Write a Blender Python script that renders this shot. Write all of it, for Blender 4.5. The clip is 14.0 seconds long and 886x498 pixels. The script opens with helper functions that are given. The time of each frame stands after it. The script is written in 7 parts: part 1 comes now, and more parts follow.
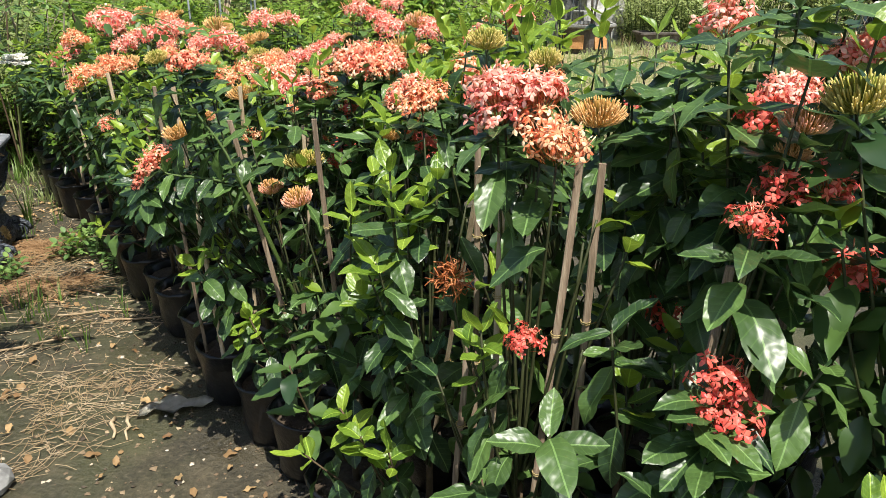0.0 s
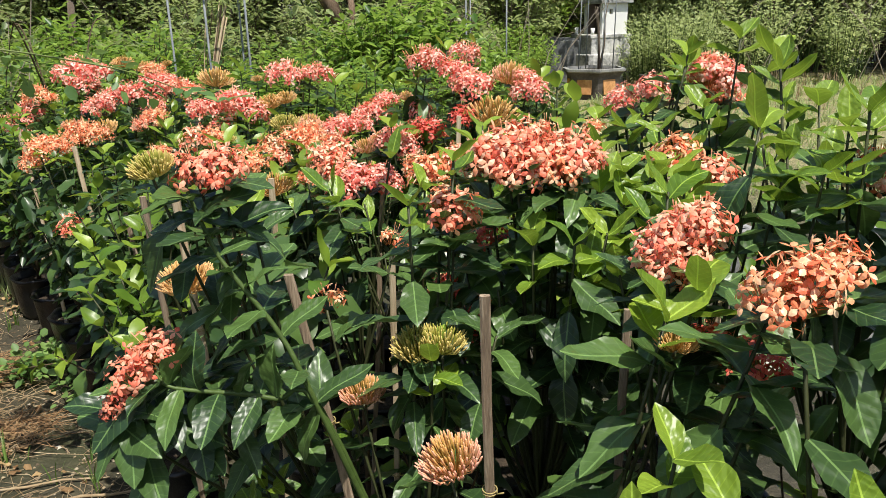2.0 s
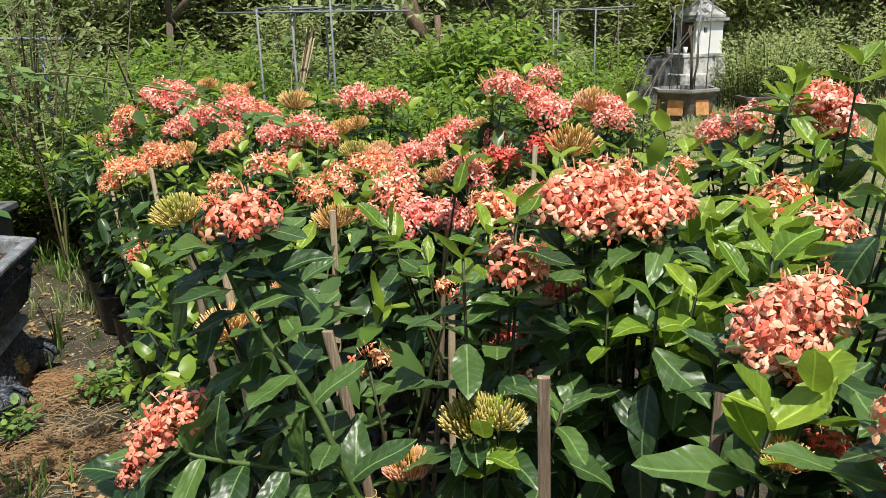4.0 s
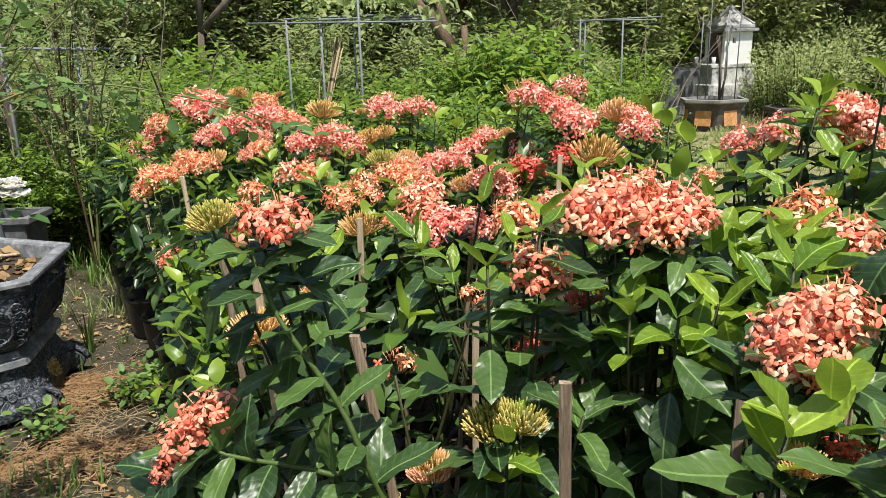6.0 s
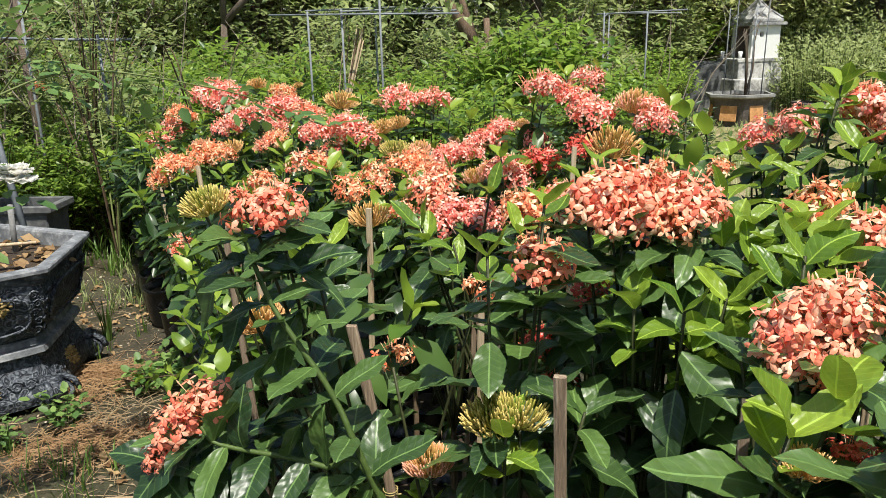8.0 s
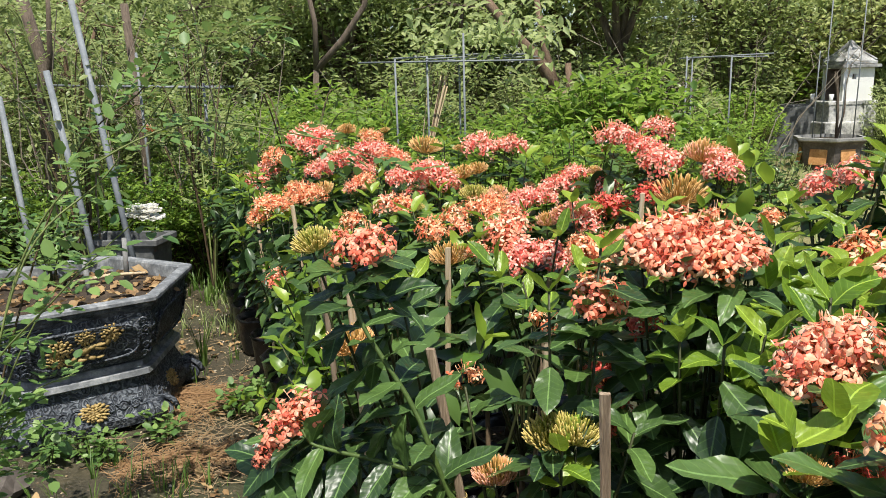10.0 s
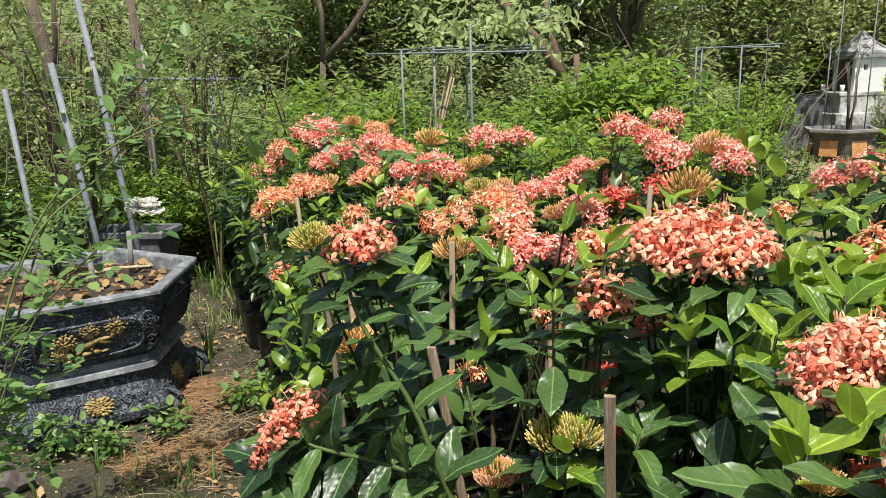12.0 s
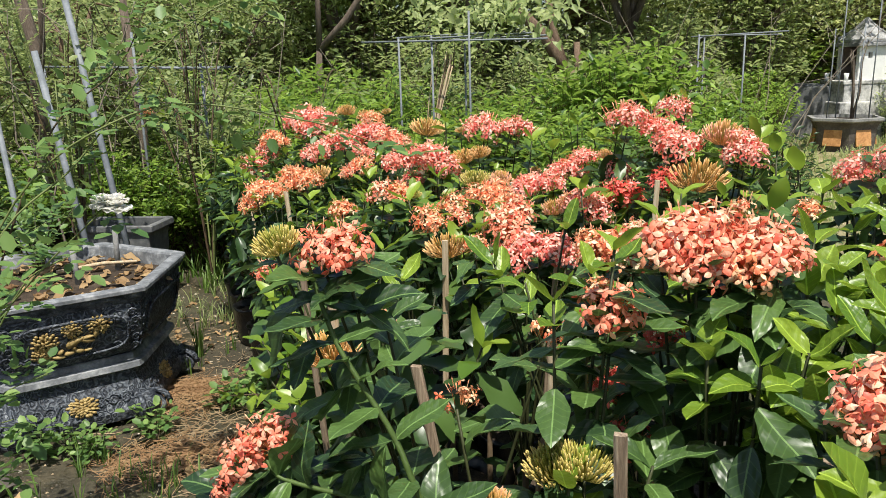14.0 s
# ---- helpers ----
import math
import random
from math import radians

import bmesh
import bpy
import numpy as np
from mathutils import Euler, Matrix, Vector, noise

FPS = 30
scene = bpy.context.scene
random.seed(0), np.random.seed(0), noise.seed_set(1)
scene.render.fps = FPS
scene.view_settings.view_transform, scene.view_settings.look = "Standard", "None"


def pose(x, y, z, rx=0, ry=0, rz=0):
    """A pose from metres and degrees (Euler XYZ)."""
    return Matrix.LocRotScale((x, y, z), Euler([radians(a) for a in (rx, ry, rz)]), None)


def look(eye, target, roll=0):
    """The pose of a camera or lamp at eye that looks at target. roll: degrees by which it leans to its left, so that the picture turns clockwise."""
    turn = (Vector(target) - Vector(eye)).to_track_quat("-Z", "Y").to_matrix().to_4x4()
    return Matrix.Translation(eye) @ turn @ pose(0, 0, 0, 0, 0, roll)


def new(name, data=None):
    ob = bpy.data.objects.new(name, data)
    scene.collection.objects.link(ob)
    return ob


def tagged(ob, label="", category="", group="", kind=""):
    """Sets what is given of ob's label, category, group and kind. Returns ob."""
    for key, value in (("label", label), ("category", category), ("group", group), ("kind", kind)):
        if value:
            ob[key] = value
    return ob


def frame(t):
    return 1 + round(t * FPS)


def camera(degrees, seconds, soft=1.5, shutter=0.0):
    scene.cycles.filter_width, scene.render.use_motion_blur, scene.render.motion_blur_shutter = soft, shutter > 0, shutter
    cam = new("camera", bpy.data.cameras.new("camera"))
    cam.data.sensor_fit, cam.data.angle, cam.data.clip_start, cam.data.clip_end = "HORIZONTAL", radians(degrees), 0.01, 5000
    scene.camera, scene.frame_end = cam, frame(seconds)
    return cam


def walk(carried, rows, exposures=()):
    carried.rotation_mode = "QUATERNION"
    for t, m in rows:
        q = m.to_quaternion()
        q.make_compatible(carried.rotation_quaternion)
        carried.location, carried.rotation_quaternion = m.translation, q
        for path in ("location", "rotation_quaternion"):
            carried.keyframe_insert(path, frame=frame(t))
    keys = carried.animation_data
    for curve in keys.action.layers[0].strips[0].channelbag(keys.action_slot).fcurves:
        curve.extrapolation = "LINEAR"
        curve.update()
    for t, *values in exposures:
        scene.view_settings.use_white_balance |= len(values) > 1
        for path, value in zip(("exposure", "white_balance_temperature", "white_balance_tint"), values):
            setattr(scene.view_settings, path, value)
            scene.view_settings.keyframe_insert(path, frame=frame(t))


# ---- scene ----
cam = camera(61.1, 14.0, soft=0.45)
PATH = [
    (0, (-0.006, 0.431, 1.576), (-0.048, 2.299, 0.864), -0.7),
    (0.5, (-0.133, 0.762, 1.542), (-0.13, 2.626, 0.817), -0.9),
    (1, (-0.247, 1.044, 1.544), (-0.234, 2.929, 0.873), -0.9),
    (1.5, (-0.372, 1.298, 1.56), (-0.356, 3.197, 0.932), -1.1),
    (2, (-0.426, 1.468, 1.543), (-0.415, 3.373, 0.933), -1.2),
    (2.5, (-0.381, 1.593, 1.537), (-0.407, 3.497, 0.926), -1.4),
    (3, (-0.401, 1.622, 1.543), (-0.521, 3.529, 0.953), -1.6),
    (3.2, (-0.401, 1.621, 1.552), (-0.558, 3.53, 0.976), -1.6),
    (5.3, (-0.38, 1.613, 1.549), (-0.615, 3.52, 0.996), -1.5),
    (5.5, (-0.388, 1.607, 1.55), (-0.633, 3.514, 0.999), -1.5),
    (6, (-0.392, 1.596, 1.555), (-0.666, 3.504, 1.02), -1.5),
    (6.5, (-0.402, 1.583, 1.561), (-0.706, 3.493, 1.049), -1.4),
    (7, (-0.399, 1.586, 1.557), (-0.721, 3.491, 1.037), -1.4),
    (7.5, (-0.385, 1.599, 1.547), (-0.711, 3.494, 1.0), -1.3),
    (8, (-0.366, 1.622, 1.542), (-0.697, 3.517, 0.993), -1.3),
    (8.5, (-0.359, 1.639, 1.543), (-0.737, 3.541, 1.05), -1.3),
    (9, (-0.338, 1.528, 1.568), (-0.8, 3.421, 1.118), -1.3),
    (9.2, (-0.318, 1.465, 1.572), (-0.807, 3.353, 1.129), -1.3),
    (11.5, (-0.333, 1.5, 1.582), (-0.893, 3.366, 1.131), -1.7),
    (12, (-0.321, 1.505, 1.577), (-0.88, 3.369, 1.115), -1.7),
    (12.5, (-0.316, 1.505, 1.575), (-0.874, 3.365, 1.095), -1.7),
    (13, (-0.309, 1.513, 1.571), (-0.867, 3.365, 1.061), -1.7),
    (13.5, (-0.316, 1.53, 1.571), (-0.874, 3.381, 1.058), -1.7),
    (14, (-0.341, 1.639, 1.567), (-0.899, 3.496, 1.079), -1.8),
]
walk(cam, [(t, look(eye, target, roll)) for t, eye, target, roll in PATH],
     exposures=[(0, 0.66), (0.5, 0.90), (1, 0.66), (1.5, 0.48), (2.2, 0.32), (3.2, 0.30), (5.3, 0.36), (9, 0.40), (14, 0.37)])


# ---- light ----
world = bpy.data.worlds.new("sky")
scene.world = world
world.use_nodes = True
wn = world.node_tree
sky = wn.nodes.new("ShaderNodeTexSky")
sky.sky_type = "NISHITA"
sky.sun_disc = False
SUN_EL, SUN_AZ = 66.0, 152.0          # degrees; azimuth clockwise from +y
sky.sun_elevation, sky.sun_rotation = radians(SUN_EL), radians(SUN_AZ)
sky.air_density, sky.dust_density = 1.0, 1.6
wn.nodes["Background"].inputs["Strength"].default_value = 0.105
wn.links.new(sky.outputs[0], wn.nodes["Background"].inputs["Color"])
sun_dir = Vector((math.sin(radians(SUN_AZ)) * math.cos(radians(SUN_EL)), math.cos(radians(SUN_AZ)) * math.cos(radians(SUN_EL)), math.sin(radians(SUN_EL))))
sun = new("sun", bpy.data.lights.new("sun", "SUN"))
sun.data.energy, sun.data.angle, sun.data.color = 5.0, radians(0.55), (1.0, 0.955, 0.87)
sun.matrix_world = look(sun_dir * 50, (0, 0, 0))


# ---- material helpers ----
def shader(name):
    m = bpy.data.materials.new(name)
    m.use_nodes = True
    return m, m.node_tree, m.node_tree.nodes["Principled BSDF"]


def node(tree, kind, **values):
    n = tree.nodes.new(kind)
    for key, value in values.items():
        n.inputs[key].default_value = value
    return n


def ramp(tree, source, stops):
    r = tree.nodes.new("ShaderNodeValToRGB")
    el = r.color_ramp.elements
    while len(el) < len(stops):
        el.new(0.5)
    for e, (at, col) in zip(el, stops):
        e.position, e.color = at, (*col, 1)
    tree.links.new(source, r.inputs[0])
    return r.outputs["Color"]


def noise_of(tree, scale, detail=4.0, vector=None, rough=0.55):
    n = node(tree, "ShaderNodeTexNoise", Scale=scale, Detail=detail, Roughness=rough)
    if vector is not None:
        tree.links.new(vector, n.inputs["Vector"])
    return n.outputs["Fac"]


def mixed(tree, fac, a, b, mode="MIX"):
    m = tree.nodes.new("ShaderNodeMix")
    m.data_type, m.blend_type = "RGBA", mode
    for value, slot in ((fac, 0), (a, 6), (b, 7)):
        if isinstance(value, bpy.types.NodeSocket):
            tree.links.new(value, m.inputs[slot])
        elif slot == 0:
            m.inputs[0].default_value = value
        else:
            m.inputs[slot].default_value = (*value, 1)
    return m.outputs[2]


def bumped(tree, bsdf, height, strength=0.4, distance=0.01):
    b = node(tree, "ShaderNodeBump", Strength=strength, Distance=distance)
    tree.links.new(height, b.inputs["Height"])
    tree.links.new(b.outputs[0], bsdf.inputs["Normal"])


def sums(tree, op, a, b):
    m = tree.nodes.new("ShaderNodeMath")
    m.operation = op
    for value, slot in ((a, 0), (b, 1)):
        if isinstance(value, bpy.types.NodeSocket):
            tree.links.new(value, m.inputs[slot])
        else:
            m.inputs[slot].default_value = value
    return m.outputs[0]


def see_through(tree, bsdf, colour, amount):
    """Lets part of the light pass through a thin blade."""
    tr = tree.nodes.new("ShaderNodeBsdfTranslucent")
    if isinstance(colour, bpy.types.NodeSocket):
        tree.links.new(colour, tr.inputs["Color"])
    else:
        tr.inputs["Color"].default_value = (*colour, 1)
    mix = tree.nodes.new("ShaderNodeMixShader")
    mix.inputs[0].default_value = amount
    tree.links.new(bsdf.outputs[0], mix.inputs[1])
    tree.links.new(tr.outputs[0], mix.inputs[2])
    tree.links.new(mix.outputs[0], tree.nodes["Material Output"].inputs["Surface"])


def blade(name, dark, light, veins=True, rough=0.32, through_amount=0.25, island=False):
    """A leaf surface: colour differs from leaf to leaf, with a pale midrib and side veins."""
    m, t, b = shader(name)
    if island:
        rnd = t.nodes.new("ShaderNodeNewGeometry").outputs["Random Per Island"]
    else:
        rnd = t.nodes.new("ShaderNodeObjectInfo").outputs["Random"]
    mid = tuple((p + q) / 2 for p, q in zip(dark, light))
    col = ramp(t, rnd, [(0.0, dark), (0.55, mid), (1.0, light)])
    blotch = noise_of(t, 9.0 if veins else 3.0, 3.0)
    col = mixed(t, sums(t, "MULTIPLY", blotch, 0.45), col, tuple(c * 0.6 for c in dark))
    if veins:
        sep = t.nodes.new("ShaderNodeSeparateXYZ")
        t.links.new(t.nodes.new("ShaderNodeTexCoord").outputs["Object"], sep.inputs[0])
        ax = sums(t, "ABSOLUTE", sep.outputs["X"], 0.0)
        rib = sums(t, "LESS_THAN", ax, 0.011)
        wave = sums(t, "SINE", sums(t, "MULTIPLY", sums(t, "SUBTRACT", sep.outputs["Y"], sums(t, "MULTIPLY", ax, 0.75)), 52.0), 0.0)
        col = mixed(t, sums(t, "MULTIPLY", rib, 0.40), col, tuple(min(1, c * 2.2 + 0.05) for c in light))
        side = sums(t, "GREATER_THAN", wave, 0.93)
        col = mixed(t, sums(t, "MULTIPLY", side, 0.16), col, tuple(min(1, c * 1.6 + 0.01) for c in light))
        bumped(t, b, sums(t, "ADD", noise_of(t, 2.6, 1.0), sums(t, "MULTIPLY", wave, -0.012)), 0.22, 0.04)
    t.links.new(col, b.inputs["Base Color"])
    b.inputs["Roughness"].default_value = rough
    b.inputs["Specular IOR Level"].default_value = 0.5
    glow = mixed(t, 0.55, col, tuple(min(1, c * 1.5) for c in light))
    see_through(t, b, glow, through_amount)
    return m


LEAF_DARK = blade("ixora_leaf", (0.020, 0.048, 0.018), (0.112, 0.198, 0.046), rough=0.38, through_amount=0.12)
LEAF_YOUNG = blade("ixora_young_leaf", (0.085, 0.175, 0.020), (0.31, 0.43, 0.045), rough=0.38, through_amount=0.30)
LEAF_FAR = blade("ixora_foliage", (0.020, 0.050, 0.018), (0.115, 0.200, 0.045), veins=False, island=True, rough=0.35, through_amount=0.18)
LEAF_FRESH = blade("ixora_fresh_foliage", (0.085, 0.175, 0.020), (0.33, 0.45, 0.05), veins=False, island=True, rough=0.38, through_amount=0.30)
LEAF_SHRUB = blade("shrub_leaf", (0.028, 0.085, 0.014), (0.36, 0.52, 0.085), veins=False, island=True, rough=0.4, through_amount=0.38)
LEAF_TREE = blade("tree_leaf", (0.055, 0.110, 0.030), (0.46, 0.53, 0.21), veins=False, island=True, rough=0.38, through_amount=0.42)
LEAF_WEED = blade("weed_leaf", (0.22, 0.30, 0.10), (0.52, 0.58, 0.27), veins=False, island=True, rough=0.5, through_amount=0.45)
# second tree leaf: yellower, and lightened so the far right looks sunlit and hazy
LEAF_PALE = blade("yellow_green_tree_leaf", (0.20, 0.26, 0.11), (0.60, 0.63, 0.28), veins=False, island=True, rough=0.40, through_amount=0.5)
LEAF_THORN = blade("wild_rose_leaf", (0.10, 0.16, 0.045), (0.36, 0.41, 0.15), veins=False, island=True, rough=0.45, through_amount=0.32)
LEAF_ROSE = blade("rose_leaf", (0.07, 0.155, 0.04), (0.27, 0.40, 0.11), veins=False, island=True, rough=0.45, through_amount=0.28)
LEAF_DRY = blade("dry_leaf", (0.16, 0.08, 0.03), (0.52, 0.36, 0.17), veins=False, rough=0.7, through_amount=0.15)


def petals(name, a, b_, c, passing=0.28):
    m, t, b = shader(name)
    rnd = t.nodes.new("ShaderNodeNewGeometry").outputs["Random Per Island"]
    col = ramp(t, rnd, [(0.0, a), (0.45, b_), (1.0, c)])
    t.links.new(col, b.inputs["Base Color"])
    b.inputs["Roughness"].default_value = 0.42
    see_through(t, b, col, passing)
    return m


# tone varies by petal; coral, pink and orange end in painted sunlit highlights
PETAL_CORAL = petals("coral_petals", (0.84, 0.14, 0.085), (0.95, 0.37, 0.22), (0.99, 0.74, 0.52))
PETAL_PINK = petals("pink_petals", (0.84, 0.12, 0.10), (0.95, 0.34, 0.25), (0.99, 0.74, 0.60))
PETAL_ORANGE = petals("orange_petals", (0.86, 0.16, 0.07), (0.95, 0.38, 0.18), (0.99, 0.78, 0.50))
PETAL_VIVID = petals("vivid_coral_petals", (0.85, 0.16, 0.095), (0.94, 0.30, 0.18), (0.97, 0.52, 0.34))
PETAL_RED = petals("red_petals", (0.66, 0.06, 0.05), (0.79, 0.13, 0.09), (0.87, 0.24, 0.17))
TUBE_RED = petals("floret_tubes", (0.40, 0.09, 0.035), (0.56, 0.18, 0.06), (0.60, 0.30, 0.09))
BUD_GOLD = petals("golden_bud_tips", (0.86, 0.34, 0.19), (0.94, 0.55, 0.32), (0.97, 0.76, 0.50))
PETAL_WILT = petals("wilted_petals", (0.34, 0.10, 0.03), (0.52, 0.17, 0.05), (0.64, 0.27, 0.10))
PETAL_WHITE = petals("white_petals", (0.84, 0.82, 0.74), (0.87, 0.86, 0.81), (0.90, 0.89, 0.86), 0.5)


def bud_mat(name, low, mid, top):
    m, t, b = shader(name)
    sep = t.nodes.new("ShaderNodeSeparateXYZ")
    t.links.new(t.nodes.new("ShaderNodeTexCoord").outputs["Object"], sep.inputs[0])
    rnd = t.nodes.new("ShaderNodeNewGeometry").outputs["Random Per Island"]
    v = node(t, "ShaderNodeVectorMath")
    v.operation = "LENGTH"
    t.links.new(t.nodes.new("ShaderNodeTexCoord").outputs["Object"], v.inputs[0])
    f = sums(t, "ADD", v.outputs["Value"], sums(t, "MULTIPLY", rnd, 0.22))
    col = ramp(t, f, [(0.25, low), (0.62, mid), (0.98, top)])
    t.links.new(col, b.inputs["Base Color"])
    b.inputs["Roughness"].default_value = 0.5
    see_through(t, b, col, 0.15)
    return m


BUD_ORANGE = bud_mat("orange_buds", (0.34, 0.24, 0.04), (0.72, 0.40, 0.13), (0.95, 0.50, 0.36))
BUD_GREEN = bud_mat("green_buds", (0.16, 0.22, 0.03), (0.42, 0.40, 0.07), (0.74, 0.58, 0.20))
BUD_RUST = bud_mat("rust_buds", (0.28, 0.20, 0.04), (0.64, 0.36, 0.10), (0.88, 0.55, 0.24))


def rough_mat(name, cols, scale=8.0, rough=0.85, bump=0.5, distance=0.01, fine=60.0, metal=0.0, stretch=None, spec=0.3):
    m, t, b = shader(name)
    coord = t.nodes.new("ShaderNodeTexCoord").outputs["Object"]
    if stretch:
        mp = node(t, "ShaderNodeMapping", Scale=stretch)
        t.links.new(coord, mp.inputs[0])
        coord = mp.outputs[0]
    big = noise_of(t, scale, 6.0, coord, 0.65)
    small = noise_of(t, fine, 4.0, coord, 0.6)
    f = sums(t, "ADD", sums(t, "MULTIPLY", big, 0.65), sums(t, "MULTIPLY", small, 0.35))
    n = len(cols)
    col = ramp(t, f, [(0.30 + 0.40 * i / max(1, n - 1), c) for i, c in enumerate(cols)])
    t.links.new(col, b.inputs["Base Color"])
    b.inputs["Roughness"].default_value = rough
    b.inputs["Metallic"].default_value = metal
    b.inputs["Specular IOR Level"].default_value = spec
    bumped(t, b, f, bump, distance)
    return m


STEM_GREEN = rough_mat("green_stem", [(0.028, 0.032, 0.013), (0.060, 0.070, 0.026)], 6, 0.5)
STALK_GREEN = rough_mat("green_stalk", [(0.04, 0.07, 0.015), (0.09, 0.14, 0.035)], 12, 0.5)
CANE_GREEN = rough_mat("rose_cane", [(0.10, 0.13, 0.04), (0.22, 0.26, 0.09)], 8, 0.5)
STEM_BROWN = rough_mat("woody_stem", [(0.05, 0.035, 0.02), (0.13, 0.09, 0.05)], 10, 0.8)
STAKE_PALE = rough_mat("split_bamboo", [(0.22, 0.15, 0.08), (0.50, 0.39, 0.25), (0.66, 0.57, 0.42)], 9, 0.7, 0.8, 0.004, 60, stretch=(7, 7, 0.4))
STAKE_GREY = rough_mat("weathered_bamboo", [(0.09, 0.065, 0.045), (0.25, 0.185, 0.125), (0.48, 0.39, 0.28)], 9, 0.8, 0.9, 0.004, 60, stretch=(7, 7, 0.35))
BAG = rough_mat("black_poly_bag", [(0.004, 0.004, 0.004), (0.007, 0.007, 0.008), (0.018, 0.017, 0.015)], 7, 0.30, 0.8, 0.012, 40, spec=0.5)
SOIL = rough_mat("potting_soil", [(0.018, 0.013, 0.009), (0.05, 0.036, 0.024), (0.10, 0.075, 0.05)], 14, 0.95, 0.9, 0.02, 90)
BARK = rough_mat("bark", [(0.05, 0.038, 0.028), (0.13, 0.10, 0.075), (0.22, 0.18, 0.14)], 5, 0.9, 0.8, 0.02, 40, stretch=(3, 3, 0.7))
TWIG_GREY = rough_mat("grey_twigs", [(0.14, 0.11, 0.08), (0.26, 0.22, 0.17), (0.40, 0.35, 0.28)], 5, 0.85, 0.4, 0.004, 40)
BARK_WARM = rough_mat("warm_bark", [(0.06, 0.04, 0.025), (0.15, 0.10, 0.065), (0.27, 0.20, 0.135)], 5, 0.9, 0.8, 0.02, 40, stretch=(3, 3, 0.7))
PIPE = rough_mat("galvanised_pipe", [(0.11, 0.125, 0.135), (0.19, 0.21, 0.225), (0.29, 0.31, 0.325)], 7, 0.62, 0.3, 0.003, 50)
CONCRETE_DARK = rough_mat("black_cast_stone", [(0.010, 0.012, 0.016), (0.028, 0.034, 0.044), (0.11, 0.12, 0.135), (0.38, 0.39, 0.40)], 16, 0.62, 1.0, 0.022, 30)
WALL_GREY = rough_mat("weathered_wall", [(0.05, 0.055, 0.058), (0.12, 0.125, 0.125), (0.26, 0.26, 0.25)], 3.5, 0.9, 0.6, 0.01, 25)
CONCRETE_RIM = rough_mat("worn_stone_rim", [(0.06, 0.066, 0.072), (0.18, 0.19, 0.20), (0.46, 0.47, 0.47)], 9, 0.62, 0.6, 0.008, 45)
CONCRETE_GREY = rough_mat("grey_concrete", [(0.12, 0.12, 0.115), (0.24, 0.24, 0.23), (0.36, 0.36, 0.34)], 5, 0.85, 0.6, 0.01, 40)
MASONRY = rough_mat("stained_plaster", [(0.03, 0.03, 0.03), (0.26, 0.26, 0.25), (0.60, 0.59, 0.56), (0.74, 0.73, 0.70)], 3.6, 0.9, 0.6, 0.01, 25)
WHITEWASH = rough_mat("whitewash", [(0.55, 0.55, 0.53), (0.74, 0.74, 0.72), (0.80, 0.80, 0.78)], 2.5, 0.85, 0.3, 0.006, 30)
ROOFING = rough_mat("grey_roof_tile", [(0.07, 0.07, 0.07), (0.28, 0.28, 0.275), (0.58, 0.58, 0.57)], 7, 0.85, 0.6, 0.01, 30)
# shade inside the shrine's niche, put into a brown colour
NICHE_SHADE = rough_mat("niche_shade", [(0.10, 0.075, 0.06), (0.22, 0.17, 0.14)], 4, 0.9, 0.4)
GOLD = rough_mat("gold_paint", [(0.07, 0.055, 0.035), (0.34, 0.24, 0.09), (0.56, 0.44, 0.20)], 22, 0.55, 0.8, 0.006, 90, metal=0.1)
TERRA = rough_mat("ochre_panel", [(0.26, 0.12, 0.045), (0.52, 0.26, 0.10), (0.66, 0.40, 0.18)], 9, 0.8, 0.8, 0.01, 40)
POT_BROWN = rough_mat("brown_cast_stone", [(0.035, 0.030, 0.027), (0.085, 0.072, 0.062), (0.17, 0.15, 0.13)], 6, 0.8, 0.5, 0.01, 40)
STRAW = rough_mat("dry_straw", [(0.20, 0.13, 0.07), (0.36, 0.27, 0.16), (0.55, 0.45, 0.30)], 5, 0.8, 0.2, 0.002, 50)
STRAW_RED = rough_mat("brown_needles", [(0.20, 0.105, 0.048), (0.36, 0.22, 0.11), (0.50, 0.35, 0.19)], 5, 0.8, 0.2, 0.002, 50)
GRASS = blade("grass_blade", (0.06, 0.14, 0.02), (0.22, 0.34, 0.07), veins=False, island=True, rough=0.5, through_amount=0.3)
TIE = rough_mat("tie_wire", [(0.30, 0.23, 0.08), (0.50, 0.40, 0.18)], 5, 0.6)
SHELL = rough_mat("bleached_bark", [(0.28, 0.26, 0.20), (0.48, 0.45, 0.37), (0.60, 0.57, 0.50)], 5, 0.8, 0.5)


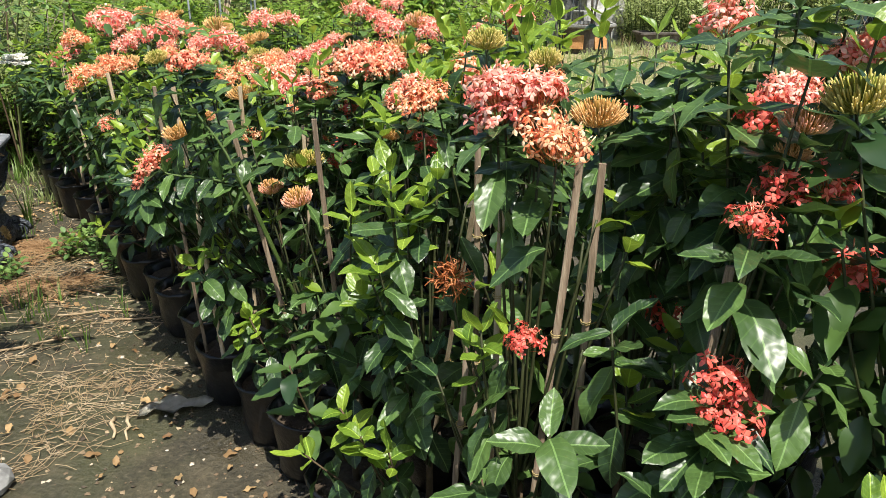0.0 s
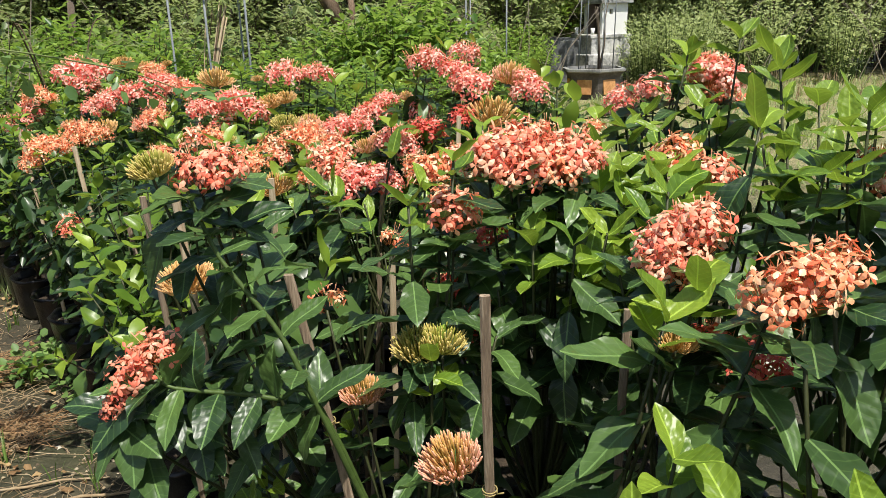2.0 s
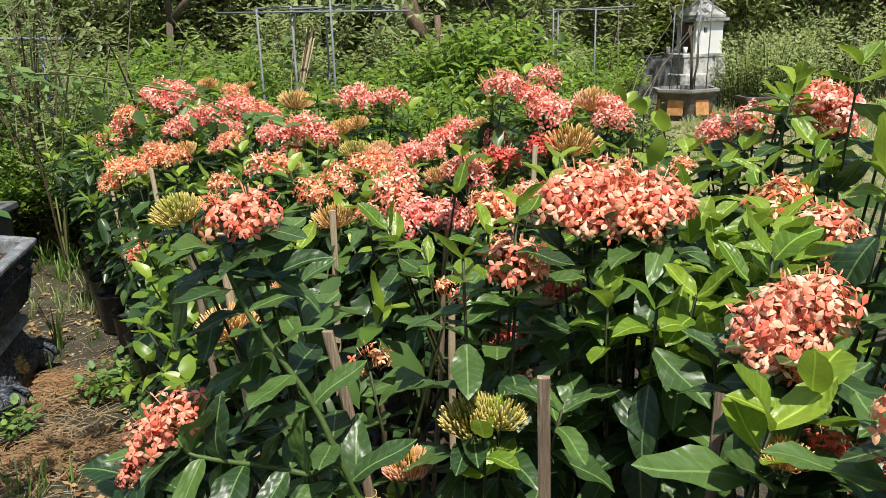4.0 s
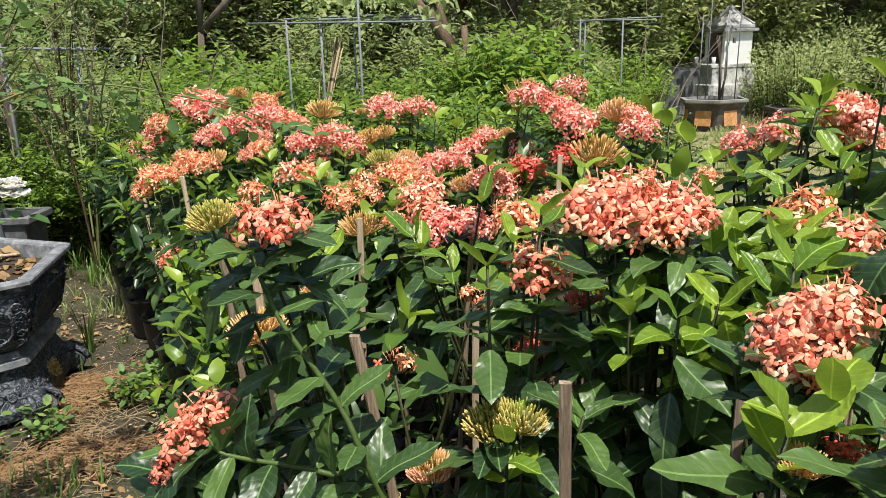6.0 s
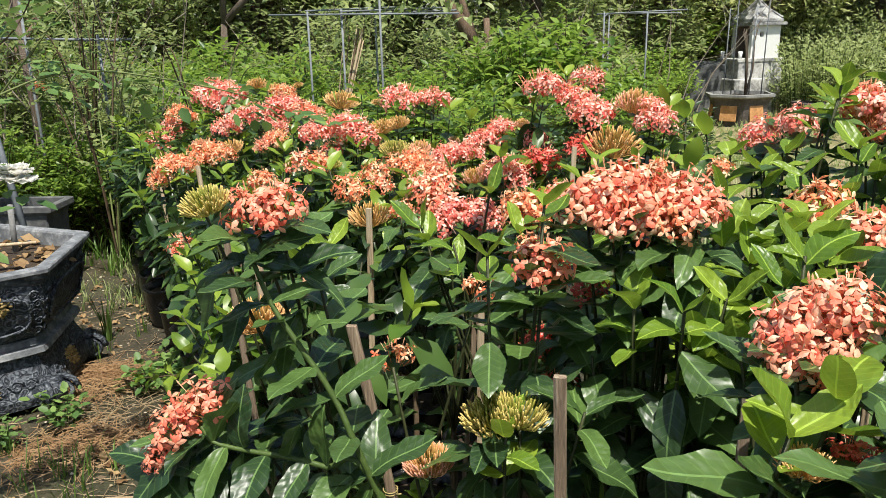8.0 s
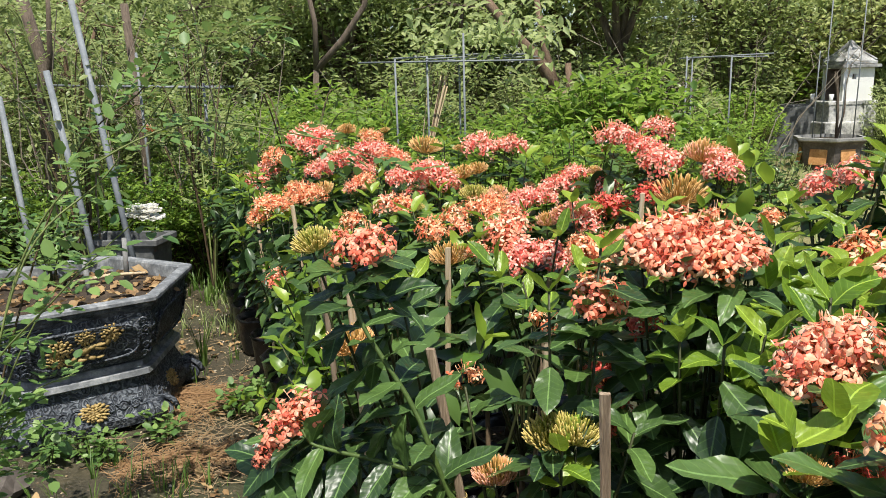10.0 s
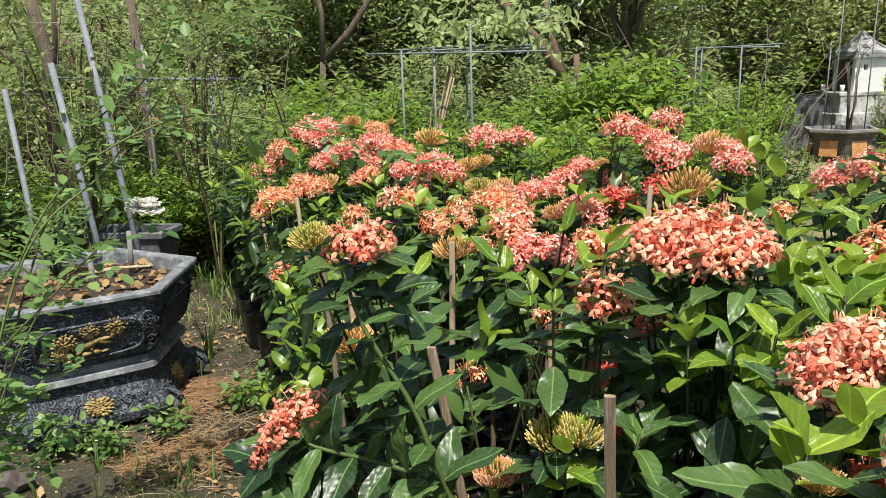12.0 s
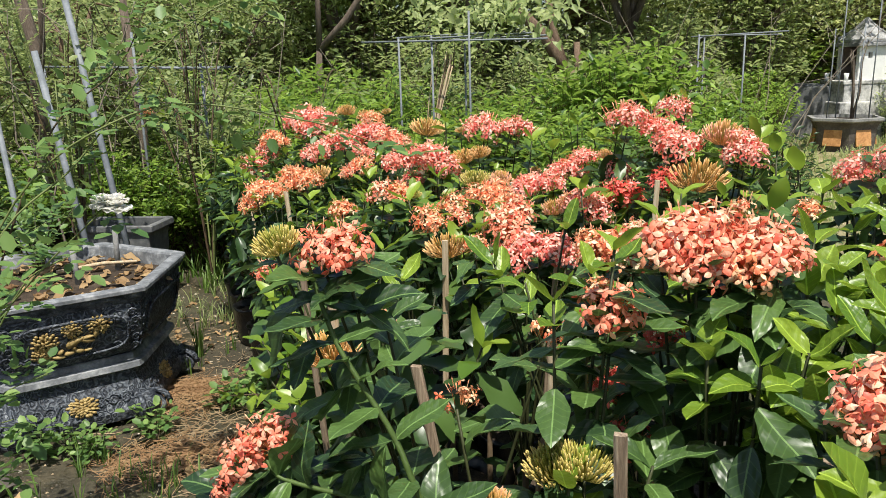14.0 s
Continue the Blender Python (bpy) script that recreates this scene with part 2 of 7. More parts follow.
def carved_mat():
    """Cast stone with a dense shallow relief whose ridges are worn grey."""
    m, t, b = shader("carved_stone")
    coord = t.nodes.new("ShaderNodeTexCoord").outputs["Object"]
    warp = node(t, "ShaderNodeTexNoise", Scale=9.0, Detail=3.0)
    t.links.new(coord, warp.inputs["Vector"])
    where = mixed(t, 0.12, coord, warp.outputs["Color"])
    cell = node(t, "ShaderNodeTexVoronoi", Scale=30.0)
    t.links.new(where, cell.inputs["Vector"])
    rings = sums(t, "SINE", sums(t, "MULTIPLY", cell.outputs["Distance"], 17.0), 0.0)
    grain = noise_of(t, 38.0, 5.0, coord, 0.7)
    patch = noise_of(t, 6.0, 4.0, coord, 0.6)
    h = sums(t, "ADD", sums(t, "MULTIPLY", rings, 0.13), sums(t, "ADD", sums(t, "MULTIPLY", grain, 0.55), sums(t, "MULTIPLY", patch, 0.45)))
    col = ramp(t, h, [(0.30, (0.009, 0.012, 0.017)), (0.46, (0.030, 0.037, 0.050)), (0.62, (0.10, 0.115, 0.135)), (0.84, (0.38, 0.40, 0.42))])
    t.links.new(col, b.inputs["Base Color"])
    b.inputs["Roughness"].default_value = 0.6
    bumped(t, b, h, 0.9, 0.012)
    return m


CARVED = carved_mat()


def ground_mat():
    m, t, b = shader("lane_earth")
    pos = t.nodes.new("ShaderNodeNewGeometry").outputs["Position"]
    big = noise_of(t, 0.9, 5.0, pos, 0.6)
    midn = noise_of(t, 5.0, 6.0, pos, 0.65)
    fine = noise_of(t, 55.0, 5.0, pos, 0.7)
    earth = ramp(t, midn, [(0.32, (0.020, 0.018, 0.010)), (0.5, (0.046, 0.040, 0.022)), (0.68, (0.115, 0.094, 0.054))])
    crumbs = ramp(t, fine, [(0.40, (0.020, 0.017, 0.010)), (0.60, (0.085, 0.072, 0.045)), (0.74, (0.28, 0.23, 0.155))])
    col = mixed(t, 0.45, earth, crumbs)
    moss = ramp(t, big, [(0.48, (0, 0, 0)), (0.62, (1, 1, 1))])
    col = mixed(t, sums(t, "MULTIPLY", moss, 0.5), col, (0.05, 0.060, 0.018))
    sep = t.nodes.new("ShaderNodeSeparateXYZ")
    t.links.new(pos, sep.inputs[0])
    away = node(t, "ShaderNodeMapRange")
    away.inputs["From Min"].default_value, away.inputs["From Max"].default_value = 6.5, 9.0
    t.links.new(sep.outputs["Y"], away.inputs["Value"])
    turf = ramp(t, sums(t, "ADD", sums(t, "MULTIPLY", midn, 0.5), sums(t, "MULTIPLY", fine, 0.5)), [(0.38, (0.10, 0.12, 0.035)), (0.5, (0.24, 0.21, 0.10)), (0.62, (0.38, 0.32, 0.19))])
    col = mixed(t, away.outputs[0], col, turf)
    t.links.new(col, b.inputs["Base Color"])
    wet = ramp(t, noise_of(t, 1.6, 3.0, pos), [(0.42, (0.38, 0.38, 0.38)), (0.6, (0.92, 0.92, 0.92))])
    t.links.new(wet, b.inputs["Roughness"])
    bumped(t, b, sums(t, "ADD", midn, sums(t, "MULTIPLY", fine, 0.5)), 0.8, 0.03)
    return m


EARTH = ground_mat()


# ---- mesh helpers ----
def mesh_of(name, bm, *mats, smooth=True):
    me = bpy.data.meshes.new(name)
    bm.normal_update()
    bm.to_mesh(me)
    bm.free()
    for m in mats:
        me.materials.append(m)
    if smooth:
        me.polygons.foreach_set("use_smooth", [True] * len(me.polygons))
    return me


def raw_mesh(name, verts, faces, *mats, smooth=True, index=None):
    me = bpy.data.meshes.new(name)
    me.from_pydata([tuple(v) for v in verts], [], faces)
    for m in mats:
        me.materials.append(m)
    if index is not None:
        me.polygons.foreach_set("material_index", index)
    if smooth:
        me.polygons.foreach_set("use_smooth", [True] * len(me.polygons))
    me.update()
    return me


def place(name, me, parent=None, m=None, label=""):
    ob = new(name, me)
    if parent is not None:
        ob.parent = parent
    if m is not None:
        ob.matrix_basis = m
    return tagged(ob, label)


def part(name, bm, material, parent, label="", smooth=True, m=None):
    return place(name, mesh_of(name, bm, material, smooth=smooth), parent, m, label)


def thing(name, at, label, category, group="", kind=""):
    ob = new(name)
    ob.location = at
    ob.empty_display_size = 0.1
    return tagged(ob, label, category, group, kind)


def frames_along(pts):
    """Points with a tangent and two side vectors each."""
    pts = [Vector(p) for p in pts]
    out = []
    for i, p in enumerate(pts):
        d = (pts[min(i + 1, len(pts) - 1)] - pts[max(i - 1, 0)]).normalized()
        u = d.orthogonal().normalized() if not out else (out[-1][2] - d * out[-1][2].dot(d)).normalized()
        out.append((p, d, u, d.cross(u)))
    return out


def tube(bm, pts, radii, sides=6, caps=True, flat=1.0):
    rings = []
    fr = frames_along(pts)
    for k, (p, d, u, v) in enumerate(fr):
        r = radii[k] if isinstance(radii, (list, tuple)) else radii
        rings.append([bm.verts.new(p + u * (r * math.cos(2 * math.pi * i / sides)) + v * (flat * r * math.sin(2 * math.pi * i / sides))) for i in range(sides)])
    for a, b in zip(rings, rings[1:]):
        for i in range(sides):
            bm.faces.new((a[i], a[(i + 1) % sides], b[(i + 1) % sides], b[i]))
    if caps:
        bm.faces.new(rings[0][::-1])
        bm.faces.new(rings[-1])
    return bm


def curve3(pts, n=10):
    """A smooth line through the points given."""
    P = [Vector(p) for p in pts]
    P = [P[0] * 2 - P[1]] + P + [P[-1] * 2 - P[-2]]
    out = []
    for i in range(1, len(P) - 2):
        for k in range(n):
            t = k / n
            a, b, c, d = P[i - 1], P[i], P[i + 1], P[i + 2]
            out.append(0.5 * ((2 * b) + (c - a) * t + (2 * a - 5 * b + 4 * c - d) * t * t + (3 * b - a - 3 * c + d) * t ** 3))
    return out + [P[-2]]


def turned(profile, sides, turn=0.0, bm=None, wobble=0.0, rng=None):
    """A body of a profile of (radius, height) with so many sides; open below and above unless the profile ends at radius 0."""
    bm = bm or bmesh.new()
    rings = []
    for r, z in profile:
        if r < 1e-5:
            rings.append([bm.verts.new((0, 0, z))])
            continue
        rings.append([bm.verts.new(((r + (rng.uniform(-wobble, wobble) if rng else 0)) * math.cos(turn + 2 * math.pi * i / sides), (r + (rng.uniform(-wobble, wobble) if rng else 0)) * math.sin(turn + 2 * math.pi * i / sides), z + (rng.uniform(-wobble, wobble) if rng else 0))) for i in range(sides)])
    for a, b in zip(rings, rings[1:]):
        for i in range(sides):
            j = (i + 1) % sides
            if len(a) == 1 and len(b) == 1:
                continue
            if len(a) == 1:
                bm.faces.new((a[0], b[j], b[i]))
            elif len(b) == 1:
                bm.faces.new((a[i], a[j], b[0]))
            else:
                bm.faces.new((a[i], a[j], b[j], b[i]))
    return bm


def box(bm, centre, size, m=None, bevel=0.0):
    made = bmesh.ops.create_cube(bm, size=1.0)["verts"]
    for v in made:
        v.co = Vector((v.co.x * size[0], v.co.y * size[1], v.co.z * size[2]))
        v.co = (m @ v.co if m else v.co) + Vector(centre)
    if bevel:
        edges = list({e for v in made for e in v.link_edges})
        bmesh.ops.bevel(bm, geom=edges, offset=bevel, segments=2, affect="EDGES", profile=0.6)
    return bm


def basis(y_axis, z_hint, at=(0, 0, 0), s=(1, 1, 1)):
    """A pose whose y runs along y_axis, z near z_hint."""
    y = Vector(y_axis).normalized()
    z = Vector(z_hint) - y * Vector(z_hint).dot(y)
    z = z.normalized() if z.length > 1e-4 else y.orthogonal().normalized()
    x = y.cross(z)
    m = Matrix((x * s[0], y * s[1], z * s[2])).transposed().to_4x4()
    m.translation = Vector(at)
    return m


def smooth_step(a, b, x):
    t = min(1.0, max(0.0, (x - a) / (b - a)))
    return t * t * (3 - 2 * t)


def ground_z(x, y):
    """Height of the ground."""
    z = 0.03 * smooth_step(3.6, 2.6, y) - 0.045 * smooth_step(3.2, 4.4, y) - 0.02 * smooth_step(8.0, 12.0, y)
    return z + 0.016 * noise.noise((x * 1.7, y * 1.7, 0.3)) + 0.010 * noise.noise((x * 6.0, y * 6.0, 2.0))


# ---- ground ----
def build_ground():
    xs = [-400, -150, -60, -30, -18, -12, -9] + [-7 + 0.11 * i for i in range(110)] + [6, 8, 11, 15, 22, 35, 70, 160, 400]
    ys = [-400, -150, -60, -25, -10, -4, -1] + [0 + 0.11 * i for i in range(75)] + [8.6, 9.2, 10, 11, 12, 13.5, 15, 17, 20, 25, 35, 60, 120, 250, 500]
    verts = [(x, y, ground_z(x, y)) for y in ys for x in xs]
    w = len(xs)
    faces = [(j * w + i, j * w + i + 1, (j + 1) * w + i + 1, (j + 1) * w + i) for j in range(len(ys) - 1) for i in range(w - 1)]
    ob = new("ground", raw_mesh("ground", verts, faces, EARTH))
    tagged(ob, "dark damp earth lane with dry straw and moss", "ground", kind="structure")


build_ground()


# ---- leaf and flower meshes, shared by all plants ----
def leaf_mesh(name, mat, width, droop, fold, wave, seed, peak=1.0, full=1.0):
    """A pointed oval leaf of length 1 along y, folded along its midrib and bent down towards the tip."""
    rng = random.Random(seed)
    verts, faces = [], []
    n = 8
    for i in range(n + 1):
        t = i / n
        w = width * 0.98 * math.sin(math.pi * t ** peak) ** full if 0 < t < 1 else 0.012 * (1 - t)
        z = -droop * t * t + 0.03 * math.sin(t * 6 + seed)
        y = t * (1 - 0.22 * droop * t)
        wl, wr = w * rng.uniform(0.94, 1.06), w * rng.uniform(0.94, 1.06)
        ripple = wave * math.sin(t * 11 + seed)
        verts += [(-wl, y, z + fold * wl + ripple * wl), (-wl * 0.5, y, z + fold * wl * 0.42), (0, y, z), (wr * 0.5, y, z + fold * wr * 0.42), (wr, y, z + fold * wr - ripple * wr)]
    for i in range(n):
        for k in range(4):
            a = i * 5 + k
            faces.append((a, a + 1, a + 6, a + 5))
    return raw_mesh(name, verts, faces, mat)


DARK_LEAVES = [leaf_mesh("dark_leaf", LEAF_DARK, 0.205 + 0.018 * (i % 3), (0.08, 0.20, 0.34, 0.5)[i % 4], (0.22, 0.36, 0.12)[i % 3], 0.20, 3 * i, 0.95, 0.66) for i in range(6)]
YOUNG_LEAVES = [leaf_mesh("young_leaf", LEAF_YOUNG, 0.205 + 0.02 * (i % 3), (-0.12, 0.15, 0.35)[i % 3], (0.30, 0.5, 0.2)[i % 3], 0.12, 5 * i + 1, 1.02, 0.70) for i in range(5)]


def floret(verts, faces, index, base, at, axis, size, rng, fine=True):
    """One ixora floret: a thin tube from base to at, with four petals facing axis."""
    base, at, axis = Vector(base), Vector(at), Vector(axis).normalized()
    if fine:
        d = (at - base).normalized()
        u = d.orthogonal().normalized()
        v = d.cross(u)
        r = 0.055 * size
        k = len(verts)
        for p, rr in ((base.lerp(at, 0.35), r * 0.8), (at, r)):
            for i in range(3):
                a = 2 * math.pi * i / 3
                verts.append(p + u * rr * math.cos(a) + v * rr * math.sin(a))
        for i in range(3):
            faces.append((k + i, k + (i + 1) % 3, k + 3 + (i + 1) % 3, k + 3 + i))
            index.append(1)
    u = axis.orthogonal().normalized()
    v = axis.cross(u)
    turn = rng.uniform(0, 6.28)
    for i in range(4):
        a = turn + i * math.pi / 2 + rng.uniform(-0.12, 0.12)
        o = u * math.cos(a) + v * math.sin(a)
        s = axis.cross(o)
        tilt = rng.uniform(-0.8, 0.5)
        e = (o + axis * tilt).normalized()
        L, w = size * rng.uniform(0.95, 1.2), size * rng.uniform(0.25, 0.34)
        k = len(verts)
        if fine:
            verts += [at + axis * 0.02 * size, at + e * L * 0.45 + s * w, at + e * L * 0.45 - s * w, at + e * L * 0.76 + s * w * 0.78 - axis * 0.05 * size, at + e * L * 0.76 - s * w * 0.78 - axis * 0.05 * size, at + e * L - axis * 0.1 * size, at + e * L * 0.55 + axis * 0.06 * size]
            faces.extend([(k, k + 2, k + 6), (k, k + 6, k + 1), (k + 1, k + 6, k + 3), (k + 6, k + 2, k + 4), (k + 3, k + 6, k + 5), (k + 6, k + 4, k + 5)])
            index.extend([0] * 6)
        else:
            verts += [at, at + e * L * 0.55 + s * w, at + e * L - axis * 0.1 * size, at + e * L * 0.55 - s * w]
            faces.extend([(k, k + 2, k + 1), (k, k + 3, k + 2)])
            index.extend([0] * 2)


def umbel(verts, faces, index, c, lean, sr, each, rng, stalk, size, fine, ragged=0.12, droop=0.0, wide=1.0):
    """A dome of florets about c that faces lean, the tubes running to the stalk."""
    for i in range(each):
        th = math.acos(max(-1.0, 1 - (i + 0.5) / each * (1.05 + 0.5 * droop))) + rng.uniform(-0.2, 0.2)
        ph = i * 2.39996 + rng.uniform(-0.4, 0.4)
        d = Vector((math.sin(th) * math.cos(ph), math.sin(th) * math.sin(ph), math.cos(th)))
        d.rotate(Vector((0, 0, 1)).rotation_difference(lean))
        rr = sr * rng.uniform(1 - ragged * 1.6, 1 + ragged * 1.8)
        p = c + Vector((d.x * wide, d.y * wide, d.z * 1.08)) * rr
        ax = (d + Vector((rng.uniform(-.55, .55), rng.uniform(-.55, .55), rng.uniform(0.0, .75)))).normalized()
        floret(verts, faces, index, stalk, p, ax, size * rng.uniform(0.85, 1.15), rng, fine)


def spare_buds(verts, faces, index, n, rng, wide):
    """Slim closed buds standing out of a flower head."""
    for i in range(n):
        ph, q = rng.uniform(0, 6.28), rng.uniform(0.1, 1.25)
        a = Vector((q * 0.7 * wide * math.cos(ph), q * 0.7 * wide * math.sin(ph), 0.62 - 0.42 * q * q))
        b = a + Vector((0.32 * q * math.cos(ph), 0.32 * q * math.sin(ph), rng.uniform(0.20, 0.52)))
        k = len(verts)
        for p, r in ((a, 0.014), (a.lerp(b, 0.75), 0.018), (b, 0.036)):
            verts += [p + Vector((r, 0, 0)), p + Vector((-r * .5, r * .87, 0)), p + Vector((-r * .5, -r * .87, 0))]
        verts.append(b + (b - a).normalized() * 0.11)
        for ring in (0, 3):
            for j in range(3):
                m = (j + 1) % 3
                faces.append((k + ring + j, k + ring + m, k + ring + 3 + m, k + ring + 3 + j))
                index.append(2)
        for j in range(3):
            faces.append((k + 6 + j, k + 6 + (j + 1) % 3, k + 9))
            index.append(2)


def cluster_mesh(name, mat, count, seed, wide=1.0, ragged=0.1, droop=0.0, size=0.23, fine=True):
    """A low, lumpy head of florets about the origin: several small umbels side by side, tubes running down to the stalk."""
    rng = random.Random(seed)
    verts, faces, index = [], [], []
    lumps = 7 if count > 60 else 5 if count > 40 else 3
    for n in range(lumps):
        q = 0.0 if n == 0 and lumps > 3 else rng.uniform(0.45, 0.70)
        a = 2 * math.pi * n / max(1, lumps - 1) + rng.uniform(-0.4, 0.4)
        c = Vector((q * wide * math.cos(a), q * wide * math.sin(a), 0.42 - 0.66 * q * q + rng.uniform(-0.12, 0.12)))
        lean = Vector((c.x * 0.75, c.y * 0.75, 0.55 - droop)).normalized()
        umbel(verts, faces, index, c, lean, rng.uniform(0.40, 0.56), count // lumps, rng, (c.x * 0.25, c.y * 0.25, -0.62), size, fine, ragged, droop)
    spare_buds(verts, faces, index, count // 4, rng, wide)
    return raw_mesh(name, verts, faces, mat, TUBE_RED, BUD_GOLD, index=index, smooth=False)


def small_head(name, mat, count, seed, fine=True, size=0.32, ragged=0.14):
    """A single umbel, as it stands beside others in a broad head."""
    rng = random.Random(seed)
    verts, faces, index = [], [], []
    lean = Vector((rng.uniform(-.3, .3), rng.uniform(-.3, .3), 1)).normalized()
    umbel(verts, faces, index, Vector((0, 0, -0.25)), lean, 0.92, count, rng, (0, 0, -0.9), size, fine, ragged, 0.35, rng.uniform(0.95, 1.15))
    spare_buds(verts, faces, index, 8, rng, 0.9)
    return raw_mesh(name, verts, faces, mat, TUBE_RED, BUD_GOLD, index=index, smooth=False)


def bud_mesh(name, mat, count, seed, spread=1.0):
    """A dome of slim unopened buds, their tubes gathered on a short stalk and curving upwards."""
    rng = random.Random(seed)
    verts, faces = [], []
    for i in range(count):
        th = math.acos(1 - (i + 0.5) / count * 0.98) + rng.uniform(-0.10, 0.10)
        ph = i * 2.39996 + rng.uniform(-0.25, 0.25)
        o = Vector((math.cos(ph), math.sin(ph), 0))
        start = o * 0.20 * math.sin(th) + Vector((0, 0, -0.55 + 0.10 * math.cos(th)))
        end = o * math.sin(th) * 0.98 * spread + Vector((0, 0, -0.12 + 0.66 * math.cos(th)))
        end = start + (end - start) * rng.uniform(0.84, 1.07)
        mid = start.lerp(end, 0.6) + o * 0.10 * math.sin(th) - Vector((0, 0, 0.06 * math.sin(th)))
        d = (end - mid).normalized()
        u = d.orthogonal().normalized()
        v = d.cross(u)
        k = len(verts)
        for p, r in ((start, 0.012), (mid, 0.017), (mid.lerp(end, 0.55), 0.034), (mid.lerp(end, 0.88), 0.026)):
            for j in range(4):
                a = math.pi / 2 * j
                verts.append(p + u * r * math.cos(a) + v * r * math.sin(a))
        verts.append(end)
        for ring in range(3):
            for j in range(4):
                q, w = k + ring * 4 + j, k + ring * 4 + (j + 1) % 4
                faces.append((q, w, w + 4, q + 4))
        for j in range(4):
            faces.append((k + 12 + j, k + 12 + (j + 1) % 4, k + 16))
    return raw_mesh(name, verts, faces, mat)


def wilted_mesh(name, mat, count, seed):
    """A ball of thin, curled, withered florets."""
    rng = random.Random(seed)
    bm = bmesh.new()
    for i in range(count):
        d = Vector((rng.gauss(0, 1), rng.gauss(0, 1), rng.gauss(0.1, 0.9))).normalized()
        side = d.orthogonal().normalized()
        side.rotate(Matrix.Rotation(rng.uniform(0, 6.28), 3, d))
        a = d * rng.uniform(0.15, 0.4)
        b = d * rng.uniform(0.6, 0.9) + side * rng.uniform(0.05, 0.3)
        c = b + (side * rng.uniform(0.2, 0.5) - d * rng.uniform(-0.25, 0.25))
        tube(bm, [a, b, c], [0.022, 0.028, 0.034], 4)
    return mesh_of(name, bm, mat)


def heads_of(fine):
    """All kinds of heads; for plants deep in the bed the petals are plainer."""
    return {
        "F": [cluster_mesh("coral_cluster", PETAL_CORAL, 112, s, 1.0 + 0.12 * s, fine=fine) for s in range(3)],
        "P": [cluster_mesh("pink_cluster", PETAL_PINK, 105, 10 + s, 1.0 + 0.1 * s, fine=fine) for s in range(3)],
        "O": [cluster_mesh("orange_cluster", PETAL_ORANGE, 98, 20 + s, 1.0 + 0.1 * s, fine=fine) for s in range(3)],
        "V": [cluster_mesh("vivid_cluster", PETAL_VIVID, 98, 25 + s, 1.0 + 0.1 * s, fine=fine) for s in range(2)],
        "R": [cluster_mesh("red_cluster", PETAL_RED, 50, 30 + s, 0.8, 0.14, 0.15, fine=fine) for s in range(2)],
        "W": [cluster_mesh("sparse_cluster", PETAL_ORANGE, 24, 40 + s, 0.9, 0.35, 0.3, fine=fine) for s in range(2)],
        "Q": [wilted_mesh("wilted_head", PETAL_WILT, 90, 45 + s) for s in range(2)],
        "B": [bud_mesh("orange_bud_head", BUD_ORANGE, 210 if fine else 130, 50 + s, 0.95) for s in range(2)],
        "G": [bud_mesh("green_bud_head", BUD_GREEN, 230 if fine else 130, 60 + s, 1.0) for s in range(2)],
        "U": [bud_mesh("rust_bud_head", BUD_RUST, 210 if fine else 130, 70 + s, 1.1) for s in range(2)],
    }


def small_heads_of(fine):
    return {
        "F": [small_head("coral_umbel", PETAL_CORAL, 54, 80 + s, fine) for s in range(3)],
        "P": [small_head("pink_umbel", PETAL_PINK, 52, 90 + s, fine) for s in range(3)],
        "O": [small_head("orange_umbel", PETAL_ORANGE, 50, 100 + s, fine) for s in range(3)],
        "V": [small_head("vivid_umbel", PETAL_VIVID, 46, 105 + s, fine) for s in range(2)],
        "R": [small_head("red_umbel", PETAL_RED, 42, 110 + s, fine, 0.33, 0.2) for s in range(2)],
    }


HEADS, HEADS_DEEP = heads_of(True), heads_of(False)
UMBELS, UMBELS_DEEP = small_heads_of(True), small_heads_of(False)
HEAD_WORDS = {"F": "dense coral flower head", "P": "bright pink flower head", "O": "orange flower head", "V": "vivid orange-red flower head", "R": "deep red flower head", "W": "sparse fading orange flower head", "Q": "wilted rust-orange flower head", "B": "coral-tipped bud head", "G": "yellow-green bud head", "U": "golden-orange bud head"}


# ---- ixora plants in grow bags ----
ROW = Vector((-0.585, 0.811, 0))       # along the bed's edge
ACROSS = Vector((0.811, 0.585, 0))     # into the bed
EDGE = Vector((-0.60, 2.36, 0))


def bed(a, b):
    return EDGE + ROW * a + ACROSS * b


# Shoot tips: x, y, z, kind of head (Y: young leaves only), radius of the head in cm, azimuth lean in degrees or None
HEADS_END = [
    (-2.468, 5.850, 1.225, "P", 11.1), (-2.351, 5.850, 1.217, "P", 10.1), (-2.405, 5.800, 1.159, "P", 8.5), (-2.954, 6.000, 0.920, "P", 9.2), (-2.914, 6.000, 0.873, "P", 6.5),
    (-2.937, 6.200, 0.984, "P", 8.4), (-2.894, 6.200, 1.080, "O", 7.8), (-2.818, 6.200, 1.054, "O", 5.5), (-2.267, 6.050, 1.292, "U", 6.4), (-2.103, 5.950, 1.266, "U", 6.6),
    (-2.007, 5.800, 1.234, "O", 6.4), (-2.100, 6.300, 1.259, "U", 3.5), (-4.637, 7.200, 1.195, "O", 6.2), (-1.596, 5.600, 1.230, "U", 9.7), (-1.221, 4.900, 1.268, "U", 2.7),
]
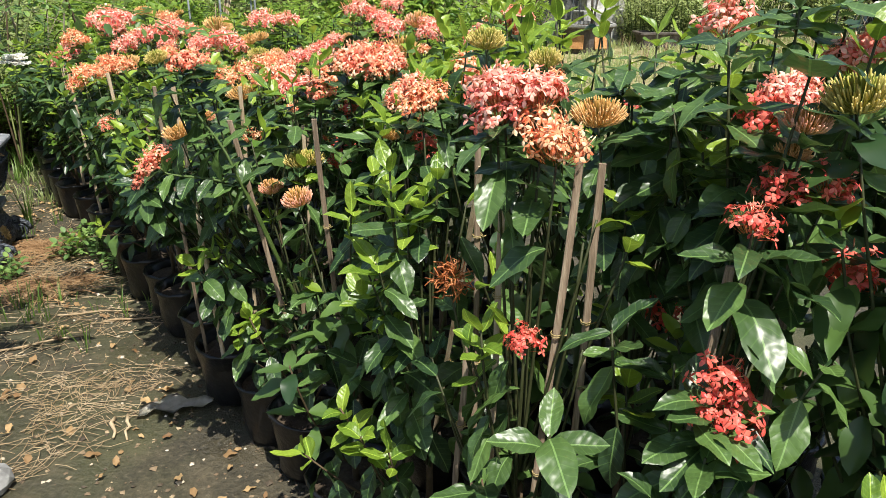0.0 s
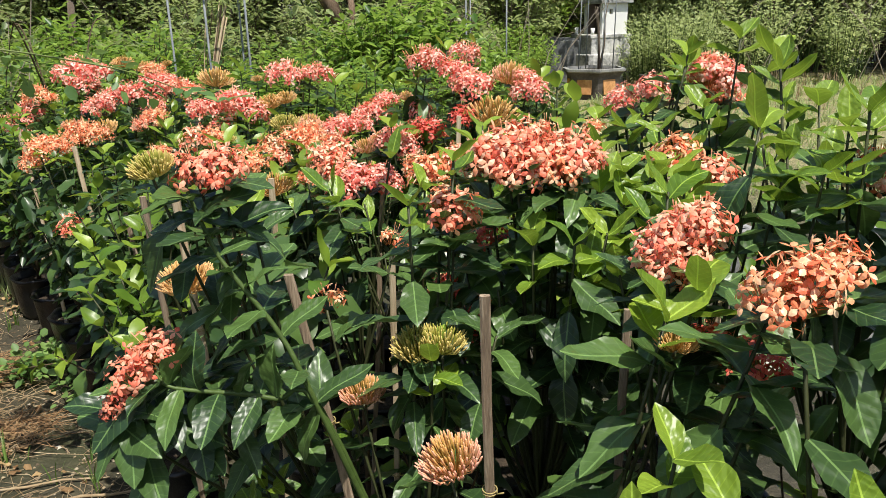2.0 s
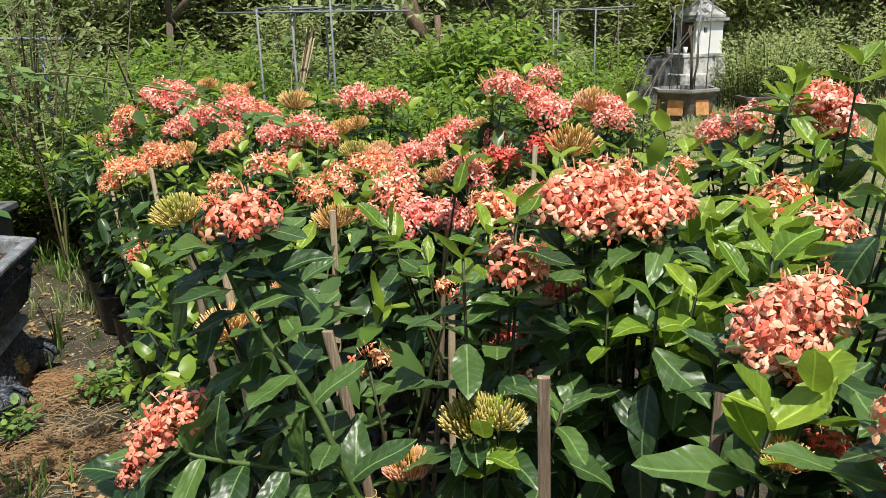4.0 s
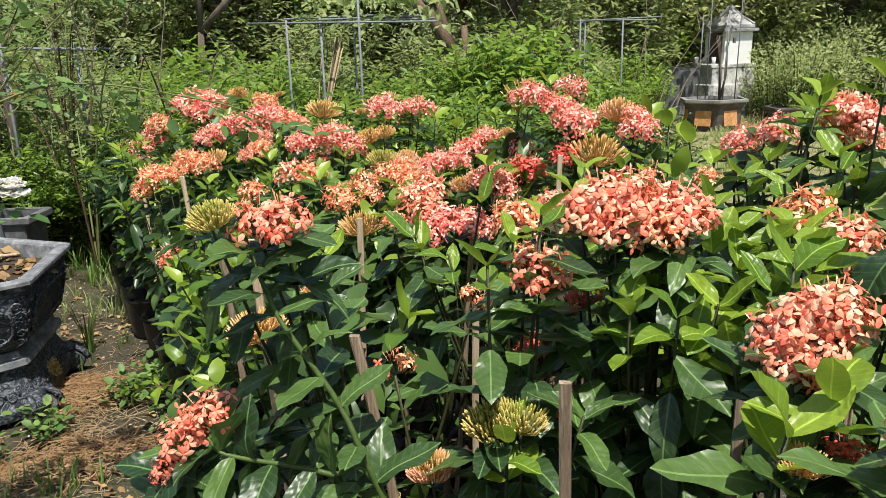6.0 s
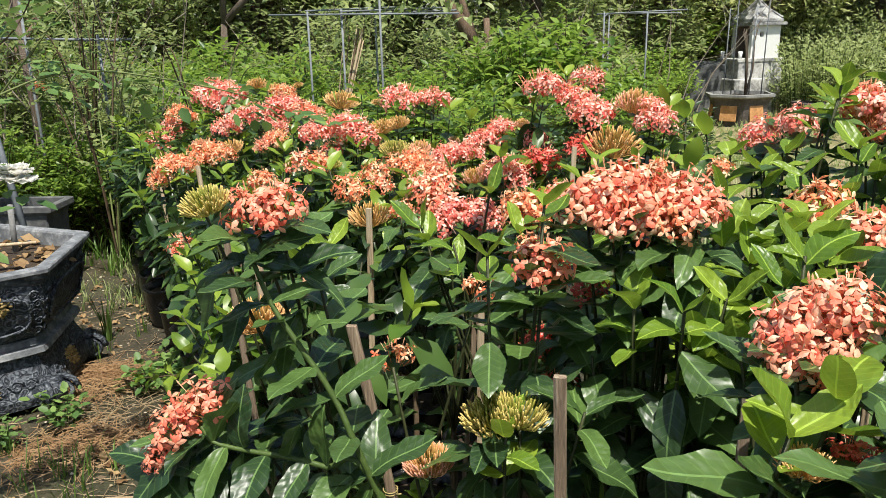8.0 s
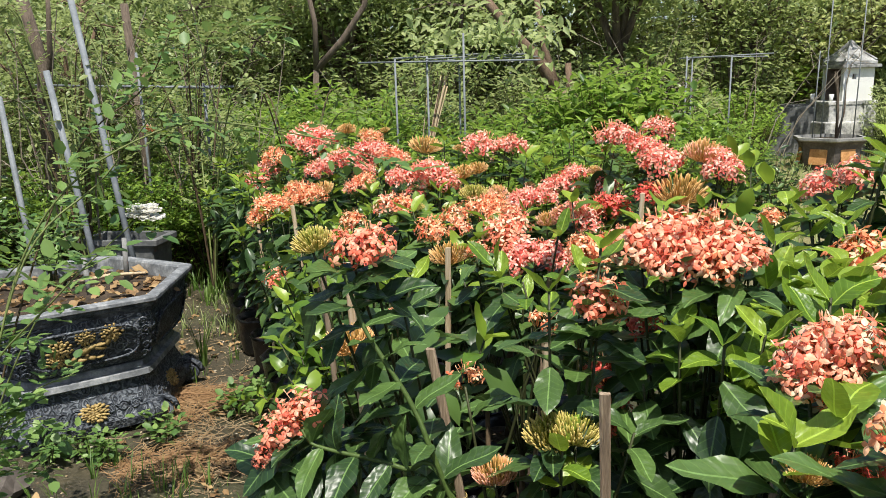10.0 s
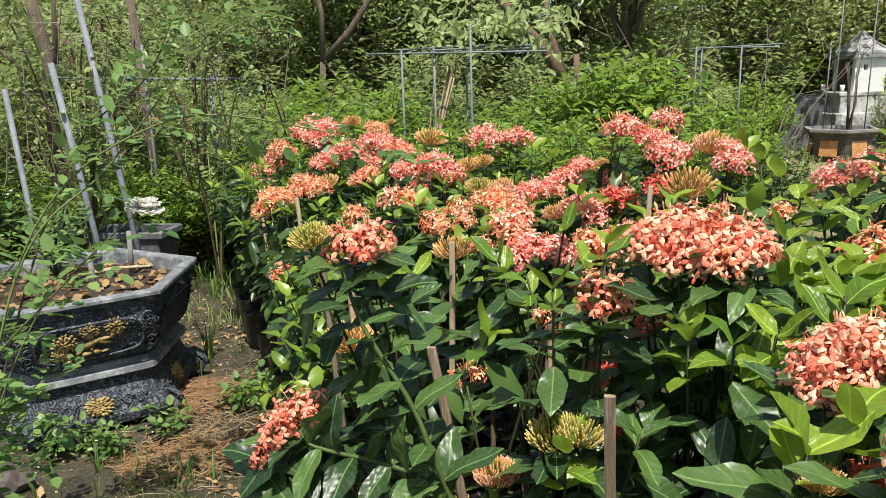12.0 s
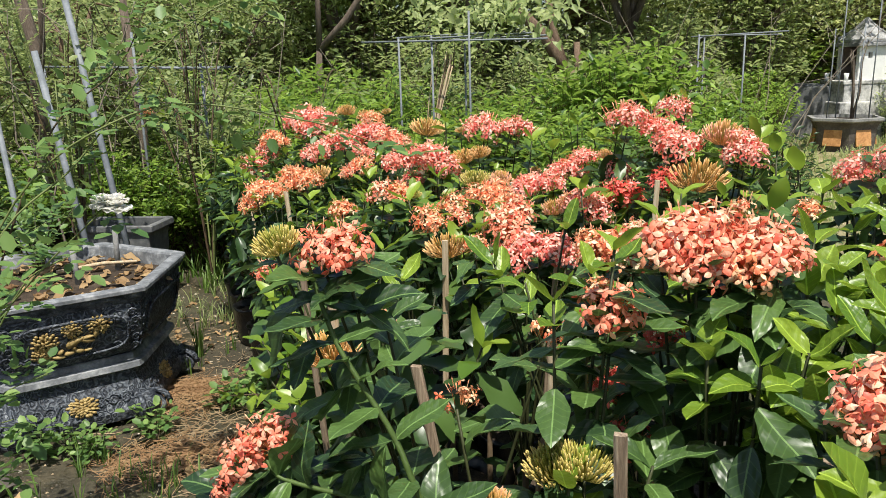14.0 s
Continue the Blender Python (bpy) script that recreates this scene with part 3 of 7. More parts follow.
HEADS_FAR_EDGE = [
    (-1.979, 4.440, 1.036, "O", 7.4), (-2.019, 4.420, 0.992, "O", 5.3), (-1.937, 4.460, 1.039, "O", 4.9), (-1.904, 4.620, 1.080, "O", 6.6), (-1.929, 4.600, 1.046, "O", 5.1),
    (-1.849, 4.620, 1.058, "O", 5.9), (-2.088, 4.900, 1.084, "B", 3.8), (-1.943, 4.900, 1.068, "U", 6.9), (-2.004, 5.030, 1.123, "P", 6.6), (-1.934, 5.030, 1.161, "P", 7.0),
    (-1.855, 5.060, 1.184, "P", 7.4), (-1.780, 5.080, 1.176, "P", 7.8), (-1.739, 5.080, 1.219, "P", 8.2), (-1.691, 5.100, 1.233, "P", 4.9), (-1.716, 4.950, 1.138, "P", 5.2),
    (-1.561, 4.900, 1.216, "F", 6.2), (-1.511, 4.900, 1.200, "F", 5.4),
]
HEADS_PALE = [
    (-1.667, 4.700, 1.095, "F", 5.2), (-1.630, 4.720, 1.122, "O", 5.2), (-1.580, 4.700, 1.107, "G", 4.0), (-1.219, 4.030, 1.226, "P", 5.5), (-1.163, 4.030, 1.226, "P", 6.3),
    (-1.149, 4.000, 1.180, "P", 4.0), (-1.098, 4.040, 1.247, "P", 6.6), (-1.054, 4.040, 1.222, "P", 5.7), (-1.136, 3.700, 1.197, "F", 4.3), (-1.091, 3.700, 1.199, "O", 3.8),
    (-1.045, 3.700, 1.194, "G", 2.7), (-1.141, 3.400, 1.203, "O", 3.1), (-0.944, 3.500, 1.166, "O", 3.9), (-0.918, 3.500, 1.155, "O", 2.7), (-0.905, 3.600, 1.186, "O", 3.6),
    (-0.867, 3.550, 1.161, "F", 3.2), (-1.002, 4.100, 1.254, "U", 5.0), (-0.950, 4.120, 1.267, "U", 4.2),
]
HEADS_MIDDLE = [
    (-0.997, 4.400, 1.307, "P", 7.1), (-0.876, 4.420, 1.304, "P", 5.8), (-0.922, 3.950, 1.208, "G", 5.3), (-0.848, 4.000, 1.201, "B", 4.4), (-0.848, 3.750, 1.170, "O", 5.3),
    (-0.817, 3.770, 1.182, "O", 5.1), (-0.779, 3.720, 1.151, "O", 5.2), (-0.777, 3.950, 1.153, "P", 5.2), (-0.741, 3.970, 1.168, "P", 5.2), (-0.696, 3.980, 1.172, "P", 5.5),
    (-0.670, 4.120, 1.190, "P", 5.2), (-0.637, 4.140, 1.207, "P", 4.6), (-0.600, 4.160, 1.229, "P", 4.9), (-0.766, 4.200, 1.193, "B", 2.4), (-0.724, 3.420, 1.179, "F", 4.5),
    (-0.690, 3.450, 1.200, "F", 4.6), (-0.689, 3.380, 1.159, "F", 4.6), (-0.713, 3.100, 1.198, "O", 2.3),
]
HEADS_CENTRE = [
    (-0.651, 3.180, 1.151, "P", 3.6), (-0.625, 3.200, 1.173, "P", 3.6), (-0.592, 3.200, 1.174, "P", 3.8), (-0.554, 3.200, 1.175, "P", 3.6), (-0.532, 3.200, 1.161, "P", 2.7),
    (-0.647, 3.780, 1.149, "B", 4.4), (-0.598, 3.780, 1.166, "B", 4.4), (-0.549, 3.760, 1.159, "P", 5.7), (-0.514, 3.740, 1.140, "P", 3.7), (-0.441, 3.000, 1.230, "O", 4.1),
    (-0.469, 3.020, 1.238, "O", 2.7), (-0.424, 2.980, 1.218, "O", 2.6), (-0.387, 3.000, 1.260, "F", 2.6), (-0.478, 3.850, 1.173, "R", 5.1), (-0.443, 3.850, 1.185, "R", 4.4),
    (-0.509, 3.840, 1.162, "R", 3.3), (-0.527, 4.100, 1.263, "B", 3.0), (-0.475, 4.000, 1.222, "P", 4.3),
]
HEADS_CROWN = [
    (-0.454, 3.940, 1.375, "P", 6.5), (-0.373, 3.940, 1.348, "P", 4.9), (-0.335, 3.940, 1.339, "P", 4.2), (-0.320, 4.200, 1.383, "P", 5.7), (-0.302, 3.880, 1.299, "P", 6.8),
    (-0.352, 3.800, 1.205, "R", 4.7), (-0.341, 3.800, 1.238, "R", 3.2), (-0.249, 3.810, 1.248, "U", 8.2), (-0.180, 3.930, 1.351, "B", 7.0), (-0.135, 3.900, 1.325, "P", 4.3),
    (-0.130, 3.870, 1.278, "P", 6.0), (0.047, 3.460, 1.300, "P", 3.4), (0.067, 3.450, 1.315, "P", 4.2), (0.086, 3.360, 1.334, "P", 3.4), (0.101, 3.300, 1.358, "P", 3.8),
    (-0.115, 2.950, 1.316, "O", 2.0), (-0.215, 2.920, 1.321, "W", 2.8), (0.006, 2.820, 1.288, "O", 4.4),
]
HEADS_FRONT = [
    (-0.341, 2.700, 1.309, "F", 4.4), (-0.310, 2.700, 1.326, "F", 4.6), (-0.271, 2.700, 1.331, "F", 4.5), (-0.295, 2.670, 1.295, "F", 4.0), (-0.249, 2.690, 1.307, "F", 4.5),
    (-0.212, 2.690, 1.324, "F", 4.2), (-0.191, 2.670, 1.310, "F", 3.7), (-0.222, 2.660, 1.295, "O", 3.1), (0.190, 3.190, 1.393, "F", 4.9), (0.215, 3.170, 1.360, "O", 4.2),
    (0.030, 2.680, 1.273, "F", 4.3), (-0.400, 2.615, 1.246, "V", 3.9), (-0.421, 2.640, 1.260, "O", 2.0), (-0.503, 2.700, 1.167, "W", 2.9), (-0.377, 2.680, 1.017, "R", 3.2),
    (-0.427, 2.750, 1.067, "R", 1.1), (-0.135, 2.330, 1.283, "F", 3.8), (-0.162, 2.330, 1.266, "F", 3.1),
]
HEADS_NEAR = [
    (-0.113, 2.320, 1.299, "F", 3.4), (-0.154, 2.310, 1.249, "F", 2.9), (-0.128, 2.310, 1.259, "F", 3.0), (-0.167, 2.220, 1.194, "U", 2.4), (-0.121, 2.250, 1.187, "R", 1.6),
    (-0.461, 2.510, 1.066, "G", 4.5), (-0.424, 2.520, 1.069, "G", 4.5), (-0.552, 2.530, 0.979, "B", 4.2), (-0.833, 2.430, 1.096, "V", 3.5), (-0.858, 2.420, 1.072, "V", 3.3),
    (-0.880, 2.410, 1.038, "V", 2.2), (-0.896, 2.410, 1.011, "V", 1.4), (-0.878, 2.735, 1.102, "U", 5.2), (-0.801, 2.800, 1.133, "B", 2.6), (-0.601, 2.546, 1.118, "W", 2.8),
    (-0.809, 2.460, 1.357, "G", 3.4), (-0.754, 2.475, 1.346, "V", 3.3), (-0.721, 2.475, 1.351, "V", 3.3), (-0.868, 3.420, 1.116, "U", 5.8), (-1.560, 3.700, 0.938, "V", 3.7),
]
HEADS_START = [
    (0.070, 1.665, 1.377, "P", 5.3), (0.121, 1.670, 1.371, "P", 5.1), (0.058, 1.660, 1.355, "P", 3.9), (0.130, 1.640, 1.335, "O", 3.9), (0.150, 1.600, 1.301, "O", 4.7),
    (0.248, 1.790, 1.328, "U", 5.0), (-0.023, 1.680, 1.046, "Q", 4.3), (0.105, 1.555, 0.988, "R", 2.8), (0.372, 1.380, 1.017, "R", 3.6), (0.387, 1.370, 0.959, "R", 4.2),
    (0.343, 1.370, 0.972, "R", 2.2), (0.390, 1.390, 1.251, "R", 2.9), (0.447, 1.450, 1.283, "R", 3.2), (0.521, 1.460, 1.285, "R", 3.0), (0.467, 1.600, 1.358, "R", 3.6),
    (0.515, 1.620, 1.371, "P", 4.9), (0.468, 1.450, 1.378, "B", 3.6), (0.528, 1.450, 1.415, "G", 5.1), (0.477, 1.500, 1.322, "U", 2.7),
]
HEADS_SHADE = [
    (0.660, 1.700, 1.416, "P", 5.6), (0.470, 1.950, 1.248, "R", 2.3), (0.368, 2.100, 1.279, "R", 2.8), (0.499, 1.900, 1.481, "P", 4.5), (0.586, 1.500, 1.138, "R", 4.3),
    (0.434, 1.900, 0.878, "R", 3.9), (-0.340, 2.754, 1.166, "R", 2.8), (-0.397, 2.900, 1.000, "R", 5.5), (-0.081, 2.184, 1.182, "R", 2.5), (0.055, 2.107, 1.430, "G", 4.5),
    (0.184, 2.105, 1.388, "G", 4.0), (0.200, 3.160, 1.383, "P", 5.5), (-0.087, 2.120, 1.302, "O", 3.6), (-0.112, 2.120, 1.286, "O", 2.9), (-0.056, 2.130, 1.313, "O", 2.8),
    (-0.421, 2.265, 1.027, "B", 4.7), (0.252, 2.600, 1.295, "F", 4.2), (0.061, 2.150, 1.322, "O", 3.3), (0.223, 2.300, 1.310, "O", 3.9), (-0.074, 2.300, 1.141, "R", 2.2),
]
HEAD_TIPS = HEADS_END + HEADS_FAR_EDGE + HEADS_PALE + HEADS_MIDDLE + HEADS_CENTRE + HEADS_CROWN + HEADS_FRONT + HEADS_NEAR + HEADS_START + HEADS_SHADE
ROSETTES_BACK = [
    (-1.69, 4.30, 1.05), (-1.52, 4.20, 1.06), (-1.27, 3.90, 1.15), (-1.51, 4.50, 1.11), (-1.50, 4.60, 1.17), (-2.02, 5.60, 1.27), (-2.02, 5.30, 1.21),
    (-1.29, 4.90, 1.32), (-1.01, 3.55, 1.20), (-1.03, 3.90, 1.21), (-0.78, 4.20, 1.29), (-0.70, 4.15, 1.27), (-0.67, 4.60, 1.31), (-0.58, 4.30, 1.28),
    (-0.56, 3.70, 1.22), (-0.53, 3.15, 1.23), (-0.65, 3.00, 1.19), (-0.39, 4.00, 1.42), (-0.49, 4.30, 1.40), (-0.30, 3.50, 1.24), (-0.28, 4.20, 1.43),
]
ROSETTES_MIDDLE = [
    (-0.07, 3.70, 1.32), (-0.05, 3.50, 1.30), (-0.03, 3.30, 1.29), (-0.05, 2.95, 1.31), (-0.12, 2.85, 1.29), (-0.06, 2.72, 1.27), (-0.10, 2.75, 1.27),
    (0.13, 3.15, 1.43), (0.12, 3.20, 1.37), (0.15, 3.00, 1.32), (-0.40, 2.62, 1.32), (-0.47, 2.55, 1.27), (-0.28, 2.58, 1.19), (-0.22, 2.55, 1.20),
    (-0.16, 2.60, 1.20), (-0.12, 2.65, 1.15), (-0.18, 2.22, 1.22), (-0.14, 2.24, 1.24), (-0.10, 2.50, 1.29), (-0.06, 2.55, 1.29),
    (-0.19, 2.60, 1.11), (-0.22, 2.75, 1.18), (-0.57, 2.90, 1.18), (-0.64, 3.00, 1.17), (-0.44, 2.48, 1.05),
]
ROSETTES_LANE = [
    (-1.31, 3.30, 0.97), (-1.23, 3.25, 0.93), (-1.29, 3.20, 0.90), (-1.20, 3.15, 0.88), (-1.17, 3.20, 0.91), (-1.22, 3.10, 0.85), (-1.12, 3.05, 0.83),
    (-1.26, 3.50, 0.97), (-1.79, 3.90, 0.40), (-2.08, 4.20, 0.21), (-0.14, 1.85, 1.20), (-0.14, 1.86, 1.15), (-0.17, 1.81, 1.02), (-0.19, 1.82, 1.00),
    (-0.14, 1.86, 0.86), (-0.19, 1.88, 0.87), (0.03, 1.56, 1.00), (0.08, 1.58, 1.00), (0.01, 1.57, 0.96), (-0.22, 1.80, 0.62), (-0.16, 1.78, 0.60),
    (-0.27, 1.85, 0.66), (-0.36, 1.85, 0.54), (-0.73, 2.57, 0.77), (-0.64, 2.46, 0.59),
]
ROSETTES_FRONT = [
    (-0.69, 2.50, 0.51), (0.22, 1.60, 1.18), (0.28, 1.62, 1.12), (0.20, 1.60, 1.14), (0.08, 1.75, 1.10), (0.10, 1.76, 1.03), (-0.09, 1.95, 1.10),
    (-0.11, 1.90, 1.07), (0.01, 1.85, 1.13), (-0.20, 2.10, 1.12), (-0.16, 2.05, 1.09), (-0.25, 2.05, 1.05), (-0.08, 1.95, 1.12), (-0.05, 1.97, 1.15),
    (-0.74, 2.50, 0.78), (-0.78, 2.45, 0.76), (-0.11, 2.35, 1.22), (0.20, 2.90, 1.30), (0.23, 2.70, 1.28), (0.15, 2.75, 1.28), (0.15, 3.30, 1.40),
    (0.40, 2.60, 1.46),
]
ROSETTES_RIGHT = [
    (0.18, 3.00, 1.48), (0.20, 2.90, 1.45), (0.25, 2.80, 1.38), (0.24, 2.60, 1.38), (0.27, 2.50, 1.42), (0.25, 2.40, 1.44),
    (0.24, 2.35, 1.45), (0.11, 2.70, 1.34), (0.11, 2.60, 1.32), (0.15, 2.50, 1.32), (0.16, 2.20, 1.39),
    (0.20, 2.80, 1.34), (0.20, 2.60, 1.36), (0.06, 2.50, 1.30), (0.12, 2.50, 1.32), (0.17, 2.50, 1.40), (0.02, 2.50, 1.38),
    (0.13, 2.70, 1.44), (0.11, 3.10, 1.44),
]
ROSETTES_DEEP = [
    (-0.23, 2.75, 1.23), (-0.20, 2.70, 1.20), (-0.14, 2.75, 1.23), (-0.11, 2.70, 1.22), (-0.09, 2.60, 1.22), (-0.19, 2.60, 1.15), (-0.15, 2.55, 1.15),
    (0.00, 2.90, 1.31), (0.03, 3.10, 1.32), (0.06, 2.85, 1.29), (0.10, 2.95, 1.35), (-0.03, 2.75, 1.28), (-0.01, 2.65, 1.25), (-0.29, 2.85, 1.17),
    (-0.93, 3.10, 1.11), (-0.77, 3.20, 1.10), (-0.80, 3.10, 1.08), (-0.33, 2.90, 1.20), (-0.45, 2.85, 1.22), (-1.00, 3.50, 1.04), (-1.15, 3.80, 1.11),
    (-0.77, 3.40, 1.16), (-0.20, 3.60, 1.22), (-0.13, 3.70, 1.23),
]
ROSETTES = ROSETTES_BACK + ROSETTES_MIDDLE + ROSETTES_LANE + ROSETTES_FRONT + ROSETTES_RIGHT + ROSETTES_DEEP
TIPS_RIGHT = [
    (0.28, 2.00, 1.46), (0.32, 1.90, 1.41), (0.42, 2.10, 1.43), (0.48, 2.00, 1.44), (0.55, 1.90, 1.43), (0.55, 1.80, 1.48), (0.60, 1.75, 1.47),
    (0.62, 1.70, 1.47), (0.62, 1.60, 1.47), (0.39, 1.80, 1.38), (0.46, 1.75, 1.40), (0.32, 1.85, 1.35), (0.45, 1.65, 1.34), (0.37, 1.75, 1.32),
    (0.41, 1.70, 1.28), (0.47, 1.60, 1.28), (0.30, 1.75, 1.17), (0.39, 1.70, 1.11), (0.42, 1.45, 1.15), (0.50, 1.50, 1.18), (0.53, 1.45, 1.24),
    (0.21, 1.60, 0.94), (0.28, 1.55, 0.90), (0.34, 1.50, 0.97), (0.45, 1.45, 1.02), (0.54, 1.40, 1.10),
]
TIPS_DARK = [
    (0.40, 1.60, 1.46), (0.55, 1.72, 1.51), (0.46, 1.44, 1.46), (0.66, 1.60, 1.50), (0.70, 1.90, 1.50), (0.30, 1.85, 1.36), (0.90, 2.20, 1.47), (0.85, 1.60, 1.46), (0.60, 2.02, 1.47),
    (0.76, 1.36, 1.28), (0.92, 1.85, 1.38), (0.36, 1.72, 1.34), (0.50, 1.90, 1.36), (0.62, 1.40, 1.20), (0.44, 1.62, 1.26), (0.24, 1.52, 1.02), (0.36, 1.36, 0.96), (0.14, 1.46, 0.86),
    (0.50, 1.35, 1.05), (0.30, 1.30, 0.86), (-0.06, 1.72, 0.86), (-0.34, 2.53, 1.06), (-0.33, 2.62, 1.10), (-0.75, 2.50, 1.14), (-0.78, 2.48, 1.02), (-0.70, 2.55, 1.22), (-0.38, 2.75, 1.12),
]

# tall bare-stemmed shoots at the bed's front: the points along each
STALKS = [
    ((-0.605, 2.42, 1.012), (-0.648, 2.43, 1.112), (-0.695, 2.44, 1.18), (-0.728, 2.45, 1.225), (-0.752, 2.46, 1.278), (-0.768, 2.465, 1.325)),
    ((-0.60, 2.425, 1.00), (-0.66, 2.42, 1.02), (-0.71, 2.42, 1.03), (-0.77, 2.42, 1.036), (-0.811, 2.42, 1.045), (-0.83, 2.425, 1.065)),
]


STAKES_FRONT = [
    ((0.41, 1.5, 1.14), (0.27, 1.42, 0.15), 0.0143, 1), ((0.55, 1.6, 1.1), (0.5, 1.55, 0.15), 0.0151, 1), ((0.195, 1.64, 1.28), (0.09, 1.56, 0.15), 0.0134, 1), ((0.01, 1.7, 0.94), (-0.04, 1.7, 0.15), 0.0126, 1), ((0.075, 1.76, 1.22), (0.05, 1.75, 0.15), 0.0134, 0), ((0.04, 2.075, 1.243), (0.03, 2.08, 0.15), 0.0151, 1), ((0.045, 2.03, 1.159), (-0.10, 2.30, 0.15), 0.0125, 0), ((0.248, 1.714, 1.245), (0.19, 1.68, 0.15), 0.0134, 1),
    ((-0.373, 2.32, 1.21), (-0.34, 2.42, 0.15), 0.014, 1), ((-0.15, 2.48, 1.12), (-0.15, 2.5, 0.15), 0.0134, 1), ((-0.652, 2.535, 1.167), (-0.47, 2.5, 0.15), 0.0143, 1), ((-0.900, 2.795, 1.232), (-0.87, 2.86, 0.15), 0.0150, 0), ((-0.985, 2.86, 1.215), (-0.95, 2.92, 0.15), 0.0120, 1),
]
STAKES_BACK = [
    ((-0.52, 2.89, 1.08), (-0.54, 2.91, 0.15), 0.0126, 0), ((0.17, 2.95, 1.22), (0.17, 2.95, 0.15), 0.0134, 0), ((-0.554, 3.205, 1.168), (-0.63, 3.22, 0.15), 0.0126, 1), ((-0.846, 3.35, 1.14), (-0.89, 3.37, 0.15), 0.0151, 0), ((-0.36, 3.7, 1.24), (-0.4, 3.7, 0.15), 0.0134, 0), ((-1.5, 3.97, 0.9), (-1.4, 3.9, 0.15), 0.0151, 1),
    ((-1.835, 4.39, 1.06), (-1.74, 4.35, 0.15), 0.0168, 0), ((-2.25, 4.8, 1.0), (-2.2, 4.78, 0.15), 0.0151, 0), ((-2.62, 5.45, 0.98), (-2.6, 5.4, 0.15), 0.0168, 0),
]


def shoot_leaves(pts, kind, rng, size=0.105, pairs=5, hang=0.2):
    """Pairs of leaves along a shoot, crosswise, larger and lower hanging away from the tip: matrices and whether young."""
    fr = frames_along(pts)
    total = sum((Vector(q) - Vector(p)).length for p, q in zip(pts, pts[1:]))
    out = []
    phase = rng.uniform(0, 3.14)
    for k in range(pairs):
        back = ((0.020 if kind in HEADS else 0.006) + (0.0, 0.020, 0.048)[min(k, 2)] + 0.050 * max(0, k - 2) + rng.uniform(-0.006, 0.006)) / max(total, 0.05)
        s = max(0.0, 1.0 - back) * (len(fr) - 1)
        i = min(int(s), len(fr) - 2)
        p = fr[i][0].lerp(fr[i + 1][0], s - i)
        a, u, v = fr[i][1], fr[i][2], fr[i][3]
        phase += math.pi / 2 + rng.uniform(-0.3, 0.3)
        for side in (0, math.pi):
            if rng.random() < 0.05 * k:
                continue
            ph = phase + side + rng.uniform(-0.25, 0.25)
            o = u * math.cos(ph) + v * math.sin(ph)
            young = kind == "Y" and k < (3 if phase % 1 < 0.6 else 2)
            if young:
                rise = rng.uniform(0.8, 1.5) if k == 0 else rng.uniform(0.15, 0.7)
                drop = 0.05
                L = size * rng.uniform(0.56, 0.80)
            elif k < 2:
                rise, drop = rng.uniform(0.0, 0.7), 0.0
                L = size * rng.uniform(0.75, 1.05)
            elif rng.random() < hang:
                rise, drop = 0.0, rng.uniform(0.6, 1.8)
                L = size * rng.uniform(0.9, 1.2)
            else:
                rise, drop = rng.uniform(-0.1, 0.35), rng.uniform(-0.15, 0.30) + 0.03 * k
                L = size * rng.uniform(0.9, 1.22)
            l = (o + a * rise - Vector((0, 0, drop))).normalized()
            up = a + o * 0.3 + Vector((0, 0, 0.6)) + Vector((rng.uniform(-.4, .4), rng.uniform(-.4, .4), 0))
            wide = rng.uniform(1.05, 1.3) if young else rng.uniform(0.85, 1.12)
            out.append((basis(l, up, p, (L * wide, L, L)), young))
    return out


def branch_points(a, b, rng, n=6, sag=0.0):
    a, b = Vector(a), Vector(b)
    mid = Vector((a.x * 0.45 + b.x * 0.55, a.y * 0.45 + b.y * 0.55, a.z * 0.62 + b.z * 0.38))
    mid += Vector((rng.uniform(-.03, .03), rng.uniform(-.03, .03), 0))
    return [a * (1 - t) ** 2 + mid * 2 * t * (1 - t) + b * t * t + Vector((0, 0, -sag * math.sin(math.pi * t))) for t in [i / n for i in range(n + 1)]]


def bag_mesh(seed):
    rng = random.Random(seed)
    prof = [(0.0, 0.0), (0.105, 0.0), (0.118, 0.03), (0.125, 0.09), (0.128, 0.16), (0.135, 0.215), (0.142, 0.228), (0.136, 0.236), (0.126, 0.224), (0.120, 0.19)]
    return mesh_of("grow_bag", turned(prof, 18, 0, None, 0.006, rng), BAG)


BAGS = [bag_mesh(i) for i in range(4)]
SOIL_DISC = mesh_of("soil", turned([(0.0, 0.205), (0.05, 0.204), (0.09, 0.199), (0.121, 0.192)], 14, 0, None, 0.004, random.Random(3)), SOIL)
far_leaf = [(0, 0, 0), (-0.19, 0.28, 0.07), (-0.20, 0.62, 0.04), (0, 1.0, -0.15), (0.20, 0.62, 0.04), (0.19, 0.28, 0.07)]


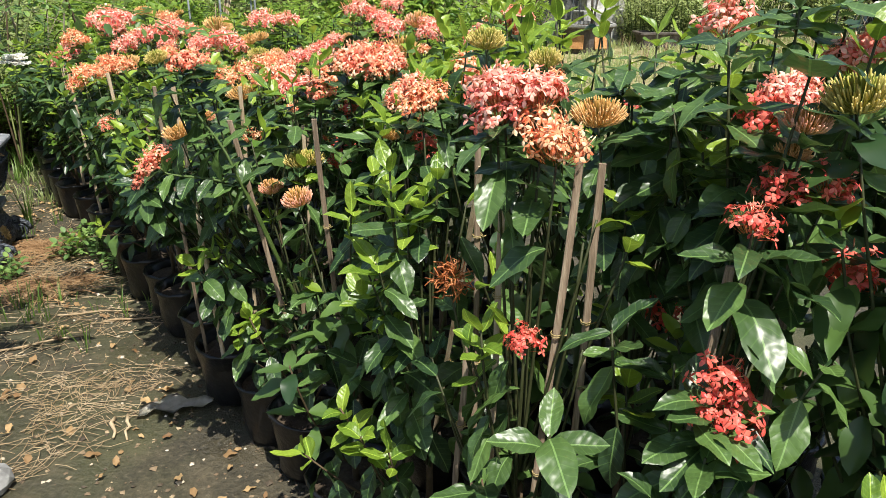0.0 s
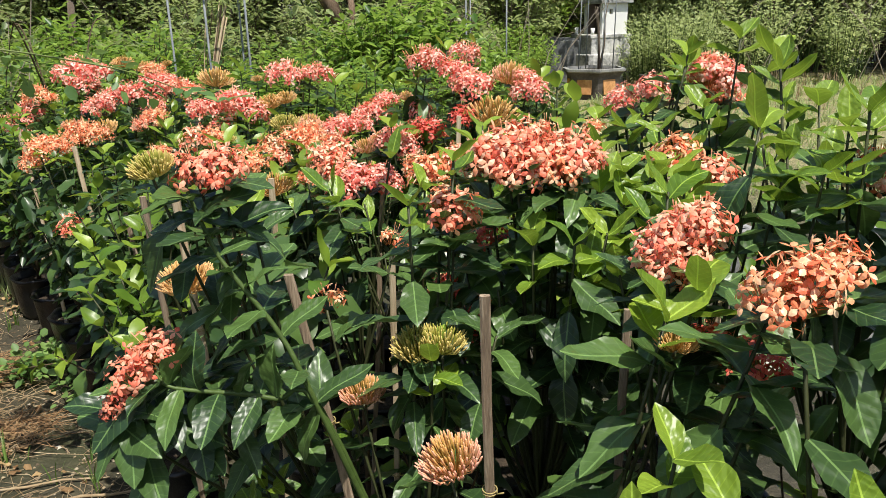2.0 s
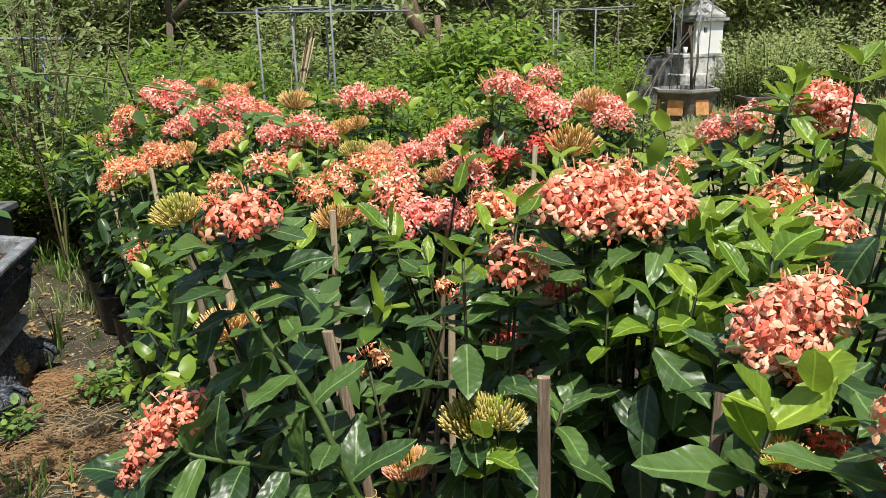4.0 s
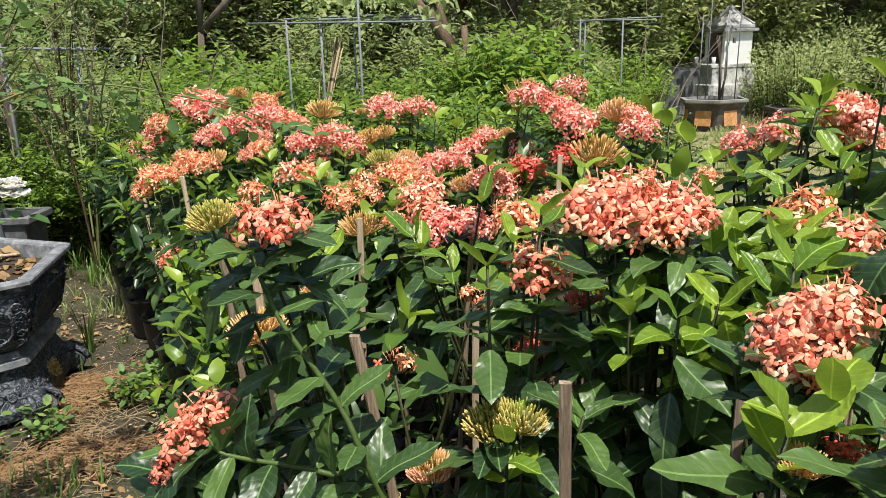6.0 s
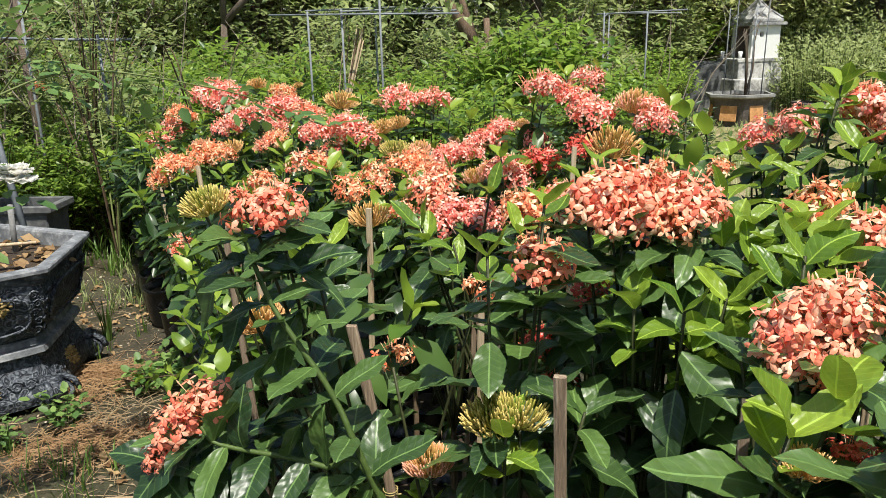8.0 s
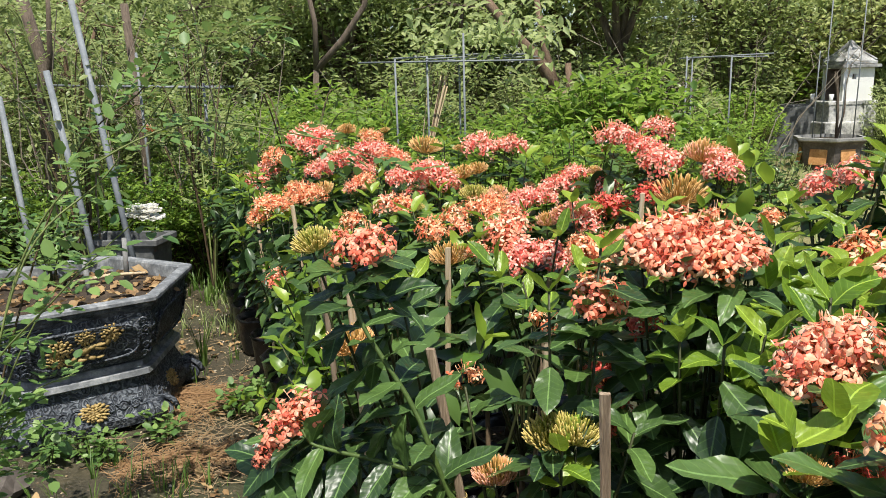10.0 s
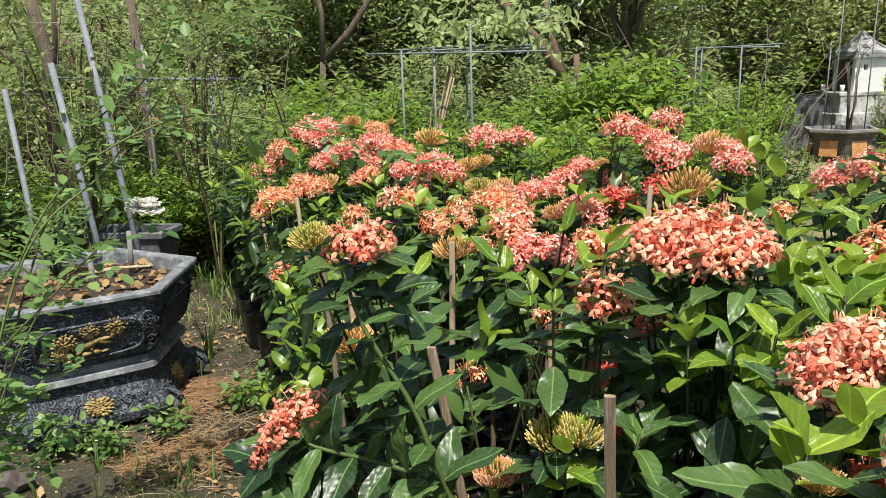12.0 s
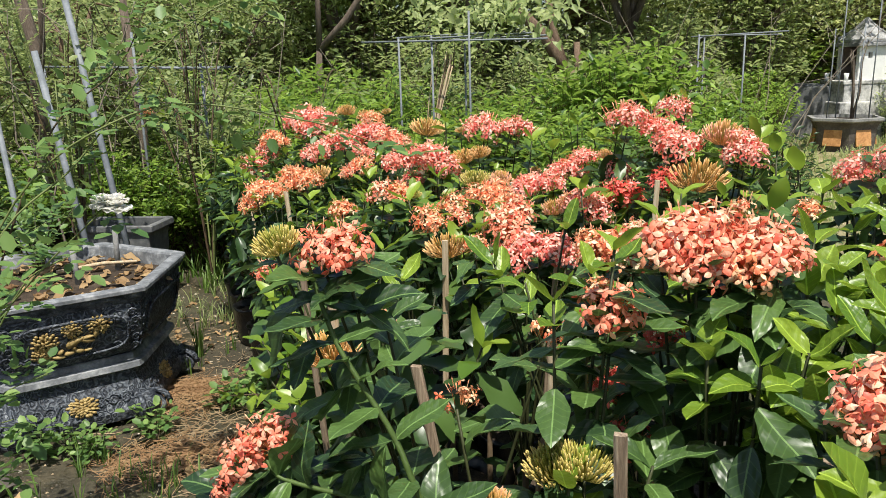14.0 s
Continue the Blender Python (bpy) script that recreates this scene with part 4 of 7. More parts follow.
def joined_leaves(name, mats, material, parent=None, shapes=None):
    """Many leaves in one mesh; shapes are leaf meshes to draw from, or the plain six-cornered leaf."""
    verts, faces = [], []
    forms = []
    for me in shapes or []:
        forms.append((np.array([(*v.co, 1.0) for v in me.vertices]), [tuple(p.vertices) for p in me.polygons]))
    if not forms:
        forms.append((np.array([(*c, 1.0) for c in far_leaf]), [(0, 3, 2, 1), (0, 5, 4, 3)]))
    for n, m in enumerate(mats):
        base, fs = forms[n % len(forms)]
        k = len(verts)
        verts += (base @ np.array(m).T)[:, :3].tolist()
        faces += [tuple(k + q for q in f) for f in fs]
    return tagged(place(name, raw_mesh(name, verts, faces, material), parent), kind="stuff")


def make_bed():
    tips = [(Vector(t[:3]), t[3], t[4]) for t in HEAD_TIPS] + [(Vector(t), "Y", 0) for t in ROSETTES] + [(Vector(t), "D", 0) for t in TIPS_DARK + TIPS_RIGHT[1::2]] + [(Vector(t), "Y", 0) for t in TIPS_RIGHT[::2]]
    spots = []
    rng = random.Random(11)
    for i in range(-6, 16):
        for j in range(4):
            p = bed(0.33 * i + rng.uniform(-.04, .04) + 0.1 * (j % 2), 0.15 + 0.37 * j + rng.uniform(-.04, .04))
            spots.append((p, i, j))
    chosen = {k: [] for k in range(len(spots))}
    for tip, kind, r in tips:
        k = min(range(len(spots)), key=lambda q: (spots[q][0].xy - tip.xy).length)
        chosen[k].append((tip, kind, r))
    foot = min(range(len(spots)), key=lambda q: (spots[q][0].xy - Vector((-0.52, 2.62))).length)
    stalks = {foot: STALKS}
    for k, (p, i, j) in enumerate(spots):
        build_ixora(p, i, j, chosen[k], random.Random(100 + k), stalks.get(k, []))


VIEW_SPOT = Vector((-0.35, 1.0, 0))   # a point on the camera's walk, from which stakes are kept in view


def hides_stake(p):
    """Whether a leaf at p would hide a stake's upper half from the camera's side."""
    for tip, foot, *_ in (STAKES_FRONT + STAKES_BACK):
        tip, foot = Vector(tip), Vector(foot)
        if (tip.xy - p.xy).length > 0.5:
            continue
        d = (tip - VIEW_SPOT).xy.normalized()
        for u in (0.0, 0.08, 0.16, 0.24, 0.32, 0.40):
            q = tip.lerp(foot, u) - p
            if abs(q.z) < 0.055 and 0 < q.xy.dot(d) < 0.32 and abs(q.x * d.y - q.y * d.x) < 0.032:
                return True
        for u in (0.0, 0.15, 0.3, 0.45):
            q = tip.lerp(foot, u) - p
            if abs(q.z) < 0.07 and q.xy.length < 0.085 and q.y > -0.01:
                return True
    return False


def build_ixora(p, i, j, given, rng, stalks=()):
    z0 = ground_z(p.x, p.y)
    base = Vector((p.x, p.y, z0))
    far_off = (p - Vector((-0.45, 2.0, 0))).length
    near, mid = far_off < 1.3, far_off < 2.9
    what = sorted({HEAD_WORDS[k].split(" ", 1)[0] if k in "BGU" else HEAD_WORDS[k].split(" ")[1] for _, k, _ in given if k not in "YD"})
    plant = thing("ixora_plant", base, "potted ixora with glossy leaves" + (" and " + what[0] + " flower heads" if what else " and few flowers") + ", black bag", "ixora plant", "ixora plants in the bed")
    bag = place("grow_bag", BAGS[(i + j) % 4], plant, pose(0, 0, 0, 0, 0, rng.uniform(0, 360)), "black plastic grow bag")
    place("soil", SOIL_DISC, bag)
    top = Vector((rng.uniform(-.03, .03), rng.uniform(-.03, .03), 0.62))
    bm = bmesh.new()
    tube(bm, [(0, 0, 0.19), (top.x * 0.4, top.y * 0.4, 0.38), tuple(top)], [0.011, 0.009, 0.008], 6)
    part("stem", bm, STEM_BROWN, plant, "brown woody stem")
    shoots = [(t - base, kind, r, True) for t, kind, r in given]
    wanted = 14 if i < -2 else 12 if near else 11
    high = 1.16 if i < -1 else 1.10 if i < 5 else 1.02
    blooms = sum(1 for _, kind, _ in given if kind in HEADS)
    if i < -1 and j >= 2:
        high = 1.30
    if i <= 1 and j == 0:
        high = 0.86
    elif i <= 1 and j == 1:
        high = 1.04
    while len(shoots) < wanted:
        a, r = rng.uniform(0, 6.28), 0.24 * math.sqrt(rng.random())
        kind = rng.choice("YDDDDD" if i < -2 else "YYDDD")
        shoots.append((Vector((r * math.cos(a), r * math.sin(a), rng.uniform(high - 0.24, high + 0.02))), kind, 0, False))
    # leafy shoots stand close beside the flower heads
    for tip, kind, r, _ in list(shoots):
        if kind in HEADS and r > 2.5 and (base + tip).y > 2.85 and rng.random() < 0.75:
            off = Vector((rng.uniform(-0.03, 0.08), rng.uniform(0.02, 0.09), 0))
            shoots.append((tip + off * (0.6 + 0.1 * r) + Vector((0, 0, rng.uniform(-0.05, 0.015))), "Y", 0, False))
    for n in range(0 if blooms > 2 else 2):
        a, r = rng.uniform(0, 6.28), 0.20 * math.sqrt(rng.random())
        shoots.append((Vector((r * math.cos(a), r * math.sin(a), high + rng.uniform(-0.02, 0.08))), "Y", 0, near))
    for n in range(3 if j == 0 else 4 if i < 2 else 1):
        out = (-ACROSS * rng.uniform(0.0, 0.12) + ROW * rng.uniform(-0.17, 0.17)) if j == 0 else Vector((rng.uniform(-.17, .17), rng.uniform(-.17, .17), 0))
        shoots.append((out + Vector((0, 0, rng.uniform(0.54 if j == 0 else 0.36, 0.90))), rng.choice("YDDD"), 0, j == 0))
    for line in stalks:
        pts = [Vector((0, 0, 0.55))] + [Vector(q) - base for q in line]
        bm = bmesh.new()
        tube(bm, curve3(pts, 4), [0.0046 - 0.00008 * q for q in range(4 * (len(pts) - 1) + 1)], 7)
        part("stalk", bm, STALK_GREEN, plant, "thick green stalk")
        nodes = [q for q in curve3(pts[1:], 2)]
        for n, (a, b) in enumerate(zip(nodes, nodes[1:])):
            axis = (b - a).normalized()
            side = axis.cross(Vector((0, 1, 0.1))).normalized()
            turn = (0.15, 1.45)[n % 2] + rng.uniform(-0.3, 0.3)
            for q in (0, math.pi):
                o = side * math.cos(turn + q) + axis.cross(side) * math.sin(turn + q)
                l = (o + axis * rng.uniform(0.0, 0.4) + Vector((0, 0, rng.uniform(-0.2, 0.15)))).normalized()
                L = rng.uniform(0.072, 0.100)
                place("leaf", rng.choice(DARK_LEAVES), plant, basis(l, (rng.uniform(-.3, .3), rng.uniform(-.5, .1), 1), a, (L * 1.05, L, L)))
    loose, fresh = [], []
    for tip, kind, r, single in shoots:
        rr = r / 100.0
        head = kind in HEADS
        end = tip - Vector((0, 0, 0.55 * rr)) if head else tip
        start = Vector((top.x * 0.6, top.y * 0.6, min(0.60, max(0.24, end.z - 0.42))))
        pts = branch_points(start, end, rng)
        bm = bmesh.new()
        tube(bm, pts, [0.0040 - 0.0003 * q for q in range(len(pts))], 5)
        part("branch", bm, STEM_BROWN if end.z < 0.7 else STEM_GREEN, plant)
        lv = shoot_leaves(pts, kind, rng, size=rng.uniform(0.092, 0.122) if i < -1 and kind == "D" else rng.uniform(0.086, 0.110), hang=0.45 if i < -1 else 0.2, pairs=4 if head and r < 4.7 else 9 if end.z > 1.3 else rng.choice((6, 7, 7)))
        for m, young in lv:
            # leaves between the camera's walk and a stake are left out
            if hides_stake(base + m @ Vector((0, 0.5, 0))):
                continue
            if near and single:
                place("leaf", rng.choice(YOUNG_LEAVES if young else DARK_LEAVES), plant, m)
            else:
                (fresh if young else loose).append(m)
        if head:
            lean = (pts[-1] - pts[-2]).normalized() + Vector((0, 0, 0.8)) + Vector((rng.uniform(-.25, .25), rng.uniform(-.25, .25), 0))
            m = basis(lean.orthogonal(), lean, tip - lean.normalized() * 0.12 * rr, (rr, rr, rr)) @ pose(0, 0, 0, 0, 0, rng.uniform(0, 360))
            close = far_off < 1.55
            form = (UMBELS if close else UMBELS_DEEP) if r < 4.7 and kind in UMBELS else (HEADS if close else HEADS_DEEP)
            place("flower_head" if kind in "FPOVRWQ" else "bud_head", rng.choice(form[kind]), plant, m, HEAD_WORDS[kind])
    if loose:
        joined_leaves("foliage", loose, LEAF_FAR, plant, DARK_LEAVES if mid else None)
    if fresh:
        joined_leaves("young_foliage", fresh, LEAF_FRESH, plant, YOUNG_LEAVES if mid else None)


make_bed()


# ---- bamboo stakes ----
def stake(tip, foot, width, material, label):
    tip, foot = Vector(tip), Vector(foot)
    rng = random.Random(int(tip.x * 1000))
    pts = [foot.lerp(tip, t) + Vector((rng.uniform(-.003, .003), rng.uniform(-.003, .003), 0)) for t in (0, 0.3, 0.6, 0.85, 1)]
    bm = bmesh.new()
    fr = frames_along(pts)
    rings = []
    for p, d, u, v in fr:
        w = width * rng.uniform(0.92, 1.06)
        rings.append([bm.verts.new(p + Vector((sx * w / 2, sy * w * 0.36, 0))) for sx, sy in ((-1, -.7), (-.6, -1), (.7, -1), (1, -.6), (.9, .8), (-.9, .9))])
    for a, b in zip(rings, rings[1:]):
        for k in range(6):
            bm.faces.new((a[k], a[(k + 1) % 6], b[(k + 1) % 6], b[k]))
    bm.faces.new(rings[0][::-1])
    bm.faces.new(rings[-1])
    ob = new("stake", mesh_of("stake", bm, material, smooth=False))
    if tip.y < 3.0:
        for f in (rng.uniform(0.42, 0.50), rng.uniform(0.70, 0.78)):
            c = foot.lerp(tip, f)
            bm = bmesh.new()
            for turn in range(2):
                loop = [c + Vector((0.74 * width * math.cos(q), 0.62 * width * math.sin(q), 0.004 * turn + 0.002 * math.sin(q))) for q in [2 * math.pi * n / 12 for n in range(13)]]
                tube(bm, loop, 0.0010, 4, False)
            tube(bm, [c + Vector((width * 0.6, -width * 0.5, 0)), c + Vector((width * 1.3, -width * 0.9, 0.006))], 0.0012, 4)
            part("tie", bm, TIE, ob, "twisted yellow wire tie")
    return tagged(ob, label, "plant stake", "bamboo stakes in the bed")


for tip, foot, width, grey in (STAKES_FRONT + STAKES_BACK):
    stake(tip, foot, width, STAKE_GREY if grey else STAKE_PALE, "weathered grey-brown bamboo stake tied to a plant" if grey else "pale split bamboo stake among the ixoras")


# ---- bonsai pot on its pedestal ----
def face_frame(radius, z, turn, k):
    """Pose on the k-th face of a hexagon: x along the face, y up, z outward."""
    a = turn + math.pi / 3 * (k + 0.5)
    n = Vector((math.cos(a), math.sin(a), 0))
    m = Matrix((Vector((-n.y, n.x, 0)), Vector((0, 0, 1)), n)).transposed().to_4x4()
    m.translation = n * radius * math.cos(math.pi / 6) + Vector((0, 0, z))
    return m


def hexagon(profile, turn, corner=0.12):
    """A six-sided body whose corners are cut a little."""
    bm = bmesh.new()
    rings = []
    for r, z in profile:
        pts = []
        for k in range(6):
            c = Vector((math.cos(turn + k * math.pi / 3), math.sin(turn + k * math.pi / 3), 0)) * r
            before = Vector((math.cos(turn + (k - 1) * math.pi / 3), math.sin(turn + (k - 1) * math.pi / 3), 0)) * r
            after = Vector((math.cos(turn + (k + 1) * math.pi / 3), math.sin(turn + (k + 1) * math.pi / 3), 0)) * r
            pts += [c.lerp(before, corner), c.lerp((before + after) / 2, corner * 0.25), c.lerp(after, corner)]
        rings.append([bm.verts.new((q.x, q.y, z)) for q in pts])
    n = len(rings[0])
    for a, b in zip(rings, rings[1:]):
        for i in range(n):
            bm.faces.new((a[i], a[(i + 1) % n], b[(i + 1) % n], b[i]))
    return bm, rings


def blossom(parent, m, radius, petals_n, name="gilded_flower", label="worn gold relief flower"):
    """A flat relief flower of many small crumpled petals."""
    rng = random.Random(int(radius * 1e4) + petals_n)
    bm = bmesh.new()
    for ring, (rr, h, count) in enumerate(((0.88, 0.005, petals_n + 6), (0.64, 0.008, petals_n + 3), (0.40, 0.011, petals_n - 1), (0.16, 0.012, 4))):
        for i in range(count):
            a = 2 * math.pi * i / count + ring * 0.3 + rng.uniform(-.12, .12)
            made = bmesh.ops.create_icosphere(bm, subdivisions=1, radius=1.0)["verts"]
            q = radius * rr * rng.uniform(0.86, 1.08)
            t = pose(q * math.cos(a), q * math.sin(a), h * rng.uniform(0.2, 0.7), 0, rng.uniform(-20, 20), math.degrees(a) + rng.uniform(-25, 25)) @ Matrix.Diagonal((radius * rng.uniform(0.17, 0.27), radius * rng.uniform(0.11, 0.17), h * 0.8, 1))
            for v in made:
                v.co = t @ v.co
    return part(name, bm, GOLD, parent, label, m=m)


def scroll(bm, centre, radius, turns, thick, m, flip=1):
    pts = []
    for i in range(22):
        s = i / 21
        a = s * turns * 2 * math.pi
        r = radius * (1 - 0.85 * s)
        pts.append(m @ Vector((centre[0] + flip * r * math.cos(a), centre[1] + r * math.sin(a), 0.004)))
    tube(bm, pts, [thick * (1 - 0.5 * i / 21) for i in range(22)], 5)


def bonsai_pot(at, turn, R, label):
    pot = thing("bonsai_pot", at, label, "bonsai pot")
    h = 0.67
    bm, rings = hexagon([(R * 0.74, 0.325), (R * 0.79, 0.345), (R * 0.855, 0.39), (R * 0.90, 0.45), (R * 0.925, 0.51), (R * 0.935, 0.57), (R * 0.937, 0.60)], turn)
    bowl = part("bowl", bm, CARVED, pot, "black cast-stone bowl with carved relief", smooth=False)
    bm, rings = hexagon([(R * 0.93, 0.596), (R * 0.945, 0.604), (R * 0.950, 0.618), (R * 0.968, 0.624), (R * 0.974, 0.640), (R * 0.990, 0.646)], turn, 0.05)
    part("moulding", bm, CONCRETE_DARK, pot, "dark stepped moulding under the rim", smooth=False)
    bm, rings = hexagon([(R * 0.985, 0.645), (R, 0.650), (R, 0.664), (R * 0.992, h), (R * 0.900, h), (R * 0.890, 0.66), (R * 0.875, 0.56)], turn, 0.05)
    part("rim", bm, CONCRETE_RIM, pot, "grey worn stone rim", smooth=False)
    bm, rings = hexagon([(R * 0.89, 0.592), (R * 0.5, 0.606), (R * 0.1, 0.612)], turn)
    bm.faces.new(rings[-1])
    for v in bm.verts:
        v.co.z += 0.018 * noise.noise(v.co * 9)
    part("soil", bm, SOIL, pot)
    bm, rings = hexagon([(R * 0.70, 0.334), (R * 0.775, 0.332), (R * 0.79, 0.322), (R * 0.80, 0.304), (R * 0.84, 0.296), (R * 0.85, 0.272), (R * 0.79, 0.256)], turn)
    part("ledge", bm, CONCRETE_RIM, pot, "worn grey stepped ledge", smooth=False)
    bm, rings = hexagon([(R * 0.79, 0.266), (R * 0.78, 0.25), (R * 0.80, 0.21), (R * 0.86, 0.14), (R * 0.89, 0.08), (R * 0.87, 0.035), (R * 0.72, 0.03)], turn)
    ped = part("pedestal", bm, CARVED, pot, "grey carved stone pedestal", smooth=False)
    for k in range(6):
        a = turn + k * math.pi / 3
        bm = bmesh.new()
        out = Vector((math.cos(a), math.sin(a), 0))
        side = Vector((-out.y, out.x, 0))
        c = out * (R * 0.85)
        for off in (-1, 1):
            m3 = Matrix((side * off * 0.5 + out * 0.87, Vector((0, 0, 1)), out * -0.5 + side * off * 0.87)).transposed().to_4x4()
            m3.translation = c + out * 0.012 + side * 0.035 * off + Vector((0, 0, 0.075))
            scroll(bm, (0, 0, 0), 0.072, 2.2, 0.015, m3, 1)
        made = bmesh.ops.create_cube(bm, size=1.0)["verts"]
        for v in made:
            taper = 0.8 if v.co.z < 0 else 1.0
            v.co = c + out * (v.co.x * 0.10 * taper) + side * (v.co.y * 0.12 * taper) + Vector((0, 0, 0.072 + v.co.z * 0.145))
        bmesh.ops.bevel(bm, geom=list({e for v in made for e in v.link_edges}), offset=0.022, segments=2, affect="EDGES")
        part("scroll_foot", bm, CARVED, ped)
        # carved panel of the bowl
        m = face_frame(R * 0.897, 0.475, turn, k) @ pose(0, 0, 0, 15, 0, 0)
        w, hh = R * 0.36, 0.090
        loop = []
        for i in range(33):
            q = 2 * math.pi * i / 32
            x = w * (abs(math.cos(q)) ** 0.45) * (1 if math.cos(q) >= 0 else -1)
            y = hh * (abs(math.sin(q)) ** 0.55) * (1 if math.sin(q) >= 0 else -1)
            loop.append(m @ Vector((x, y, 0.012)))
        bm = bmesh.new()
        tube(bm, loop, 0.007, 6, False)
        for sx in (-1, 1):
            for n in range(5):
                scroll(bm, (sx * (w + 0.022 + 0.010 * (n % 2)), -0.095 + 0.045 * n, -0.006), 0.020, 1.7, 0.005, m, sx)
            for n in range(4):
                scroll(bm, (sx * (w * 0.50 + 0.022 * n), (0.06 - 0.045 * n) * (1 if k % 2 else -1), 0), 0.022, 1.5, 0.005, m, -sx)
        part("panel_frame", bm, CARVED, bowl, "raised stone cartouche")
        if k % 2 == 1 or k == 5:
            for x, y, r in ((-0.11, 0.01, 0.055), (0.0, 0.055, 0.046), (0.11, 0.055, 0.05), (-0.13, -0.045, 0.04)):
                blossom(bowl, m @ pose(x, y, 0.012), r, 9)
            bm = bmesh.new()
            for x, y, sx, sy, rot in ((-0.005, -0.015, 0.030, 0.020, 35), (0.02, -0.002, 0.028, 0.013, 20), (0.055, -0.012, 0.034, 0.012, -14), (0.06, 0.004, 0.030, 0.008, 6), (0.092, 0.016, 0.010, 0.024, -12), (0.10, 0.038, 0.018, 0.006, 15),
                                      (-0.02, -0.062, 0.026, 0.010, 8), (0.02, -0.058, 0.022, 0.012, -12), (0.055, -0.060, 0.020, 0.007, 10), (-0.065, -0.072, 0.030, 0.009, -10), (-0.055, -0.048, 0.016, 0.010, 40), (0.0, -0.038, 0.010, 0.014, 0), (-0.10, -0.085, 0.018, 0.006, 12)):
                made = bmesh.ops.create_icosphere(bm, subdivisions=2, radius=1.0)["verts"]
                t = m @ pose(x, y, 0.012, 0, 0, rot) @ Matrix.Diagonal((sx, sy, 0.012, 1))
                for v in made:
                    v.co = t @ v.co
            tagged(part("gilded_sprig", bm, GOLD, bowl, "worn gold relief spray of leaves"), kind="stuff")
        bm = bmesh.new()
        m2 = face_frame(R * 0.85, 0.140, turn, k) @ pose(0, 0, 0, -24, 0, 0)
        for n in range(-3, 4):
            if n:
                scroll(bm, (0.055 * n + 0.02 * (1 if n > 0 else -1), 0.0, 0), 0.028, 1.7, 0.007, m2, 1 if n > 0 else -1)
        tagged(part("scrollwork", bm, CARVED, ped), kind="stuff")
        blossom(ped, m2 @ pose(0, -0.005, 0.006) @ Matrix.Diagonal((1.25, 0.85, 1, 1)), 0.055, 11)
    return pot


POT_AT = (-3.175, 4.47, -0.045)
bonsai_pot(POT_AT, radians(-11), 0.635, "black hexagonal carved stone bonsai pot with gold flower reliefs")


def plain_planter(at, w, d, h, turn, label, stone=CONCRETE_GREY):
    pot = thing("stone_planter", at, label, "planter")
    pot.rotation_euler = (0, 0, turn)
    bm = bmesh.new()
    prof = [(0.74, 0.0), (0.80, 0.05), (0.78, 0.08), (0.86, h - 0.10), (0.90, h - 0.06), (1.0, h - 0.05), (1.0, h), (0.86, h), (0.84, h - 0.09)]
    rings = [[bm.verts.new((sx * s * w / 2, sy * s * d / 2, z)) for sx, sy in ((-1, -1), (1, -1), (1, 1), (-1, 1))] for s, z in prof]
    for a, b in zip(rings, rings[1:]):
        for i in range(4):
            bm.faces.new((a[i], a[(i + 1) % 4], b[(i + 1) % 4], b[i]))
    bmesh.ops.bevel(bm, geom=[e for e in bm.edges if len(e.link_faces) == 2], offset=0.008, segments=1, affect="EDGES")
    part("body", bm, stone, pot, smooth=False)
    bm = bmesh.new()
    box(bm, (0, 0, h - 0.10), (w * 0.84, d * 0.84, 0.04))
    part("soil", bm, SOIL, pot)
    return pot


plain_planter((-3.97, 5.95, -0.08), 0.58, 0.34, 0.62, radians(10), "dark grey stone planter behind the carved pot", WALL_GREY)


